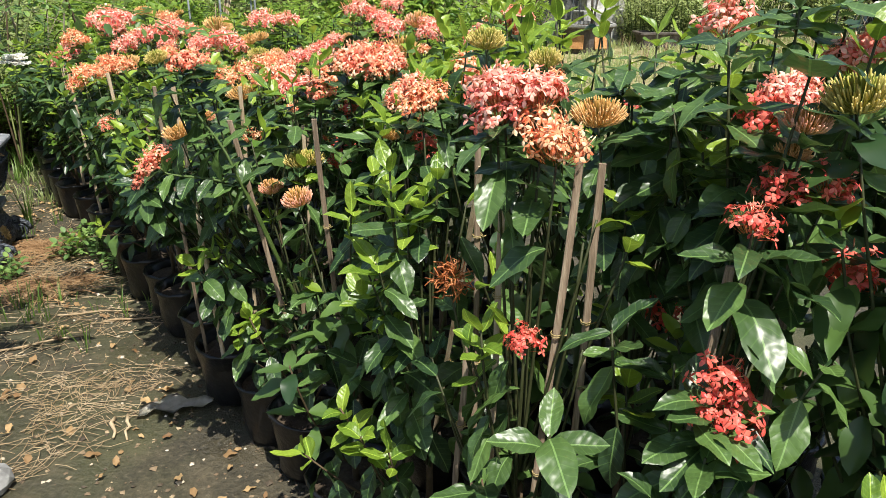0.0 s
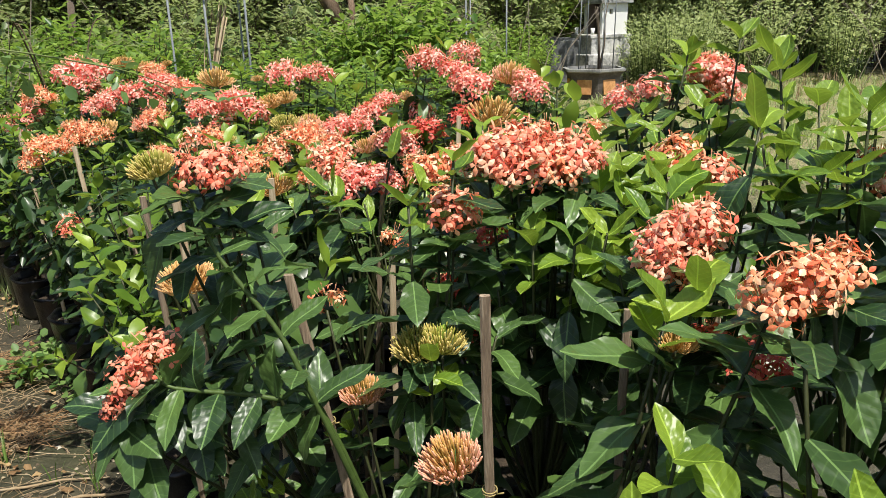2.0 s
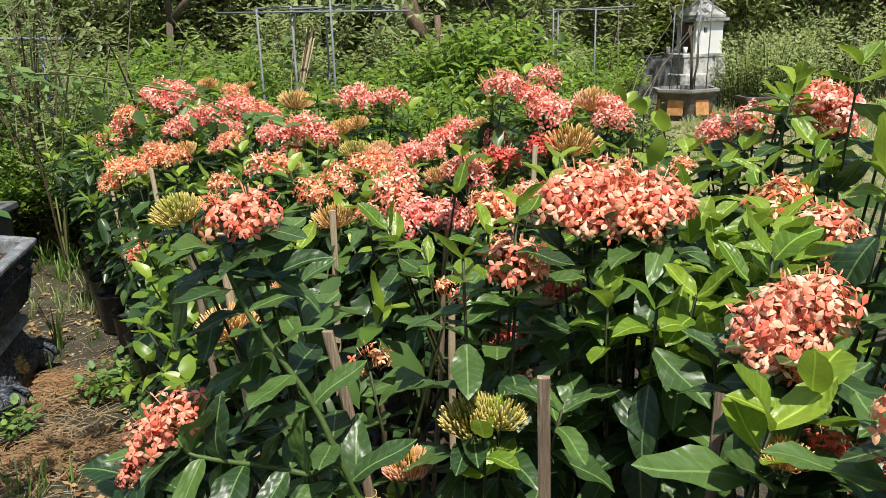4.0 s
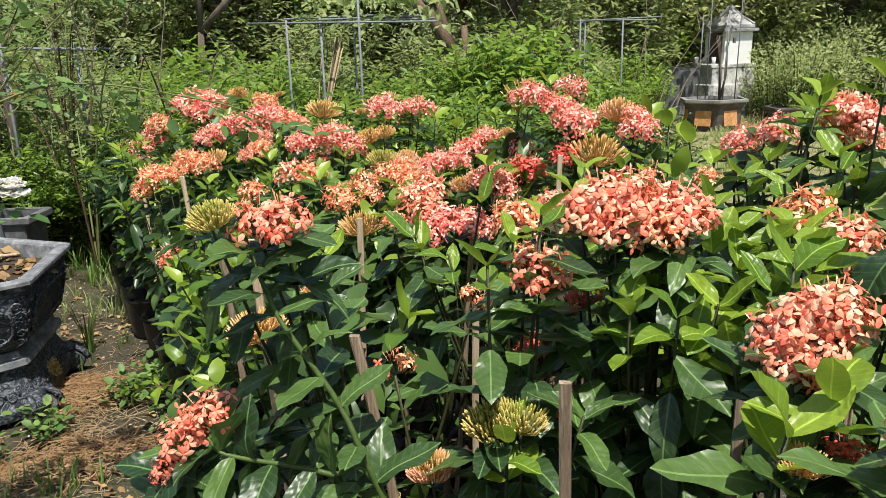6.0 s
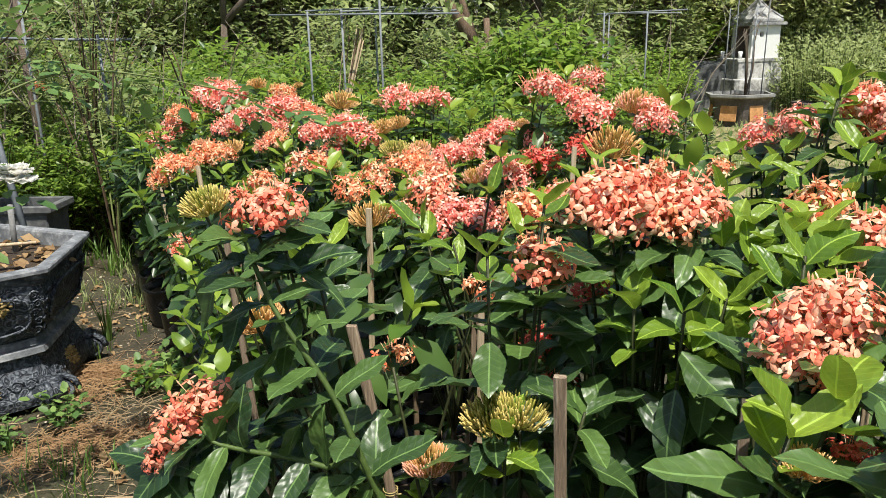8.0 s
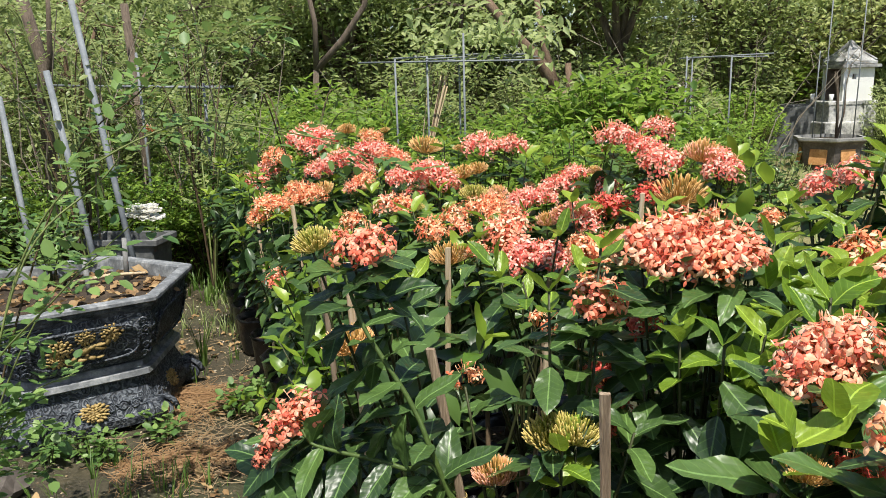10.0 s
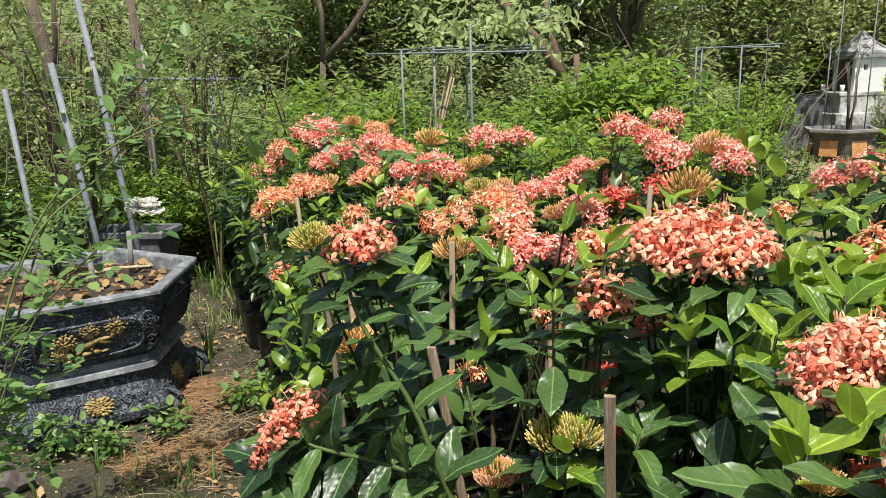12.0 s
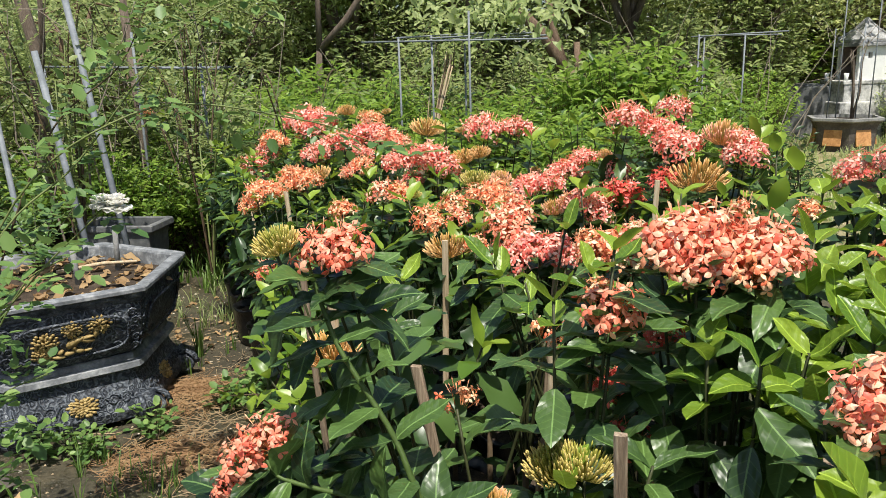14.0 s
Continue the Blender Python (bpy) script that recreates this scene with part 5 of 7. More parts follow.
# ---- shrine, its base and the footed planter before it ----
def shrine():
    sh = thing("garden_shrine", (2.99, 17.03, -0.16), "whitewashed masonry garden shrine with a small tiled roof", "shrine")
    sh.rotation_euler, sh.scale = (0, 0, radians(-66)), (1.3, 1.3, 1.3)
    bm = bmesh.new()
    box(bm, (0, -0.06, 0.42), (0.50, 0.72, 0.84), None, 0.015)
    box(bm, (0, -0.08, 0.30), (0.55, 0.80, 0.62), None, 0.02)
    box(bm, (0, -0.07, 0.865), (0.52, 0.75, 0.055), None, 0.012)
    part("plinth", bm, MASONRY, sh, "stained grey-white plaster plinth", smooth=False)
    # tower with an open niche towards -y
    bm = bmesh.new()
    t, w, h0, h1 = 0.06, 0.46, 0.893, 1.335
    box(bm, (0, w / 2 - t / 2, (h0 + h1) / 2), (w, t, h1 - h0))
    box(bm, (-w / 2 + t / 2, -t / 2, (h0 + h1) / 2), (t, w - t, h1 - h0))
    # side wall with a little square opening
    x = w / 2 - t / 2
    box(bm, (x, -0.165, (h0 + h1) / 2), (t, 0.13, h1 - h0))
    box(bm, (x, 0.065, (h0 + h1) / 2), (t, 0.21, h1 - h0))
    box(bm, (x, -0.07, h0 + 0.145), (t, 0.06, 0.29))
    box(bm, (x, -0.07, h1 - 0.04), (t, 0.06, 0.08))
    part("tower", bm, WHITEWASH, sh, "whitewashed tower walls", smooth=False)
    # thin brown sheets on the niche's inner walls: its shade as colour
    bm = bmesh.new()
    box(bm, (0, w / 2 - t - 0.006, (h0 + h1) / 2), (w - 2 * t, 0.008, h1 - h0 - 0.01))
    box(bm, (-w / 2 + t + 0.006, -0.05, (h0 + h1) / 2), (0.008, w - 2 * t, h1 - h0 - 0.01))
    part("niche_lining", bm, NICHE_SHADE, sh, "brown lining that paints shade inside the niche", smooth=False)
    bm = bmesh.new()
    box(bm, (0, 0, 1.36), (0.58, 0.58, 0.046), None, 0.01)
    box(bm, (0, 0, 1.408), (0.50, 0.50, 0.046), None, 0.01)
    part("cornice", bm, ROOFING, sh, smooth=False)
    bm = bmesh.new()
    n = 6
    for k in range(n):
        s0, s1 = (0.47, 0.375, 0.295, 0.22, 0.15, 0.09)[k], (0.385, 0.305, 0.23, 0.16, 0.10, 0.04)[k]
        zz = 1.433 + 0.042 * k
        verts = [bm.verts.new((sx * s / 2, sy * s / 2, q)) for s, q in ((s0, zz), (max(0.03, s1), zz + 0.041)) for sx, sy in ((-1, -1), (1, -1), (1, 1), (-1, 1))]
        for i in range(4):
            bm.faces.new((verts[i], verts[(i + 1) % 4], verts[4 + (i + 1) % 4], verts[4 + i]))
        bm.faces.new(verts[4:])
    for sx, sy in ((-1, -1), (1, -1), (1, 1), (-1, 1)):
        tube(bm, [(sx * 0.24, sy * 0.24, 1.445), (sx * 0.11, sy * 0.11, 1.56), (0, 0, 1.71)], [0.015, 0.013, 0.016], 6)
    part("roof", bm, ROOFING, sh, "stepped grey tiled roof with ridges", smooth=False)
    for sx in (-0.21, 0.21):
        part("candle_cup", turned([(0.0, 0.895), (0.03, 0.895), (0.026, 0.93), (0.034, 0.99), (0.02, 0.99), (0.0, 0.95)], 10), WHITEWASH, sh, m=pose(sx, -0.38, 0) )
    # low wall beside it
    low = thing("low_wall", (2.06, 17.16, -0.04), "low weathered grey masonry wall beside the shrine", "wall")
    bm = bmesh.new()
    box(bm, (0, 0, 0.47), (1.04, 0.65, 0.94), None, 0.025)
    box(bm, (0.065, 0.065, 0.91), (0.65, 0.55, 0.13), None, 0.025)
    part("masonry", bm, WALL_GREY, low, smooth=False)


shrine()


def footed_pot(at, R, turn):
    pot = thing("hexagonal_planter", at, "brown hexagonal stone planter with ochre panels on short grass", "planter")
    pot.scale = (1.3, 1.3, 1.3)
    bm, _ = hexagon([(R * 0.80, 0.0), (R * 0.80, 0.05), (R * 0.84, 0.30), (R * 0.88, 0.34), (R * 0.94, 0.37)], turn, 0.06)
    body = part("body", bm, POT_BROWN, pot, smooth=False)
    bm, _ = hexagon([(R * 0.92, 0.365), (R, 0.385), (R, 0.415), (R * 0.88, 0.42), (R * 0.86, 0.34)], turn, 0.04)
    part("rim", bm, CONCRETE_GREY, pot, smooth=False)
    bm, rings = hexagon([(R * 0.87, 0.375), (R * 0.3, 0.385)], turn)
    bm.faces.new(rings[-1])
    part("soil", bm, SOIL, pot)
    for k in range(6):
        bm = bmesh.new()
        m = face_frame(R * 0.825, 0.175, turn, k) @ pose(0, 0, 0, -9, 0, 0)
        box(bm, (0, 0, 0.012), (R * 0.46, 0.20, 0.02), None, 0.006)
        for v in bm.verts:
            v.co = m @ v.co
        part("panel", bm, TERRA, body, "ochre relief panel", smooth=False)


footed_pot((2.45, 15.40, ground_z(2.45, 15.40)), 0.465, radians(-91))


def upright(name, x, y, top, r, material, label, lean=(0, 0), z0=None, sides=8):
    z = ground_z(x, y) if z0 is None else z0
    bm = bmesh.new()
    tube(bm, [(0, 0, 0), (lean[0] * 0.5, lean[1] * 0.5, (top - z) / 2), (lean[0], lean[1], top - z)], r, sides)
    ob = new(name, mesh_of(name, bm, material))
    ob.location = (x, y, z)
    return tagged(ob, label, "pole")


for x, y, top in ((2.17, 15.35, 1.86), (2.29, 15.30, 2.71), (2.62, 15.48, 1.90), (2.80, 15.40, 2.78)):
    tagged(upright("rod", x, y, top, 0.010, PIPE, "thin grey metal rod standing in the planter", (0.02, 0), 0.40), group="rods in the planter")


def bare_tree(at, spread, height, seed, label):
    rng = random.Random(seed)
    tree = thing("bare_sapling", at, label, "sapling")
    for k in range(4):
        bm = bmesh.new()
        dx, dy = rng.uniform(-1, 1) * spread, rng.uniform(-1, 1) * spread
        tube(bm, [(0, 0, 0), (dx * 0.4 + 0.03, dy * 0.3, height * 0.4), (dx * 0.6, dy * 0.8, height * 0.75), (dx, dy, height * rng.uniform(0.8, 1.1))], [0.022, 0.016, 0.010, 0.005], 6)
        part("stem", bm, BARK, tree)


bare_tree((2.56, 15.47, 0.38), 0.20, 1.25, 4, "thin bare sapling stems in the planter")


# ---- pipe frames ----
def pipe(a, b, r):
    bm = bmesh.new()
    tube(bm, [a, Vector(a).lerp(Vector(b), 0.5), b], r, 8)
    return bm


def pipe_frame(name, posts, bars, label):
    ob = thing(name, (posts[0][0], posts[0][1], 0), label, "pipe frame")
    o = Vector((posts[0][0], posts[0][1], 0))
    for x, y, top in posts:
        part("post", pipe(Vector((x, y, ground_z(x, y))) - o, Vector((x, y, top)) - o, 0.011), PIPE, ob)
    for a, b in bars:
        part("rail", pipe(Vector(a) - o, Vector(b) - o, 0.009), PIPE, ob)


pipe_frame("pipe_frame", [(-2.95, 9.0, 1.79), (-2.62, 9.05, 1.80), (-2.22, 9.0, 2.02), (-2.50, 9.9, 1.80)],
           [((-3.35, 9.0, 1.765), (-1.45, 9.0, 1.735)), ((-2.97, 9.0, 1.795), (-2.20, 9.9, 1.84)), ((-2.62, 9.0, 1.78), (-1.75, 9.9, 1.82)), ((-3.0, 9.9, 1.78), (-1.6, 9.9, 1.79))],
           "grey galvanised pipe trellis frame above the shrubs")
pipe_frame("pipe_frame", [(0.02, 12.29, 1.79), (0.58, 12.29, 1.77), (0.13, 13.37, 1.79)],
           [((-0.08, 12.29, 1.76), (1.09, 12.29, 1.79)), ((0.02, 12.29, 1.73), (0.13, 13.37, 1.79)), ((0.13, 13.37, 1.79), (1.15, 13.37, 1.77))],
           "grey galvanised pipe frame beside the weeds")
pipe_frame("pipe_frame", [(-4.53, 7.0, 1.86), (-5.45, 7.0, 1.62), (-3.95, 7.05, 1.60)],
           [((-5.6, 7.0, 1.62), (-3.75, 7.0, 1.555)), ((-5.5, 7.6, 1.60), (-4.0, 7.6, 1.56))],
           "old pipe rail in the thicket of roses")
for top, foot, r in (((-4.47, 5.50, 1.54), (-4.08, 5.22, 0.0), 0.018), ((-3.92, 5.34, 1.69), (-3.60, 5.26, 0.0), 0.019), ((-3.94, 5.62, 2.30), (-3.40, 5.36, 0.0), 0.020)):
    bm = bmesh.new()
    o = Vector(foot)
    tube(bm, [(0, 0, 0), (Vector(top) - o) * 0.5, Vector(top) - o], r, 10)
    ob = new("pole", mesh_of("pole", bm, PIPE))
    ob.location = o
    tagged(ob, "leaning blue-grey galvanised pole", "pole", "leaning poles")


# ---- shrubs, thicket and trees ----
def grow(shoots, leaf, per, rng, height, radius, rise=0.4, bunch=0.9):
    """Leaf poses along upright, arching shoots that start near the middle."""
    mats, stems = [], []
    for s in range(shoots):
        a, q = rng.uniform(0, 6.28), math.sqrt(rng.random())
        foot = Vector((0.35 * radius * q * math.cos(a), 0.35 * radius * q * math.sin(a), 0))
        h = height * rng.uniform(0.55, 1.08) * (1 - 0.25 * q)
        tip = Vector((radius * q * math.cos(a + rng.uniform(-.4, .4)), radius * q * math.sin(a), h))
        ctrl = Vector((foot.x, foot.y, h * 0.7)).lerp(tip, 0.35)
        pts = [foot * (1 - t) ** 2 + ctrl * 2 * t * (1 - t) + tip * t * t for t in (0, 0.25, 0.5, 0.75, 1)]
        stems.append(pts)
        for i in range(per):
            t = 1 - (1 - 0.12) * (i / per) ** bunch
            p = foot * (1 - t) ** 2 + ctrl * 2 * t * (1 - t) + tip * t * t
            ph = i * 2.4 + rng.uniform(-.9, .9)
            o = Vector((math.cos(ph), math.sin(ph), rng.uniform(-0.5, rise) + (0.6 if i < 3 else 0)))
            L = leaf * rng.uniform(0.6, 1.25)
            mats.append(basis(o, (rng.uniform(-.5, .5), rng.uniform(-.5, .5), 1), p + o * rng.uniform(0, 0.04), (L, L, L)))
    return mats, stems


KITE_LEAF = [(0, 0, 0), (-0.23, 0.42, 0.07), (0, 1.0, -0.12), (0.23, 0.42, 0.07)]


def leafy_mesh(name, mats, material, shape=None):
    verts, faces = [], []
    pts = shape or far_leaf
    base = np.array([(*c, 1.0) for c in pts])
    for m in mats:
        k = len(verts)
        verts += (base @ np.array(m).T)[:, :3].tolist()
        faces += [(k, k + 2, k + 1), (k, k + 3, k + 2)] if len(pts) == 4 else [(k, k + 3, k + 2, k + 1), (k, k + 5, k + 4, k + 3)]
    return raw_mesh(name, verts, faces, material)


def stems_mesh(name, stems, r, material):
    bm = bmesh.new()
    for pts in stems:
        tube(bm, pts, [r * (1 - 0.18 * i) for i in range(len(pts))], 4, False)
    return mesh_of(name, bm, material)


def bush_kind(seed, shoots, leaf, per, height, radius, material, bark=STEM_BROWN, rise=0.4, bunch=0.9, shape=None):
    rng = random.Random(seed)
    mats, stems = grow(shoots, leaf, per, rng, height, radius, rise=rise, bunch=bunch)
    return leafy_mesh("foliage", mats, material, shape), stems_mesh("stems", stems, 0.007, bark)


SHRUBS = [bush_kind(200 + i, 80, 0.078, 24, 1.12, 0.52, LEAF_SHRUB, rise=0.7, bunch=1.8, shape=KITE_LEAF) for i in range(5)]
HEDGES = [bush_kind(220 + i, 30, 0.10, 22, 1.1, 0.55, LEAF_FAR) for i in range(2)]
BROAD = [bush_kind(230 + i, 60, 0.115, 22, 1.45, 0.55, LEAF_SHRUB, rise=0.7, bunch=1.5) for i in range(2)]
WEEDS = [bush_kind(240 + i, 34, 0.062, 26, 1.25, 0.45, LEAF_WEED, STALK_GREEN, 1.1, 1.1) for i in range(2)]


def plant_bush(name, kinds, x, y, s, rng, label, group):
    b = thing(name, (x, y, ground_z(x, y) - 0.01), label, "shrub", group)
    b.rotation_euler, b.scale = (0, 0, rng.uniform(0, 6.28)), (s * rng.uniform(0.9, 1.15), s * rng.uniform(0.9, 1.15), s)
    leaf, stem = rng.choice(kinds)
    tagged(place("foliage", leaf, b), kind="stuff")
    tagged(place("branching", stem, b), kind="stuff")


def plant_shrubs():
    rng = random.Random(7)
    # shrub field behind the bed
    for row, y in enumerate((5.6, 6.3, 7.0, 7.8, 8.7, 9.7, 10.8)):
        x = -6.8 + 0.25 * (row % 2)
        while x < 0.9:
            px, py = x + rng.uniform(-.15, .15), y + rng.uniform(-.2, .2)
            rel = Vector((px, py, 0)) - EDGE
            in_bed = -0.3 < rel.dot(ACROSS) < 2.0 and rel.dot(ROW) < 5.4
            lane = rel.dot(ACROSS) < 0 and rel.dot(ACROSS) > -1.7 and rel.dot(ROW) < 5.0
            clear = px > -0.6 and py < 9.0
            if not (in_bed or lane or clear or (-4.4 < px < -3.2 and py < 6.4)):
                s = rng.uniform(0.68, 1.14) * (0.92 + 0.34 * smooth_step(6.0, 11.0, py))
                plant_bush("shrub", SHRUBS if rng.random() < 0.8 else HEDGES, px, py, s, rng, "bright green leafy garden shrub in a dense row", "shrubs behind the bed")
            x += 0.62
    for x, y, s in ((-4.35, 6.7, 0.8), (-3.95, 6.95, 0.85), (-4.7, 7.4, 0.9), (-3.55, 7.2, 0.8), (-5.0, 6.6, 0.8)):
        plant_bush("shrub", SHRUBS, x, y, s, rng, "bright green leafy shrub among the roses", "shrubs in the thicket")
    for x, y, s in ((-0.95, 10.3, 1.22), (-0.50, 10.7, 1.28), (-1.35, 10.6, 1.10), (-6.3, 9.4, 1.22), (-4.6, 10.4, 1.16)):
        plant_bush("shrub", BROAD, x, y, s, rng, "bright yellow-green shrub with broad leaves", "broad-leaved shrubs")
    for x, y, s in ((1.08, 14.62, 1.24), (1.01, 16.05, 1.24), (0.62, 16.31, 1.38), (1.08, 17.35, 1.66), (0.36, 15.14, 1.24), (1.66, 18.39, 2.07)):
        plant_bush("shrub", SHRUBS, x, y, s, rng, "leafy green shrub beside the low wall", "shrubs near the shrine")
    for x, y, s in ((3.72, 16.35, 1.25), (4.10, 16.20, 1.36), (4.50, 16.40, 1.30), (4.85, 16.30, 1.15), (3.45, 16.75, 0.85), (4.00, 17.22, 1.38), (4.52, 16.70, 1.38), (5.17, 17.48, 1.59), (5.95, 16.96, 1.52), (6.73, 17.61, 1.66), (4.39, 18.52, 1.72), (5.56, 18.78, 1.79), (7.64, 16.70, 1.52), (8.55, 18.00, 1.79), (3.61, 18.52, 1.52), (9.59, 17.22, 1.66), (10.76, 18.26, 1.79), (4.26, 19.30, 2.48), (5.17, 19.69, 2.62), (6.08, 19.30, 2.62), (7.12, 19.82, 2.76), (4.00, 20.34, 2.90), (8.29, 19.69, 2.76), (3.35, 19.82, 2.35)):
        plant_bush("weed_clump", WEEDS, x, y, s, rng, "tall pale green weeds in full sun", "weeds near the shrine")


plant_shrubs()


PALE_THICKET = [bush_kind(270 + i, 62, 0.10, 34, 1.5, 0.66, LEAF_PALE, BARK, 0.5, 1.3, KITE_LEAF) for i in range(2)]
THICKET = [bush_kind(260 + i, 62, 0.088, 34, 1.5, 0.62, LEAF_TREE, BARK, 0.5, 1.3, KITE_LEAF) for i in range(3)]


def plant_thicket():
    rng = random.Random(9)
    for row, (y, s) in enumerate(((11.7, 1.12), (13.2, 1.6), (14.4, 1.9), (16.2, 2.2), (18.5, 2.6))):
        x = -13.0 - row
        while x < 10 + 2 * row:
            px, py = x + rng.uniform(-.3, .3), y + rng.uniform(-.4, .4)
            if row == 1 and -3.6 < px < -0.3:
                py += 0.75
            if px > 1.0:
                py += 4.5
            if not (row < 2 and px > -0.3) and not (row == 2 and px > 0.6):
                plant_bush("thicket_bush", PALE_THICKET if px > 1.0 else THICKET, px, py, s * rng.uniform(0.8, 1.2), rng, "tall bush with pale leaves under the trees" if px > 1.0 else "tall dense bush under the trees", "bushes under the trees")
            x += 0.95 * s
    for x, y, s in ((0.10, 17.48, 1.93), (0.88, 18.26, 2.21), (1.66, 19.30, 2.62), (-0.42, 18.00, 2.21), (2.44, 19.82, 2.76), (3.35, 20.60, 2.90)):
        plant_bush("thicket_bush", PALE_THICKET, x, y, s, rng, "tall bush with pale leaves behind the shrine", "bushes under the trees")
    for x, y, s in ((-5.0, 11.0, 0.95), (-4.9, 8.2, 1.0), (-5.6, 7.6, 1.1), (-6.4, 7.0, 1.1), (-6.2, 6.0, 1.0), (-7.0, 8.4, 1.3), (-5.6, 9.2, 1.2), (-6.8, 5.0, 1.1), (-5.9, 5.4, 0.85), (-7.6, 6.2, 1.4), (-6.5, 3.8, 1.2)):
        plant_bush("thicket_bush", THICKET, x, y, s, rng, "tall dense bush in the rose thicket", "bushes in the thicket")


plant_thicket()


def tree_kind(seed, height, spread, leaf, n_twigs, per, material, trunk_r=0.11, fork=0.35):
    """A tree with a tapered trunk, limbs and twigs that carry leaves in clumps."""
    rng = random.Random(seed)
    bm = bmesh.new()
    top = Vector((rng.uniform(-.4, .4), rng.uniform(-.4, .4), height * fork))
    tube(bm, [(0, 0, -0.05), tuple(top * 0.5 + Vector((rng.uniform(-.08, .08), 0, 0))), tuple(top)], [trunk_r * 1.25, trunk_r, trunk_r * 0.85], 10)
    ends = []
    for k in range(5):
        a = 2 * math.pi * k / 5 + rng.uniform(-.5, .5)
        end = top + Vector((math.cos(a) * spread * rng.uniform(0.35, 0.7), math.sin(a) * spread * rng.uniform(0.35, 0.7), height * rng.uniform(0.25, 0.5)))
        mid = top.lerp(end, 0.5) + Vector((rng.uniform(-.2, .2), rng.uniform(-.2, .2), 0.15))
        tube(bm, [tuple(top), tuple(mid), tuple(end)], [trunk_r * 0.62, trunk_r * 0.42, trunk_r * 0.2], 7)
        ends += [mid, end]
    mats = []
    for k in range(n_twigs):
        src = rng.choice(ends)
        a = rng.uniform(0, 6.28)
        tip = src + Vector((math.cos(a), math.sin(a), rng.uniform(-0.6, 0.7))) * spread * rng.uniform(0.2, 0.62)
        if tip.z < height * 0.16:
            tip.z = height * rng.uniform(0.16, 0.3)
        if k % 3 == 0:
            tube(bm, [tuple(src), tuple(src.lerp(tip, 0.5) + Vector((0, 0, 0.08))), tuple(tip)], [0.022, 0.014, 0.006], 4, False)
        for i in range(per):
            o = Vector((rng.gauss(0, 1), rng.gauss(0, 1), rng.gauss(-0.25, 0.6))).normalized()
            p = tip + Vector((rng.gauss(0, 0.22), rng.gauss(0, 0.22), rng.gauss(0, 0.15)))
            L = leaf * rng.uniform(0.65, 1.25)
            mats.append(basis(o, (rng.uniform(-.6, .6), rng.uniform(-.6, .6), 1), p, (L, L, L)))
    return mesh_of("trunk", bm, BARK_WARM if seed % 2 else BARK), leafy_mesh("crown", mats, material, KITE_LEAF)


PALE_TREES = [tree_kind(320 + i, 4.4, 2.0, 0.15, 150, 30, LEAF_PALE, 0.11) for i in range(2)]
TREES = [tree_kind(300 + i, 4.6 + 0.5 * (i % 3), 1.9, 0.135, 170, 30, LEAF_TREE, 0.12 + 0.02 * (i % 2)) for i in range(4)]


def plant_tree(kinds, x, y, s, rng, label, group="", turn=None):
    t = thing("tree", (x, y, ground_z(x, y)), label, "tree", group)
    t.rotation_euler, t.scale = (0, 0, rng.uniform(0, 6.28) if turn is None else turn), (s, s, s * rng.uniform(0.9, 1.15))
    trunk, crown = rng.choice(kinds)
    place("trunk", trunk, t)
    tagged(place("crown", crown, t), kind="stuff")


def plant_trees():
    rng = random.Random(21)
    for row, (y, step, s) in enumerate(((12.8, 2.1, 0.8), (14.8, 2.0, 1.0), (17.2, 2.2, 1.2), (20.5, 2.8, 1.6))):
        x = -11.5 - 1.5 * row
        while x < 9 + 2.5 * row:
            px, py = x + rng.uniform(-.5, .5), y + rng.uniform(-.7, .7)
            if row in (1, 2) and px > 1.0:
                py += 4.5
            if not (row == 0 and px > -4.0) and not (row == 1 and 0.5 < px < 3.2):
                sized = s * rng.uniform(0.85, 1.15)
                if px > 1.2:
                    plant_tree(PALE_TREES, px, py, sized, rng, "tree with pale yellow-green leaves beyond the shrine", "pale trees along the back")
                else:
                    plant_tree(TREES, px, py, sized, rng, "broad-leaved tree with a dense green crown", "trees along the back")
            x += step
    for x, y, s in ((-7.5, 9.5, 0.75), (-6.3, 8.0, 0.6), (-8.5, 7.0, 0.8), (-8.2, 11.0, 0.9), (-9.0, 4.5, 0.8), (-7.2, 2.5, 0.8)):
        plant_tree(TREES, x, y, s, rng, "small leafy tree in the thicket", "trees in the thicket")
    for x in (-9, -4, 1, 6):
        plant_tree(TREES, x, -7 + rng.uniform(-1, 1), 1.2, rng, "broad-leaved tree behind the lane", "trees behind the lane")


plant_trees()


# ---- leaning trunks and bare twigs before the trees ----
def bare_trunk(limbs, material, label):
    """limbs: for each, its points, its radius at the start and at the end."""
    o = Vector(limbs[0][0][0])
    t = thing("leaning_trunk", o, label, "tree")
    for n, (pts, r0, r1) in enumerate(limbs):
        bm = bmesh.new()
        line = [Vector(p) - o for p in pts]
        tube(bm, line, [r0 + (r1 - r0) * k / (len(line) - 1) for k in range(len(line))], 9)
        part("trunk" if n == 0 else "limb", bm, material, t)


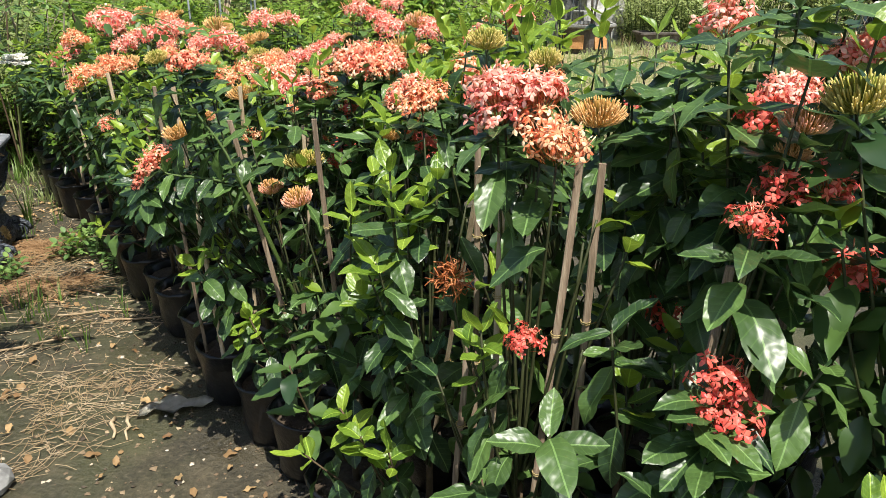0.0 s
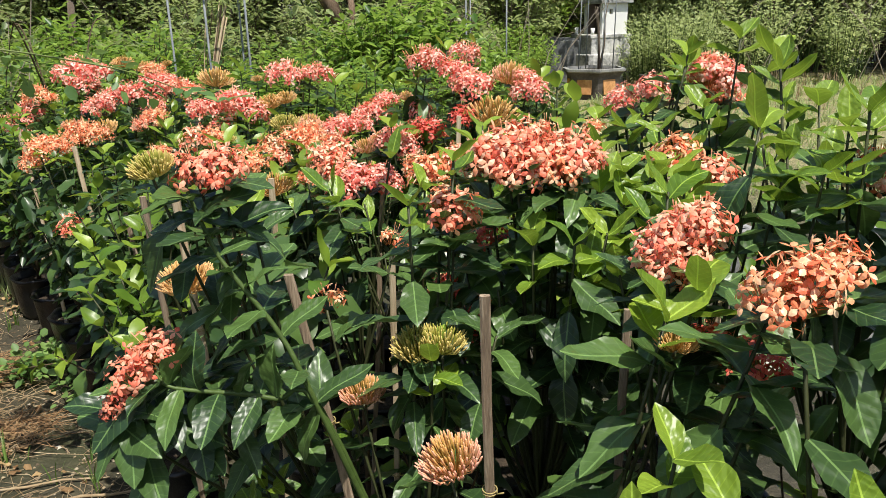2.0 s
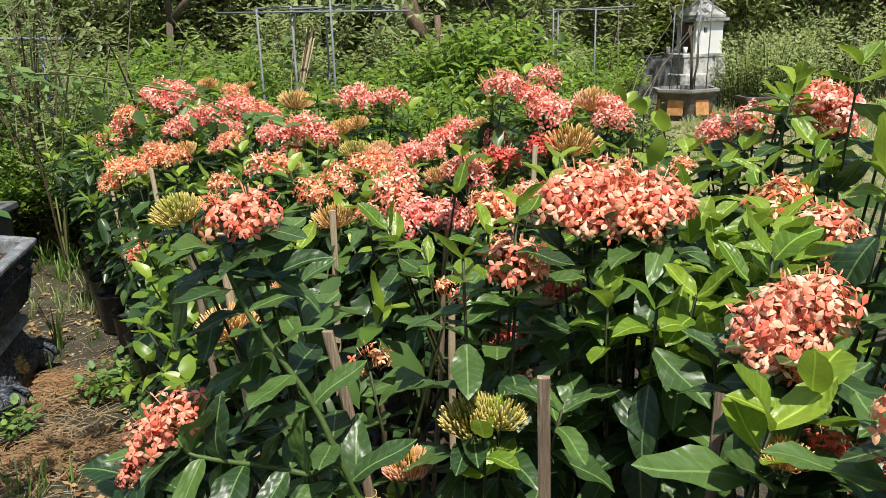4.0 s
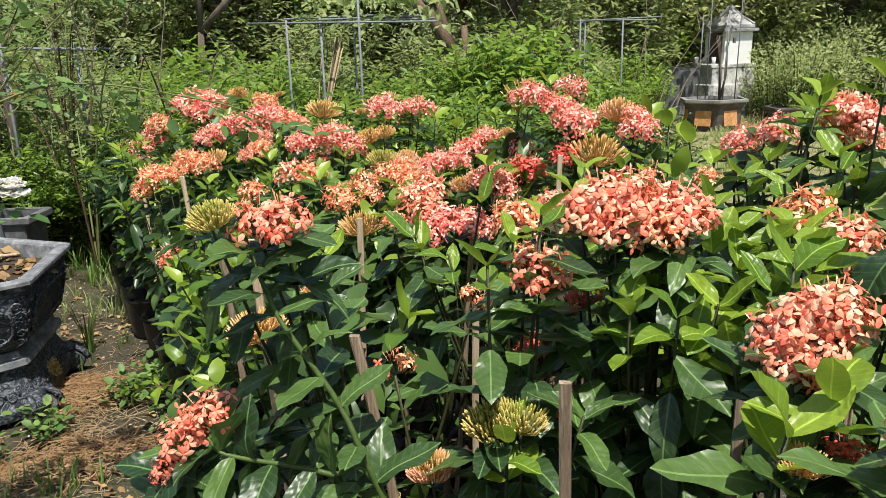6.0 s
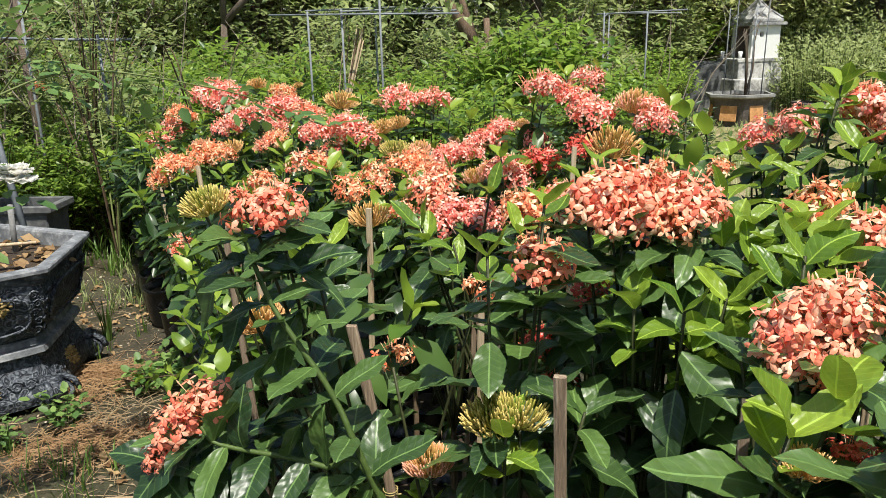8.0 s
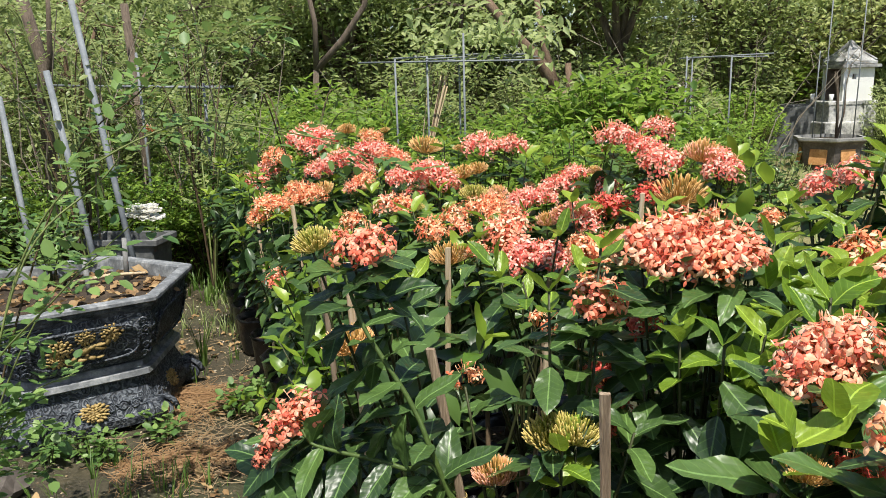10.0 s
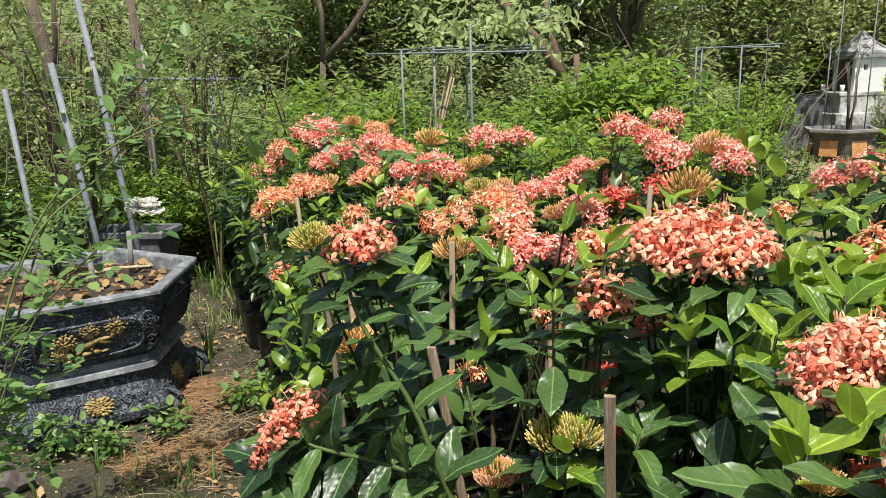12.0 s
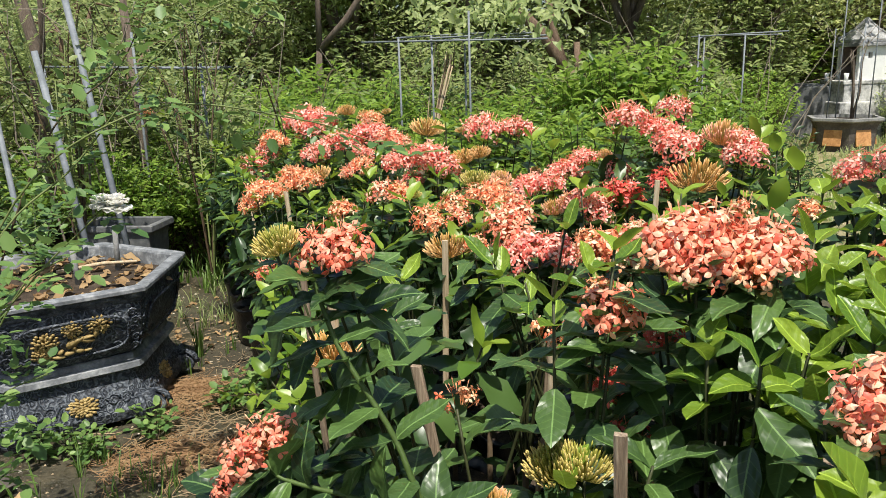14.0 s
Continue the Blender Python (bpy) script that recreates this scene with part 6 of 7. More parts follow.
bare_trunk([(((-1.50, 12.45, 0.30), (-1.56, 12.45, 0.95), (-1.70, 12.44, 1.34)), 0.14, 0.12), (((-1.70, 12.44, 1.32), (-1.98, 12.40, 1.80), (-2.44, 12.30, 2.30), (-2.9, 12.2, 2.9)), 0.095, 0.06),
            (((-1.70, 12.44, 1.32), (-1.92, 12.55, 1.95), (-2.05, 12.6, 2.7)), 0.065, 0.04), (((-1.52, 12.45, 1.0), (-1.58, 12.5, 1.75)), 0.05, 0.045)], BARK_WARM, "leaning brown forked trunk above the shrubs")
bare_trunk([(((-5.15, 11.5, 0.0), (-5.05, 11.5, 1.2), (-5.0, 11.5, 1.77)), 0.055, 0.042), (((-5.0, 11.5, 1.75), (-4.62, 11.6, 2.15), (-4.31, 11.7, 2.60), (-4.2, 11.7, 3.1)), 0.05, 0.035),
            (((-5.0, 11.5, 1.75), (-4.98, 11.5, 2.4), (-5.1, 11.5, 3.0)), 0.045, 0.03)], BARK, "grey forked branch before dark trees")
bare_trunk([(((-5.10, 6.5, -0.02), (-5.09, 6.5, 0.7), (-5.06, 6.5, 1.48), (-5.02, 6.5, 1.75), (-5.16, 6.5, 2.4)), 0.060, 0.045), (((-5.06, 6.5, 1.45), (-4.86, 6.4, 1.75), (-4.70, 6.3, 2.3)), 0.03, 0.015)], BARK, "brown ringed trunk in the thicket")
bare_trunk([(((-4.9, 7.4, 0.0), (-4.85, 7.4, 1.0), (-4.9, 7.4, 2.3)), 0.045, 0.035)], BARK, "grey slender trunk in the thicket")


def twiggery(name, x0, x1, y0, y1, n, top, seed, label):
    """Thin grey shoots and twigs standing among the leaves."""
    rng = random.Random(seed)
    bm = bmesh.new()
    for k in range(n):
        p = Vector((rng.uniform(x0, x1), rng.uniform(y0, y1), 0))
        p.z = ground_z(p.x, p.y)
        h = top * rng.uniform(0.6, 1.1)
        d = Vector((rng.uniform(-.5, .5), rng.uniform(-.3, .3), 1)).normalized()
        q = p + d * h * 0.5 + Vector((rng.uniform(-.15, .15), 0, 0))
        e = q + (d + Vector((rng.uniform(-.4, .4), rng.uniform(-.4, .4), 0))) * h * 0.5
        tube(bm, [p, p.lerp(q, 0.5), q, q.lerp(e, 0.5), e], [0.010, 0.009, 0.007, 0.005, 0.003], 4, False)
        for j in range(3):
            a = q.lerp(e, rng.random())
            tube(bm, [a, a + Vector((rng.uniform(-.4, .4), rng.uniform(-.3, .3), rng.uniform(-.1, .4)))], [0.004, 0.002], 3, False)
    tagged(new(name, mesh_of(name, bm, TWIG_GREY)), label, "twigs", kind="stuff")


twiggery("thicket_twigs", -6.5, -3.6, 5.9, 8.5, 48, 2.2, 3, "tangle of thin grey twigs in the thicket")
twiggery("field_twigs", -1.0, 1.0, 11.0, 13.5, 22, 2.2, 4, "thin grey twigs under the pipe frame")
twiggery("back_twigs", 5.2, 9.0, 15.5, 17.0, 12, 2.2, 5, "thin bare saplings behind the weeds")


# ---- rose bush beside the lane ----
ROSE_LEAFLET = [(0, 0, 0), (-0.30, 0.25, 0.06), (-0.27, 0.70, 0.03), (0, 1.0, -0.08), (0.27, 0.70, 0.03), (0.30, 0.25, 0.06)]


def compound_leaf(mats, p, d, up, size, rng, pairs=2):
    d, up = Vector(d).normalized(), Vector(up)
    side = d.cross(up).normalized()
    for k in range(pairs):
        for s in (-1, 1):
            o = d * 0.55 + side * s
            L = size * rng.uniform(0.8, 1.05)
            mats.append(basis(o, up + Vector((rng.uniform(-.3, .3), rng.uniform(-.3, .3), 0)), p + d * size * (0.5 + 0.75 * k), (L, L, L)))
    L = size * 1.15
    mats.append(basis(d, up, p + d * size * (0.45 + 0.75 * pairs), (L, L, L)))


def leaves_on(pts, mats, rng, every=0.06, size=0.045):
    fr = frames_along(pts)
    for (p, d, u, v), (q, *_) in zip(fr, fr[1:]):
        n = max(1, int((q - p).length / every))
        for i in range(n):
            c = p.lerp(q, (i + rng.random()) / n)
            a = rng.uniform(0, 6.28)
            o = u * math.cos(a) + v * math.sin(a) + d * 0.5 + Vector((0, 0, 0.1))
            compound_leaf(mats, c, o, Vector((rng.uniform(-.4, .4), rng.uniform(-.4, .4), 1)), size * rng.uniform(0.75, 1.15), rng)


def rose_bush():
    rng = random.Random(31)
    o = Vector((-2.30, 2.95, ground_z(-2.3, 2.95)))
    bush = thing("rose_bush", o, "straggling rose bush with arching green canes and white roses", "rose bush")
    lines = [
        ((-2.30, 2.95, 0), (-2.10, 2.95, 0.7), (-1.75, 2.95, 1.05), (-1.47, 2.96, 1.27)),
        ((-2.30, 2.98, 0), (-2.15, 3.05, 0.6), (-1.95, 3.12, 0.98), (-1.80, 3.15, 1.08)),
        ((-2.30, 2.98, 0), (-2.12, 3.20, 1.05), (-1.75, 3.40, 1.42), (-1.40, 3.70, 1.38), (-1.15, 3.95, 1.24)),
        ((-2.32, 2.95, 0), (-2.10, 3.15, 1.00), (-1.90, 3.35, 1.30), (-1.62, 3.45, 1.62), (-1.45, 3.60, 1.75)),
        ((-2.35, 3.00, 0), (-2.20, 3.20, 0.8), (-2.05, 3.40, 1.35), (-1.85, 3.50, 1.55), (-1.75, 3.55, 1.75)),
    ]
    low = [
        ((-2.34, 3.02, 0), (-2.28, 3.08, 0.35), (-2.16, 3.16, 0.62), (-2.02, 3.24, 0.70)),
        ((-2.36, 2.98, 0), (-2.30, 3.02, 0.35), (-2.20, 3.08, 0.55), (-2.06, 3.14, 0.60)),
        ((-2.38, 2.95, 0), (-2.32, 3.00, 0.25), (-2.20, 3.06, 0.42), (-2.02, 3.12, 0.46)),
        ((-2.40, 3.00, 0), (-2.34, 3.08, 0.5), (-2.26, 3.15, 0.75), (-2.12, 3.18, 0.84)),
        ((-2.40, 2.98, 0), (-2.38, 3.04, 0.55), (-2.34, 3.10, 0.92), (-2.22, 3.20, 1.12)),
        ((-2.42, 3.00, 0), (-2.36, 3.10, 0.62), (-2.20, 3.22, 1.00), (-2.04, 3.34, 1.12)),
    ]
    for n, line in enumerate(lines + low):
        pts = [Vector(p) - Vector((o.x, o.y, 0)) for p in curve3(line, 8)]
        bm = bmesh.new()
        tube(bm, pts, [0.0042 - 0.0029 * k / len(pts) for k in range(len(pts))], 5)
        cane = part("cane", bm, CANE_GREEN if n != 4 else STEM_BROWN, bush)
        mats = []
        skip = len(pts) // 3
        leaves_on(pts[skip:], mats, rng, 0.085 if n in (2, 3, 4) else 0.05, 0.044)
        tagged(place("foliage", leafy_mesh("foliage", mats, LEAF_ROSE, ROSE_LEAFLET), cane), kind="stuff")
    for x, y, z, r in ((-1.455, 2.95, 1.285, 0.023), (-1.500, 2.955, 1.288, 0.018), (-1.478, 2.94, 1.290, 0.017)):
        verts, faces = [], []
        for ring, (rr, lift, tilt, count) in enumerate(((1.15, -0.15, 0.05, 8), (1.0, 0.1, 0.35, 8), (0.8, 0.28, 0.7, 7), (0.55, 0.40, 1.3, 6), (0.3, 0.5, 2.2, 4))):
            for i in range(count):
                a = 2 * math.pi * i / count + ring * 0.5 + rng.uniform(-.2, .2)
                ca, sa = math.cos(a), math.sin(a)
                k = len(verts)
                for row in range(4):
                    q = row / 3
                    rad = rr * (0.15 + 0.85 * q) / math.sqrt(1 + tilt * tilt) * 1.1
                    up = lift + tilt * rad * 0.75 - 0.10 * q * q + rng.uniform(-.04, .04)
                    wid = rr * (0.28 + 0.52 * math.sin(math.pi * (0.12 + 0.70 * q)))
                    for u in (-1, -0.4, 0.4, 1):
                        dz = 0.16 * u * u * rr + 0.06 * math.sin(3 * u + i)
                        verts.append(Vector((x - o.x + r * (rad * ca - u * wid * sa), y - o.y + r * (rad * sa + u * wid * ca), z - o.z + r * 1.7 * (up + dz))))
                for row in range(3):
                    for u in range(3):
                        n0 = k + row * 4 + u
                        faces.append((n0, n0 + 1, n0 + 5, n0 + 4))
        place("rose_bloom", raw_mesh("rose_bloom", verts, faces, PETAL_WHITE), bush, None, "open white rose")


def thicket_rose(x, y, seed, canes, height):
    rng = random.Random(seed)
    bush = thing("rose_bush", (x, y, ground_z(x, y)), "tall wild rose with sparse leaves among poles", "rose bush", "roses in the thicket")
    for n in range(canes):
        a = rng.uniform(0, 6.28)
        r, h = rng.uniform(0.3, 0.9), height * rng.uniform(0.6, 1.1)
        ca, sa = math.cos(a), math.sin(a)
        pts = curve3([(0, 0, 0), (0.2 * r * ca, 0.2 * r * sa, h * 0.55), (0.6 * r * ca, 0.6 * r * sa, h), (r * ca, r * sa, h * rng.uniform(0.75, 1.05))], 7)
        bm = bmesh.new()
        tube(bm, pts, [0.009 - 0.006 * k / len(pts) for k in range(len(pts))], 5)
        cane = part("cane", bm, CANE_GREEN if n % 2 else STEM_BROWN, bush)
        mats = []
        leaves_on(pts[5:], mats, rng, 0.085, 0.050)
        tagged(place("foliage", leafy_mesh("foliage", mats, LEAF_THORN, ROSE_LEAFLET), cane), kind="stuff")


rose_bush()
for n, (x, y, k, h) in enumerate(((-4.15, 5.75, 8, 1.9), (-4.7, 6.3, 10, 2.2), (-3.6, 6.4, 6, 1.7), (-4.1, 7.0, 11, 2.0), (-3.05, 6.9, 9, 1.5), (-5.2, 5.6, 10, 2.0))):
    thicket_rose(x, y, 90 + n, k, h)


# ---- what lies and grows in the lane ----
def strands(name, spots, n, length, r, material, seed, label, flat=0.02, lift=0.0):
    """A tangle of thin dry strands, scattered round the spots of (x, y, radius)."""
    rng = random.Random(seed)
    bm = bmesh.new()
    x0, y0 = spots[0][0], spots[0][1]
    z0 = ground_z(x0, y0)
    for i in range(n):
        x, y, rad = rng.choice(spots)
        a, q = rng.uniform(0, 6.28), rad * math.sqrt(rng.random())
        px, py = x + q * math.cos(a), y + q * math.sin(a)
        b, L = rng.uniform(0, 6.28), length * rng.uniform(0.4, 1.3)
        dome = lift * max(0.0, 1 - (q / rad) ** 2)
        z = ground_z(px, py) + 0.004 + dome + rng.uniform(0, flat)
        bend = rng.uniform(-.9, .9)
        p0 = Vector((px - x0, py - y0, z - z0))
        p1 = p0 + Vector((math.cos(b), math.sin(b), rng.uniform(-0.05, 0.15))) * L * 0.5
        p2 = p1 + Vector((math.cos(b + bend), math.sin(b + bend), rng.uniform(-0.2, 0.05))) * L * 0.5
        for p in (p1, p2):
            p.z = max(p.z, ground_z(p.x + x0, p.y + y0) - z0 + 0.003)
        tube(bm, [p0, p1, p2], [r, r * 0.9, r * 0.6], 3, False)
    ob = new(name, mesh_of(name, bm, material))
    ob.location = (x0, y0, z0)
    return tagged(ob, label, "straw", kind="stuff")


strands("needle_mat", [(-2.60, 4.60, 0.20)], 520, 0.15, 0.0019, STRAW_RED, 1, "mat of reddish-brown dry needles on the lane", 0.02, 0.03)
strands("needle_mat", [(-2.36, 4.00, 0.22), (-2.15, 4.05, 0.17)], 420, 0.15, 0.0019, STRAW_RED, 2, "thin mat of brown dry needles on the earth", 0.015, 0.02)
strands("dry_straw", [(-1.42, 2.92, 0.16), (-1.36, 2.70, 0.20), (-1.50, 2.52, 0.18), (-1.30, 3.06, 0.14), (-1.62, 2.95, 0.16), (-1.80, 3.40, 0.3)], 420, 0.12, 0.0015, STRAW, 3, "scattered pale dry straw on the lane", 0.012)
strands("dry_straw", [(-2.1, 4.35, 0.35), (-2.35, 4.85, 0.35), (-1.65, 3.75, 0.30), (-2.9, 5.5, 0.4), (-2.0, 3.6, 0.4)], 330, 0.15, 0.0017, STRAW, 4, "scattered dry stalks on dark earth", 0.01)
strands("dry_straw", [(-2.2, 4.10, 0.25), (-2.45, 4.45, 0.25)], 120, 0.26, 0.0022, STRAW, 5, "long pale dry stalks across the lane", 0.012)


def twig(a, b, r, seed):
    rng = random.Random(seed)
    a, b = Vector((*a, ground_z(*a) + r)), Vector((*b, ground_z(*b) + r))
    bm = bmesh.new()
    pts = [a.lerp(b, t) + Vector((rng.uniform(-.012, .012), rng.uniform(-.012, .012), rng.uniform(0, .008))) - a for t in (0, 0.25, 0.5, 0.75, 1)]
    tube(bm, pts, [r, r * 1.05, r * 0.9, r * 0.8, r * 0.55], 6)
    ob = new("twig", mesh_of("twig", bm, STRAW))
    ob.location = a
    tagged(ob, "dry broken twig lying on the lane", "twig", "twigs on the lane")


for n, (a, b, r) in enumerate((((-1.27, 2.74), (-1.20, 2.60), 0.007), ((-1.21, 2.75), (-1.16, 2.61), 0.006), ((-1.72, 3.62), (-1.42, 3.70), 0.006), ((-2.02, 3.30), (-1.72, 3.46), 0.006), ((-1.95, 3.70), (-1.60, 3.78), 0.005), ((-2.30, 4.90), (-1.95, 5.05), 0.007))):
    twig(a, b, r, n)


def bark_scrap():
    rng = random.Random(5)
    bm = bmesh.new()
    rows_ = []
    for i in range(9):
        t = i / 8
        w = 0.052 * math.sin(math.pi * (0.15 + 0.8 * t)) * (1 + 0.3 * math.sin(i * 2.1))
        c = Vector((-0.13 + 0.26 * t, 0.02 * math.sin(t * 5), 0))
        rows_.append([bm.verts.new(c + Vector((0.01 * k, k * w, 0.006 + 0.014 * abs(k) + 0.008 * math.sin(i * 1.7 + 2 * k)))) for k in (-1, -0.5, 0, 0.5, 1)])
    for a, b in zip(rows_, rows_[1:]):
        for k in range(4):
            bm.faces.new((a[k], b[k], b[k + 1], a[k + 1]))
    bmesh.ops.solidify(bm, geom=bm.faces[:], thickness=0.004)
    ob = new("bark_scrap", mesh_of("bark_scrap", bm, SHELL))
    ob.matrix_world = pose(-1.06, 2.81, ground_z(-1.06, 2.81) + 0.004, 0, 0, 22)
    tagged(ob, "curled bleached scrap of bark lying on dark earth", "bark")


bark_scrap()

DRY_LEAVES = [leaf_mesh("fallen_leaf", LEAF_DRY, 0.26 + 0.03 * (i % 2), (-0.2, 0.3, 0.1)[i % 3], (0.3, -0.2, 0.5)[i % 3], 0.4, 9 * i + 2) for i in range(4)]


def fallen_leaves():
    rng = random.Random(17)
    for n in range(230):
        s, off = rng.uniform(-0.3, 4.8), -rng.random() ** 1.6 * 1.25
        p = bed(s, off - 0.02)
        if n < 12:
            p = bed(1.95 + rng.uniform(-.5, .5), -0.5 + rng.uniform(-.3, .3))
        L = rng.uniform(0.022, 0.065)
        ob = new("fallen_leaf", rng.choice(DRY_LEAVES))
        ob.matrix_world = basis((math.cos(n * 2.4), math.sin(n * 2.4), rng.uniform(-.1, .2)), (rng.uniform(-.35, .35), rng.uniform(-.35, .35), 1), (p.x, p.y, ground_z(p.x, p.y) + 0.006 + 0.1 * L), (L, L, L))
        tagged(ob, "dry tan fallen leaf on the earth lane", "leaf", "fallen leaves on the lane")


fallen_leaves()


def grit():
    """Leaf crumbs and small stones over the lane."""
    rng = random.Random(23)
    verts, faces = [], []
    for n in range(4600):
        p = bed(rng.uniform(-0.8, 6.0), 0.1 - rng.random() ** 1.3 * 1.7)
        r = rng.uniform(0.002, 0.009) * (1.6 if rng.random() < 0.1 else 1)
        z = ground_z(p.x, p.y) + r * 0.3
        k = len(verts)
        a = rng.uniform(0, 6.28)
        for i in range(4):
            verts.append((p.x + r * rng.uniform(0.7, 1.5) * math.cos(a + i * 1.57), p.y + r * rng.uniform(0.7, 1.5) * math.sin(a + i * 1.57), z + r * rng.uniform(-0.3, 0.3)))
        verts.append((p.x, p.y, z + r * rng.uniform(0.3, 0.9)))
        verts.append((p.x, p.y, z - r))
        for i in range(4):
            faces += [(k + i, k + (i + 1) % 4, k + 4), (k + (i + 1) % 4, k + i, k + 5)]
    m, t, b = shader("crumbs")
    rnd = t.nodes.new("ShaderNodeNewGeometry").outputs["Random Per Island"]
    col = ramp(t, rnd, [(0.0, (0.05, 0.038, 0.025)), (0.55, (0.17, 0.12, 0.07)), (0.85, (0.36, 0.28, 0.17)), (1.0, (0.55, 0.50, 0.42))])
    t.links.new(col, b.inputs["Base Color"])
    b.inputs["Roughness"].default_value = 0.85
    tagged(new("leaf_crumbs", raw_mesh("leaf_crumbs", verts, faces, m, smooth=False)), "leaf crumbs and small stones on the lane", "litter", kind="stuff")


grit()


def blades(name, spots, per, height, width, material, seed, label, lean=0.5):
    """Tufts of tapering grass blades at the spots of (x, y)."""
    rng = random.Random(seed)
    verts, faces = [], []
    x0, y0 = spots[0]
    z0 = ground_z(x0, y0)
    for x, y in spots:
        for i in range(per):
            a, q = rng.uniform(0, 6.28), rng.uniform(0, 0.025)
            px, py = x + q * math.cos(a), y + q * math.sin(a)
            h = height * rng.uniform(0.4, 1.15)
            l = rng.uniform(0.1, lean) * h
            d, s = Vector((math.cos(a), math.sin(a), 0)), Vector((-math.sin(a), math.cos(a), 0))
            k = len(verts)
            base = Vector((px - x0, py - y0, ground_z(px, py) - z0 - 0.005))
            for t in (0, 0.4, 0.75):
                c = base + d * l * t * t + Vector((0, 0, h * t))
                w = width * (1 - 0.6 * t)
                verts += [c - s * w, c + s * w]
            verts.append(base + d * l + Vector((0, 0, h * 0.96)))
            faces += [(k, k + 1, k + 3, k + 2), (k + 2, k + 3, k + 5, k + 4), (k + 4, k + 5, k + 6)]
    ob = new(name, raw_mesh(name, verts, faces, material))
    ob.location = (x0, y0, z0)
    return tagged(ob, label, "grass", kind="stuff")


blades("grass_tuft", [(-2.86, 5.10)], 16, 0.34, 0.005, GRASS, 1, "tall green grass tuft in the lane", 0.5)
blades("grass_tuft", [(-2.88, 4.98)], 10, 0.16, 0.004, GRASS, 2, "small green grass tuft in the lane")
rg = random.Random(41)
blades("lane_grass", [(-2.31 + rg.uniform(-.35, .35), 3.78 + rg.uniform(-.25, .2)) for k in range(26)] + [(-1.75 + rg.uniform(-.3, .3), 3.5 + rg.uniform(-.5, .5)) for k in range(14)] + [(-2.5 + rg.uniform(-.4, .4), 5.1 + rg.uniform(-.4, .4)) for k in range(14)], 4, 0.15, 0.003, GRASS, 3, "thin sparse grass blades on the lane", 0.7)
blades("field_grass", [(rg.uniform(0.6, 9.5), rg.uniform(6.8, 17.5)) for k in range(3600)], 6, 0.17, 0.006, LEAF_WEED, 4, "short dry field grass in the sun", 0.9)
blades("field_grass", [(rg.uniform(-5.5, -2.2) , rg.uniform(6.2, 8.2)) for k in range(500)], 6, 0.20, 0.006, GRASS, 5, "grass at the end of the lane", 0.8)
blades("field_grass", [(rg.uniform(-3.55, -2.85), rg.uniform(5.5, 6.6)) for k in range(90)], 5, 0.13, 0.004, LEAF_WEED, 7, "bright grass tufts behind the carved pot", 0.8)
blades("dry_weeds", [(rg.uniform(3.2, 10.0), rg.uniform(12.5, 17.5)) for k in range(170)], 7, 0.32, 0.005, STRAW, 6, "dry standing weed stalks in the field", 0.5)


def small_weed(x, y, s, seed, label="low leafy green weed on the lane"):
    rng = random.Random(seed)
    w = thing("weed", (x, y, ground_z(x, y)), label, "weed", "weeds on the lane")
    mats, stems = grow(9, 0.055 * s, 9, rng, 0.20 * s, 0.16 * s, rise=0.3)
    place("foliage", leafy_mesh("foliage", mats, LEAF_ROSE, ROSE_LEAFLET), w)
    tagged(place("branching", stems_mesh("branching", stems, 0.003, STEM_GREEN), w), kind="stuff")


for n, (x, y, s) in enumerate(((-2.32, 4.60, 0.95), (-2.22, 4.75, 0.9), (-2.72, 3.98, 0.75), (-2.58, 3.96, 0.7), (-2.50, 4.22, 0.8), (-2.85, 3.90, 0.8), (-2.05, 4.52, 0.9), (-1.98, 4.30, 0.8))):
    small_weed(x, y, s, 60 + n)

# lumps at the lane's edge: a grey stone, and two brown stand-ins for a dark container
for n, (x, y, s) in enumerate(((-1.50, 2.36, 0.07), (-2.85, 3.62, 0.10), (-2.98, 3.56, 0.07))):
    bm = bmesh.new()
    bmesh.ops.create_icosphere(bm, subdivisions=2, radius=1.0)
    for v in bm.verts:
        v.co = Vector((v.co.x * 1.3, v.co.y, v.co.z * 0.7)) * (1 + 0.25 * noise.noise(v.co * 1.7 + Vector((n * 5, 0, 0)))) * s
    ob = new("stone", mesh_of("stone", bm, CONCRETE_GREY if n == 0 else POT_BROWN, smooth=False))
    ob.location = (x, y, ground_z(x, y) + 0.45 * s)
    tagged(ob, "rough stony lump on the lane's edge", "stone", "stones by the lane")


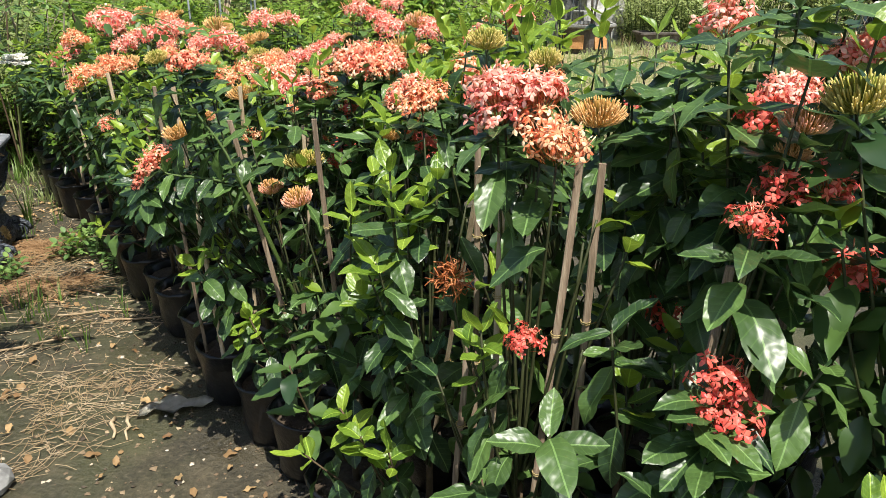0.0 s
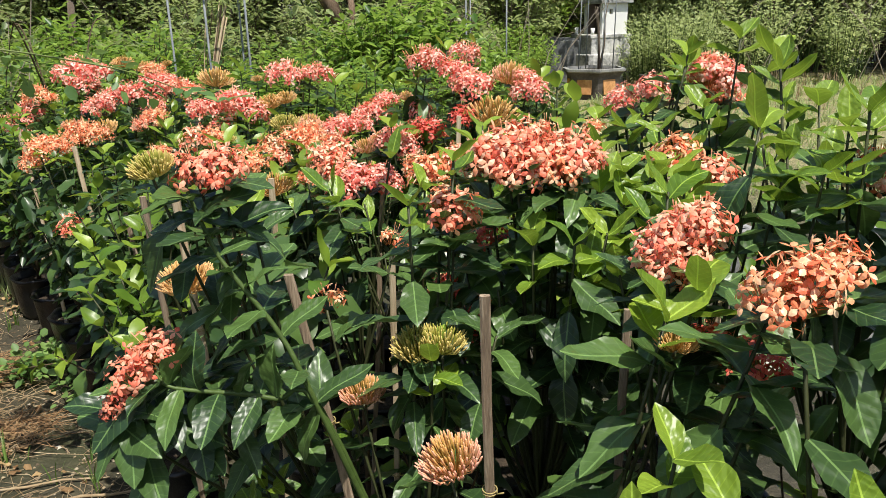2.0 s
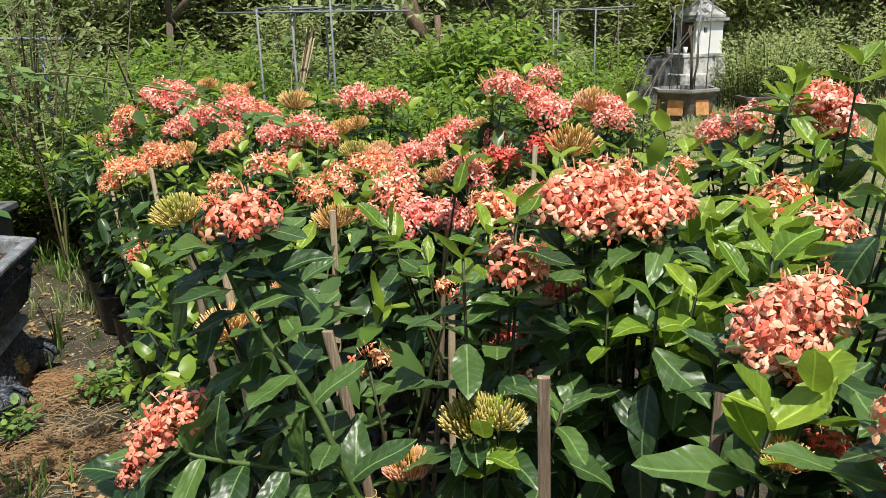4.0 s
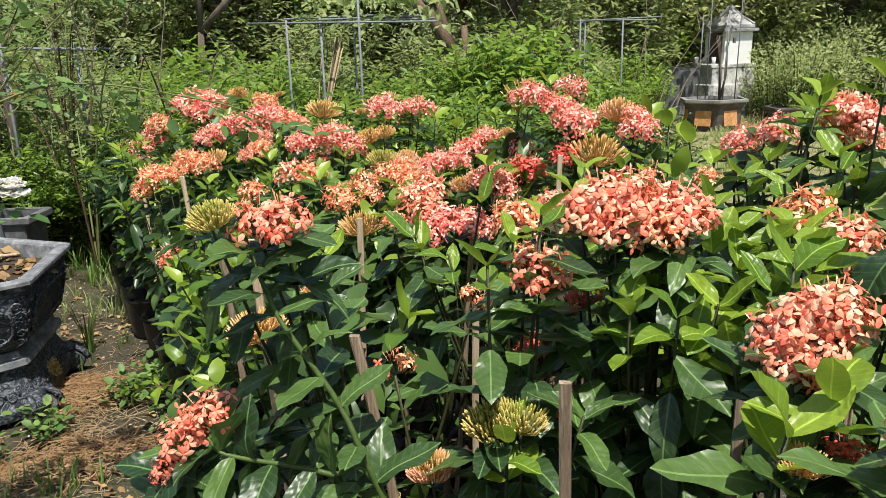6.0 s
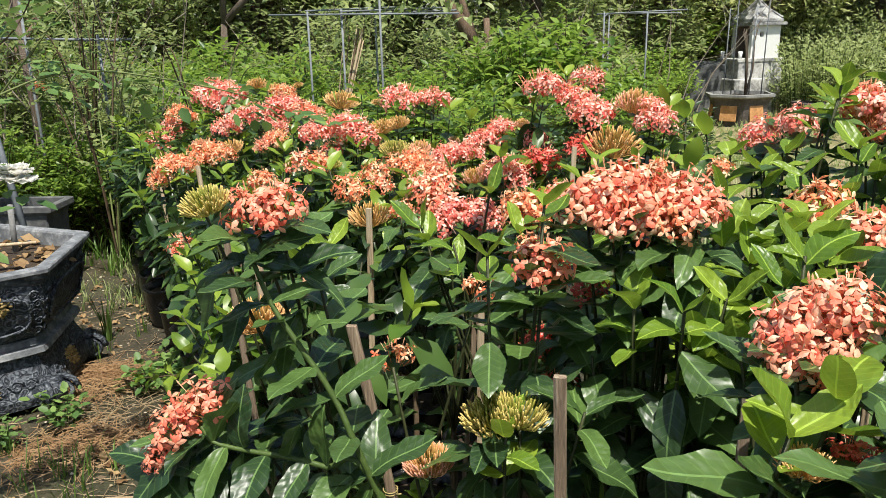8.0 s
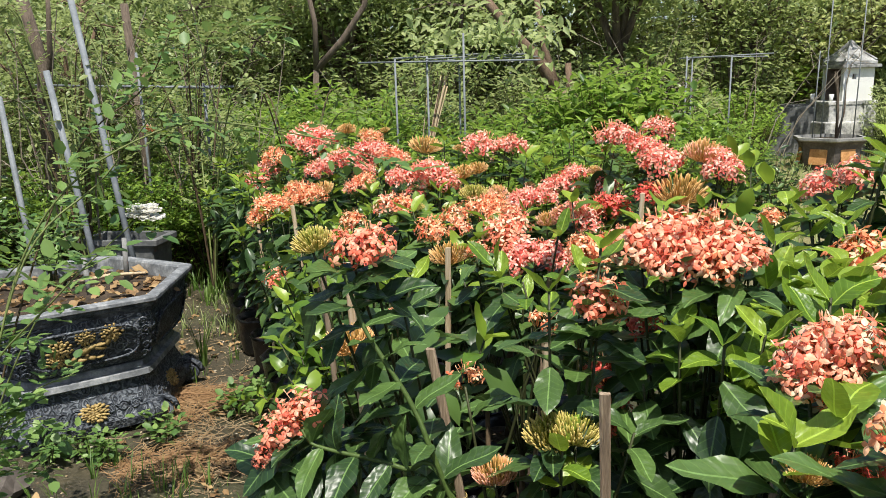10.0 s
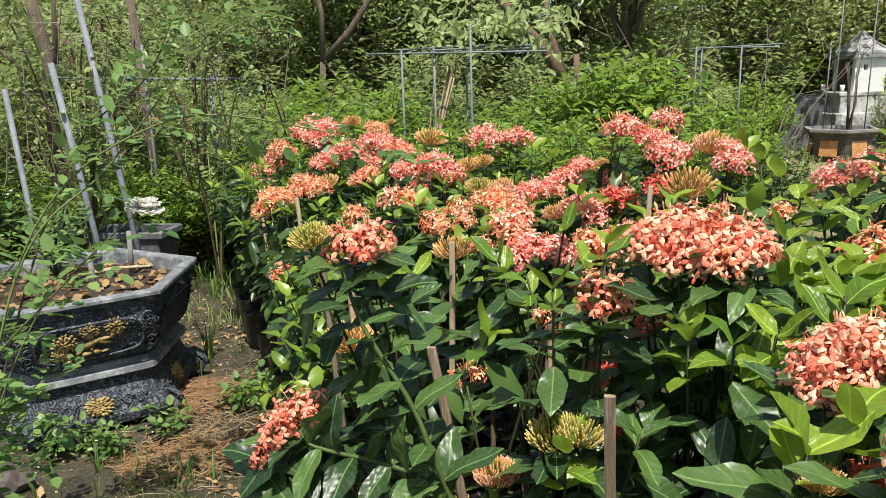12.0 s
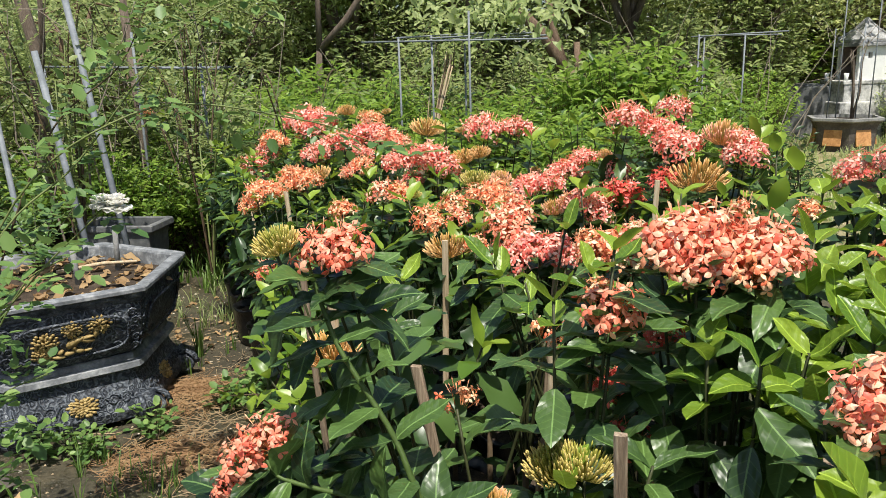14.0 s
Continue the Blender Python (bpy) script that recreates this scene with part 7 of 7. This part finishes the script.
# what stands in the carved pot
def pot_contents():
    rng = random.Random(8)
    z = POT_AT[2] + 0.60
    for x, y, h, lx in ((-3.06, 4.78, 0.24, 0.015), (-3.06, 4.50, 0.20, -0.01)):
        bm = bmesh.new()
        tube(bm, [(0, 0, -0.02), (lx, 0, h)], [0.014, 0.013], 8)
        ob = new("cut_pipe", mesh_of("cut_pipe", bm, CONCRETE_GREY))
        ob.location = (x, y, z)
        tagged(ob, "short pale pipe standing in the pot's soil", "pipe", "pipes in the carved pot")
    for n in range(130):
        a, r = rng.uniform(0, 6.28), 0.50 * math.sqrt(rng.random())
        L = rng.uniform(0.05, 0.11)
        ob = new("fallen_leaf", rng.choice(DRY_LEAVES))
        ob.matrix_world = basis((math.cos(n * 2.4), math.sin(n * 2.4), rng.uniform(-.1, .2)), (rng.uniform(-.4, .4), rng.uniform(-.4, .4), 1), (POT_AT[0] + r * math.cos(a), POT_AT[1] + r * math.sin(a), z + 0.015), (L, L, L))
        tagged(ob, "dry brown leaf on the pot's soil", "leaf", "fallen leaves in the pot")
    bm = bmesh.new()
    tube(bm, [(0, 0, 0), (0.2, 0.10, 0.03), (0.38, 0.14, 0.04)], [0.012, 0.011, 0.007], 6)
    ob = new("stick", mesh_of("stick", bm, STAKE_PALE))
    ob.location = (-3.30, 4.62, z + 0.02)
    tagged(ob, "pale dry stick lying in the pot", "stick")
    bushy = thing("potted_rose", (-3.38, 4.60, z - 0.01), "leafy young rose growing in the carved pot", "rose bush")
    for n in range(6):
        a = rng.uniform(0, 6.28)
        pts = curve3([(0, 0, 0), (0.06 * math.cos(a), 0.06 * math.sin(a), 0.16), (0.22 * math.cos(a), 0.22 * math.sin(a), rng.uniform(0.24, 0.42))], 6)
        bm = bmesh.new()
        tube(bm, pts, [0.005 - 0.003 * k / len(pts) for k in range(len(pts))], 5)
        cane = part("cane", bm, STEM_GREEN, bushy)
        mats = []
        leaves_on(pts[4:], mats, rng, 0.035, 0.042)
        tagged(place("foliage", leafy_mesh("foliage", mats, LEAF_ROSE, ROSE_LEAFLET), cane), kind="stuff")


pot_contents()

# planters beyond the bed
plain_planter((1.75, 5.0, ground_z(1.75, 5.0)), 0.80, 0.50, 0.42, radians(25), "grey concrete planter beyond the bed")
plain_planter((0.95, 5.55, ground_z(0.95, 5.55)), 0.70, 0.45, 0.40, radians(15), "low grey concrete planter beyond the bed")
plain_planter((3.94, 15.90, ground_z(3.94, 15.90)), 0.86, 0.55, 0.33, radians(6), "black stone trough under the tall weeds", POT_BROWN)


# vine and canes on the trellis
def trellis_vine():
    rng = random.Random(77)
    vine = thing("trellis_vine", (-2.5, 9.4, ground_z(-2.5, 9.4)), "yellowing leafy vine over the pipe trellis", "vine")
    z = ground_z(-2.5, 9.4)
    for k in range(8):
        bm = bmesh.new()
        dx = rng.uniform(-.10, .12)
        line = curve3([(-0.24 + 0.025 * k, -0.3, 0), (-0.19 + dx * 0.5, -0.25, 0.8), (-0.06 + dx, -0.1, 1.62 - z + rng.uniform(-.15, .15))], 5)
        r = rng.uniform(0.006, 0.014)
        tube(bm, line, [r * (1 - 0.03 * q) for q in range(len(line))], 5)
        part("stem", bm, STAKE_PALE if k % 3 else BARK_WARM, vine)
    mats = []
    for n in range(420):
        q = rng.random()
        c = Vector((rng.uniform(-0.4, 1.2), rng.uniform(-0.35, 0.55), 1.95 - z + abs(rng.gauss(0, 0.22)) - (0.45 * rng.random() if q < 0.3 else 0)))
        L = rng.uniform(0.09, 0.17)
        mats.append(basis((rng.gauss(0, 1), rng.gauss(0, 1), rng.gauss(-0.4, 0.5)), (rng.uniform(-.6, .6), rng.uniform(-.6, .6), 1), c, (L, L, L)))
    tagged(place("foliage", leafy_mesh("foliage", mats, LEAF_WEED), vine), kind="stuff")


trellis_vine()
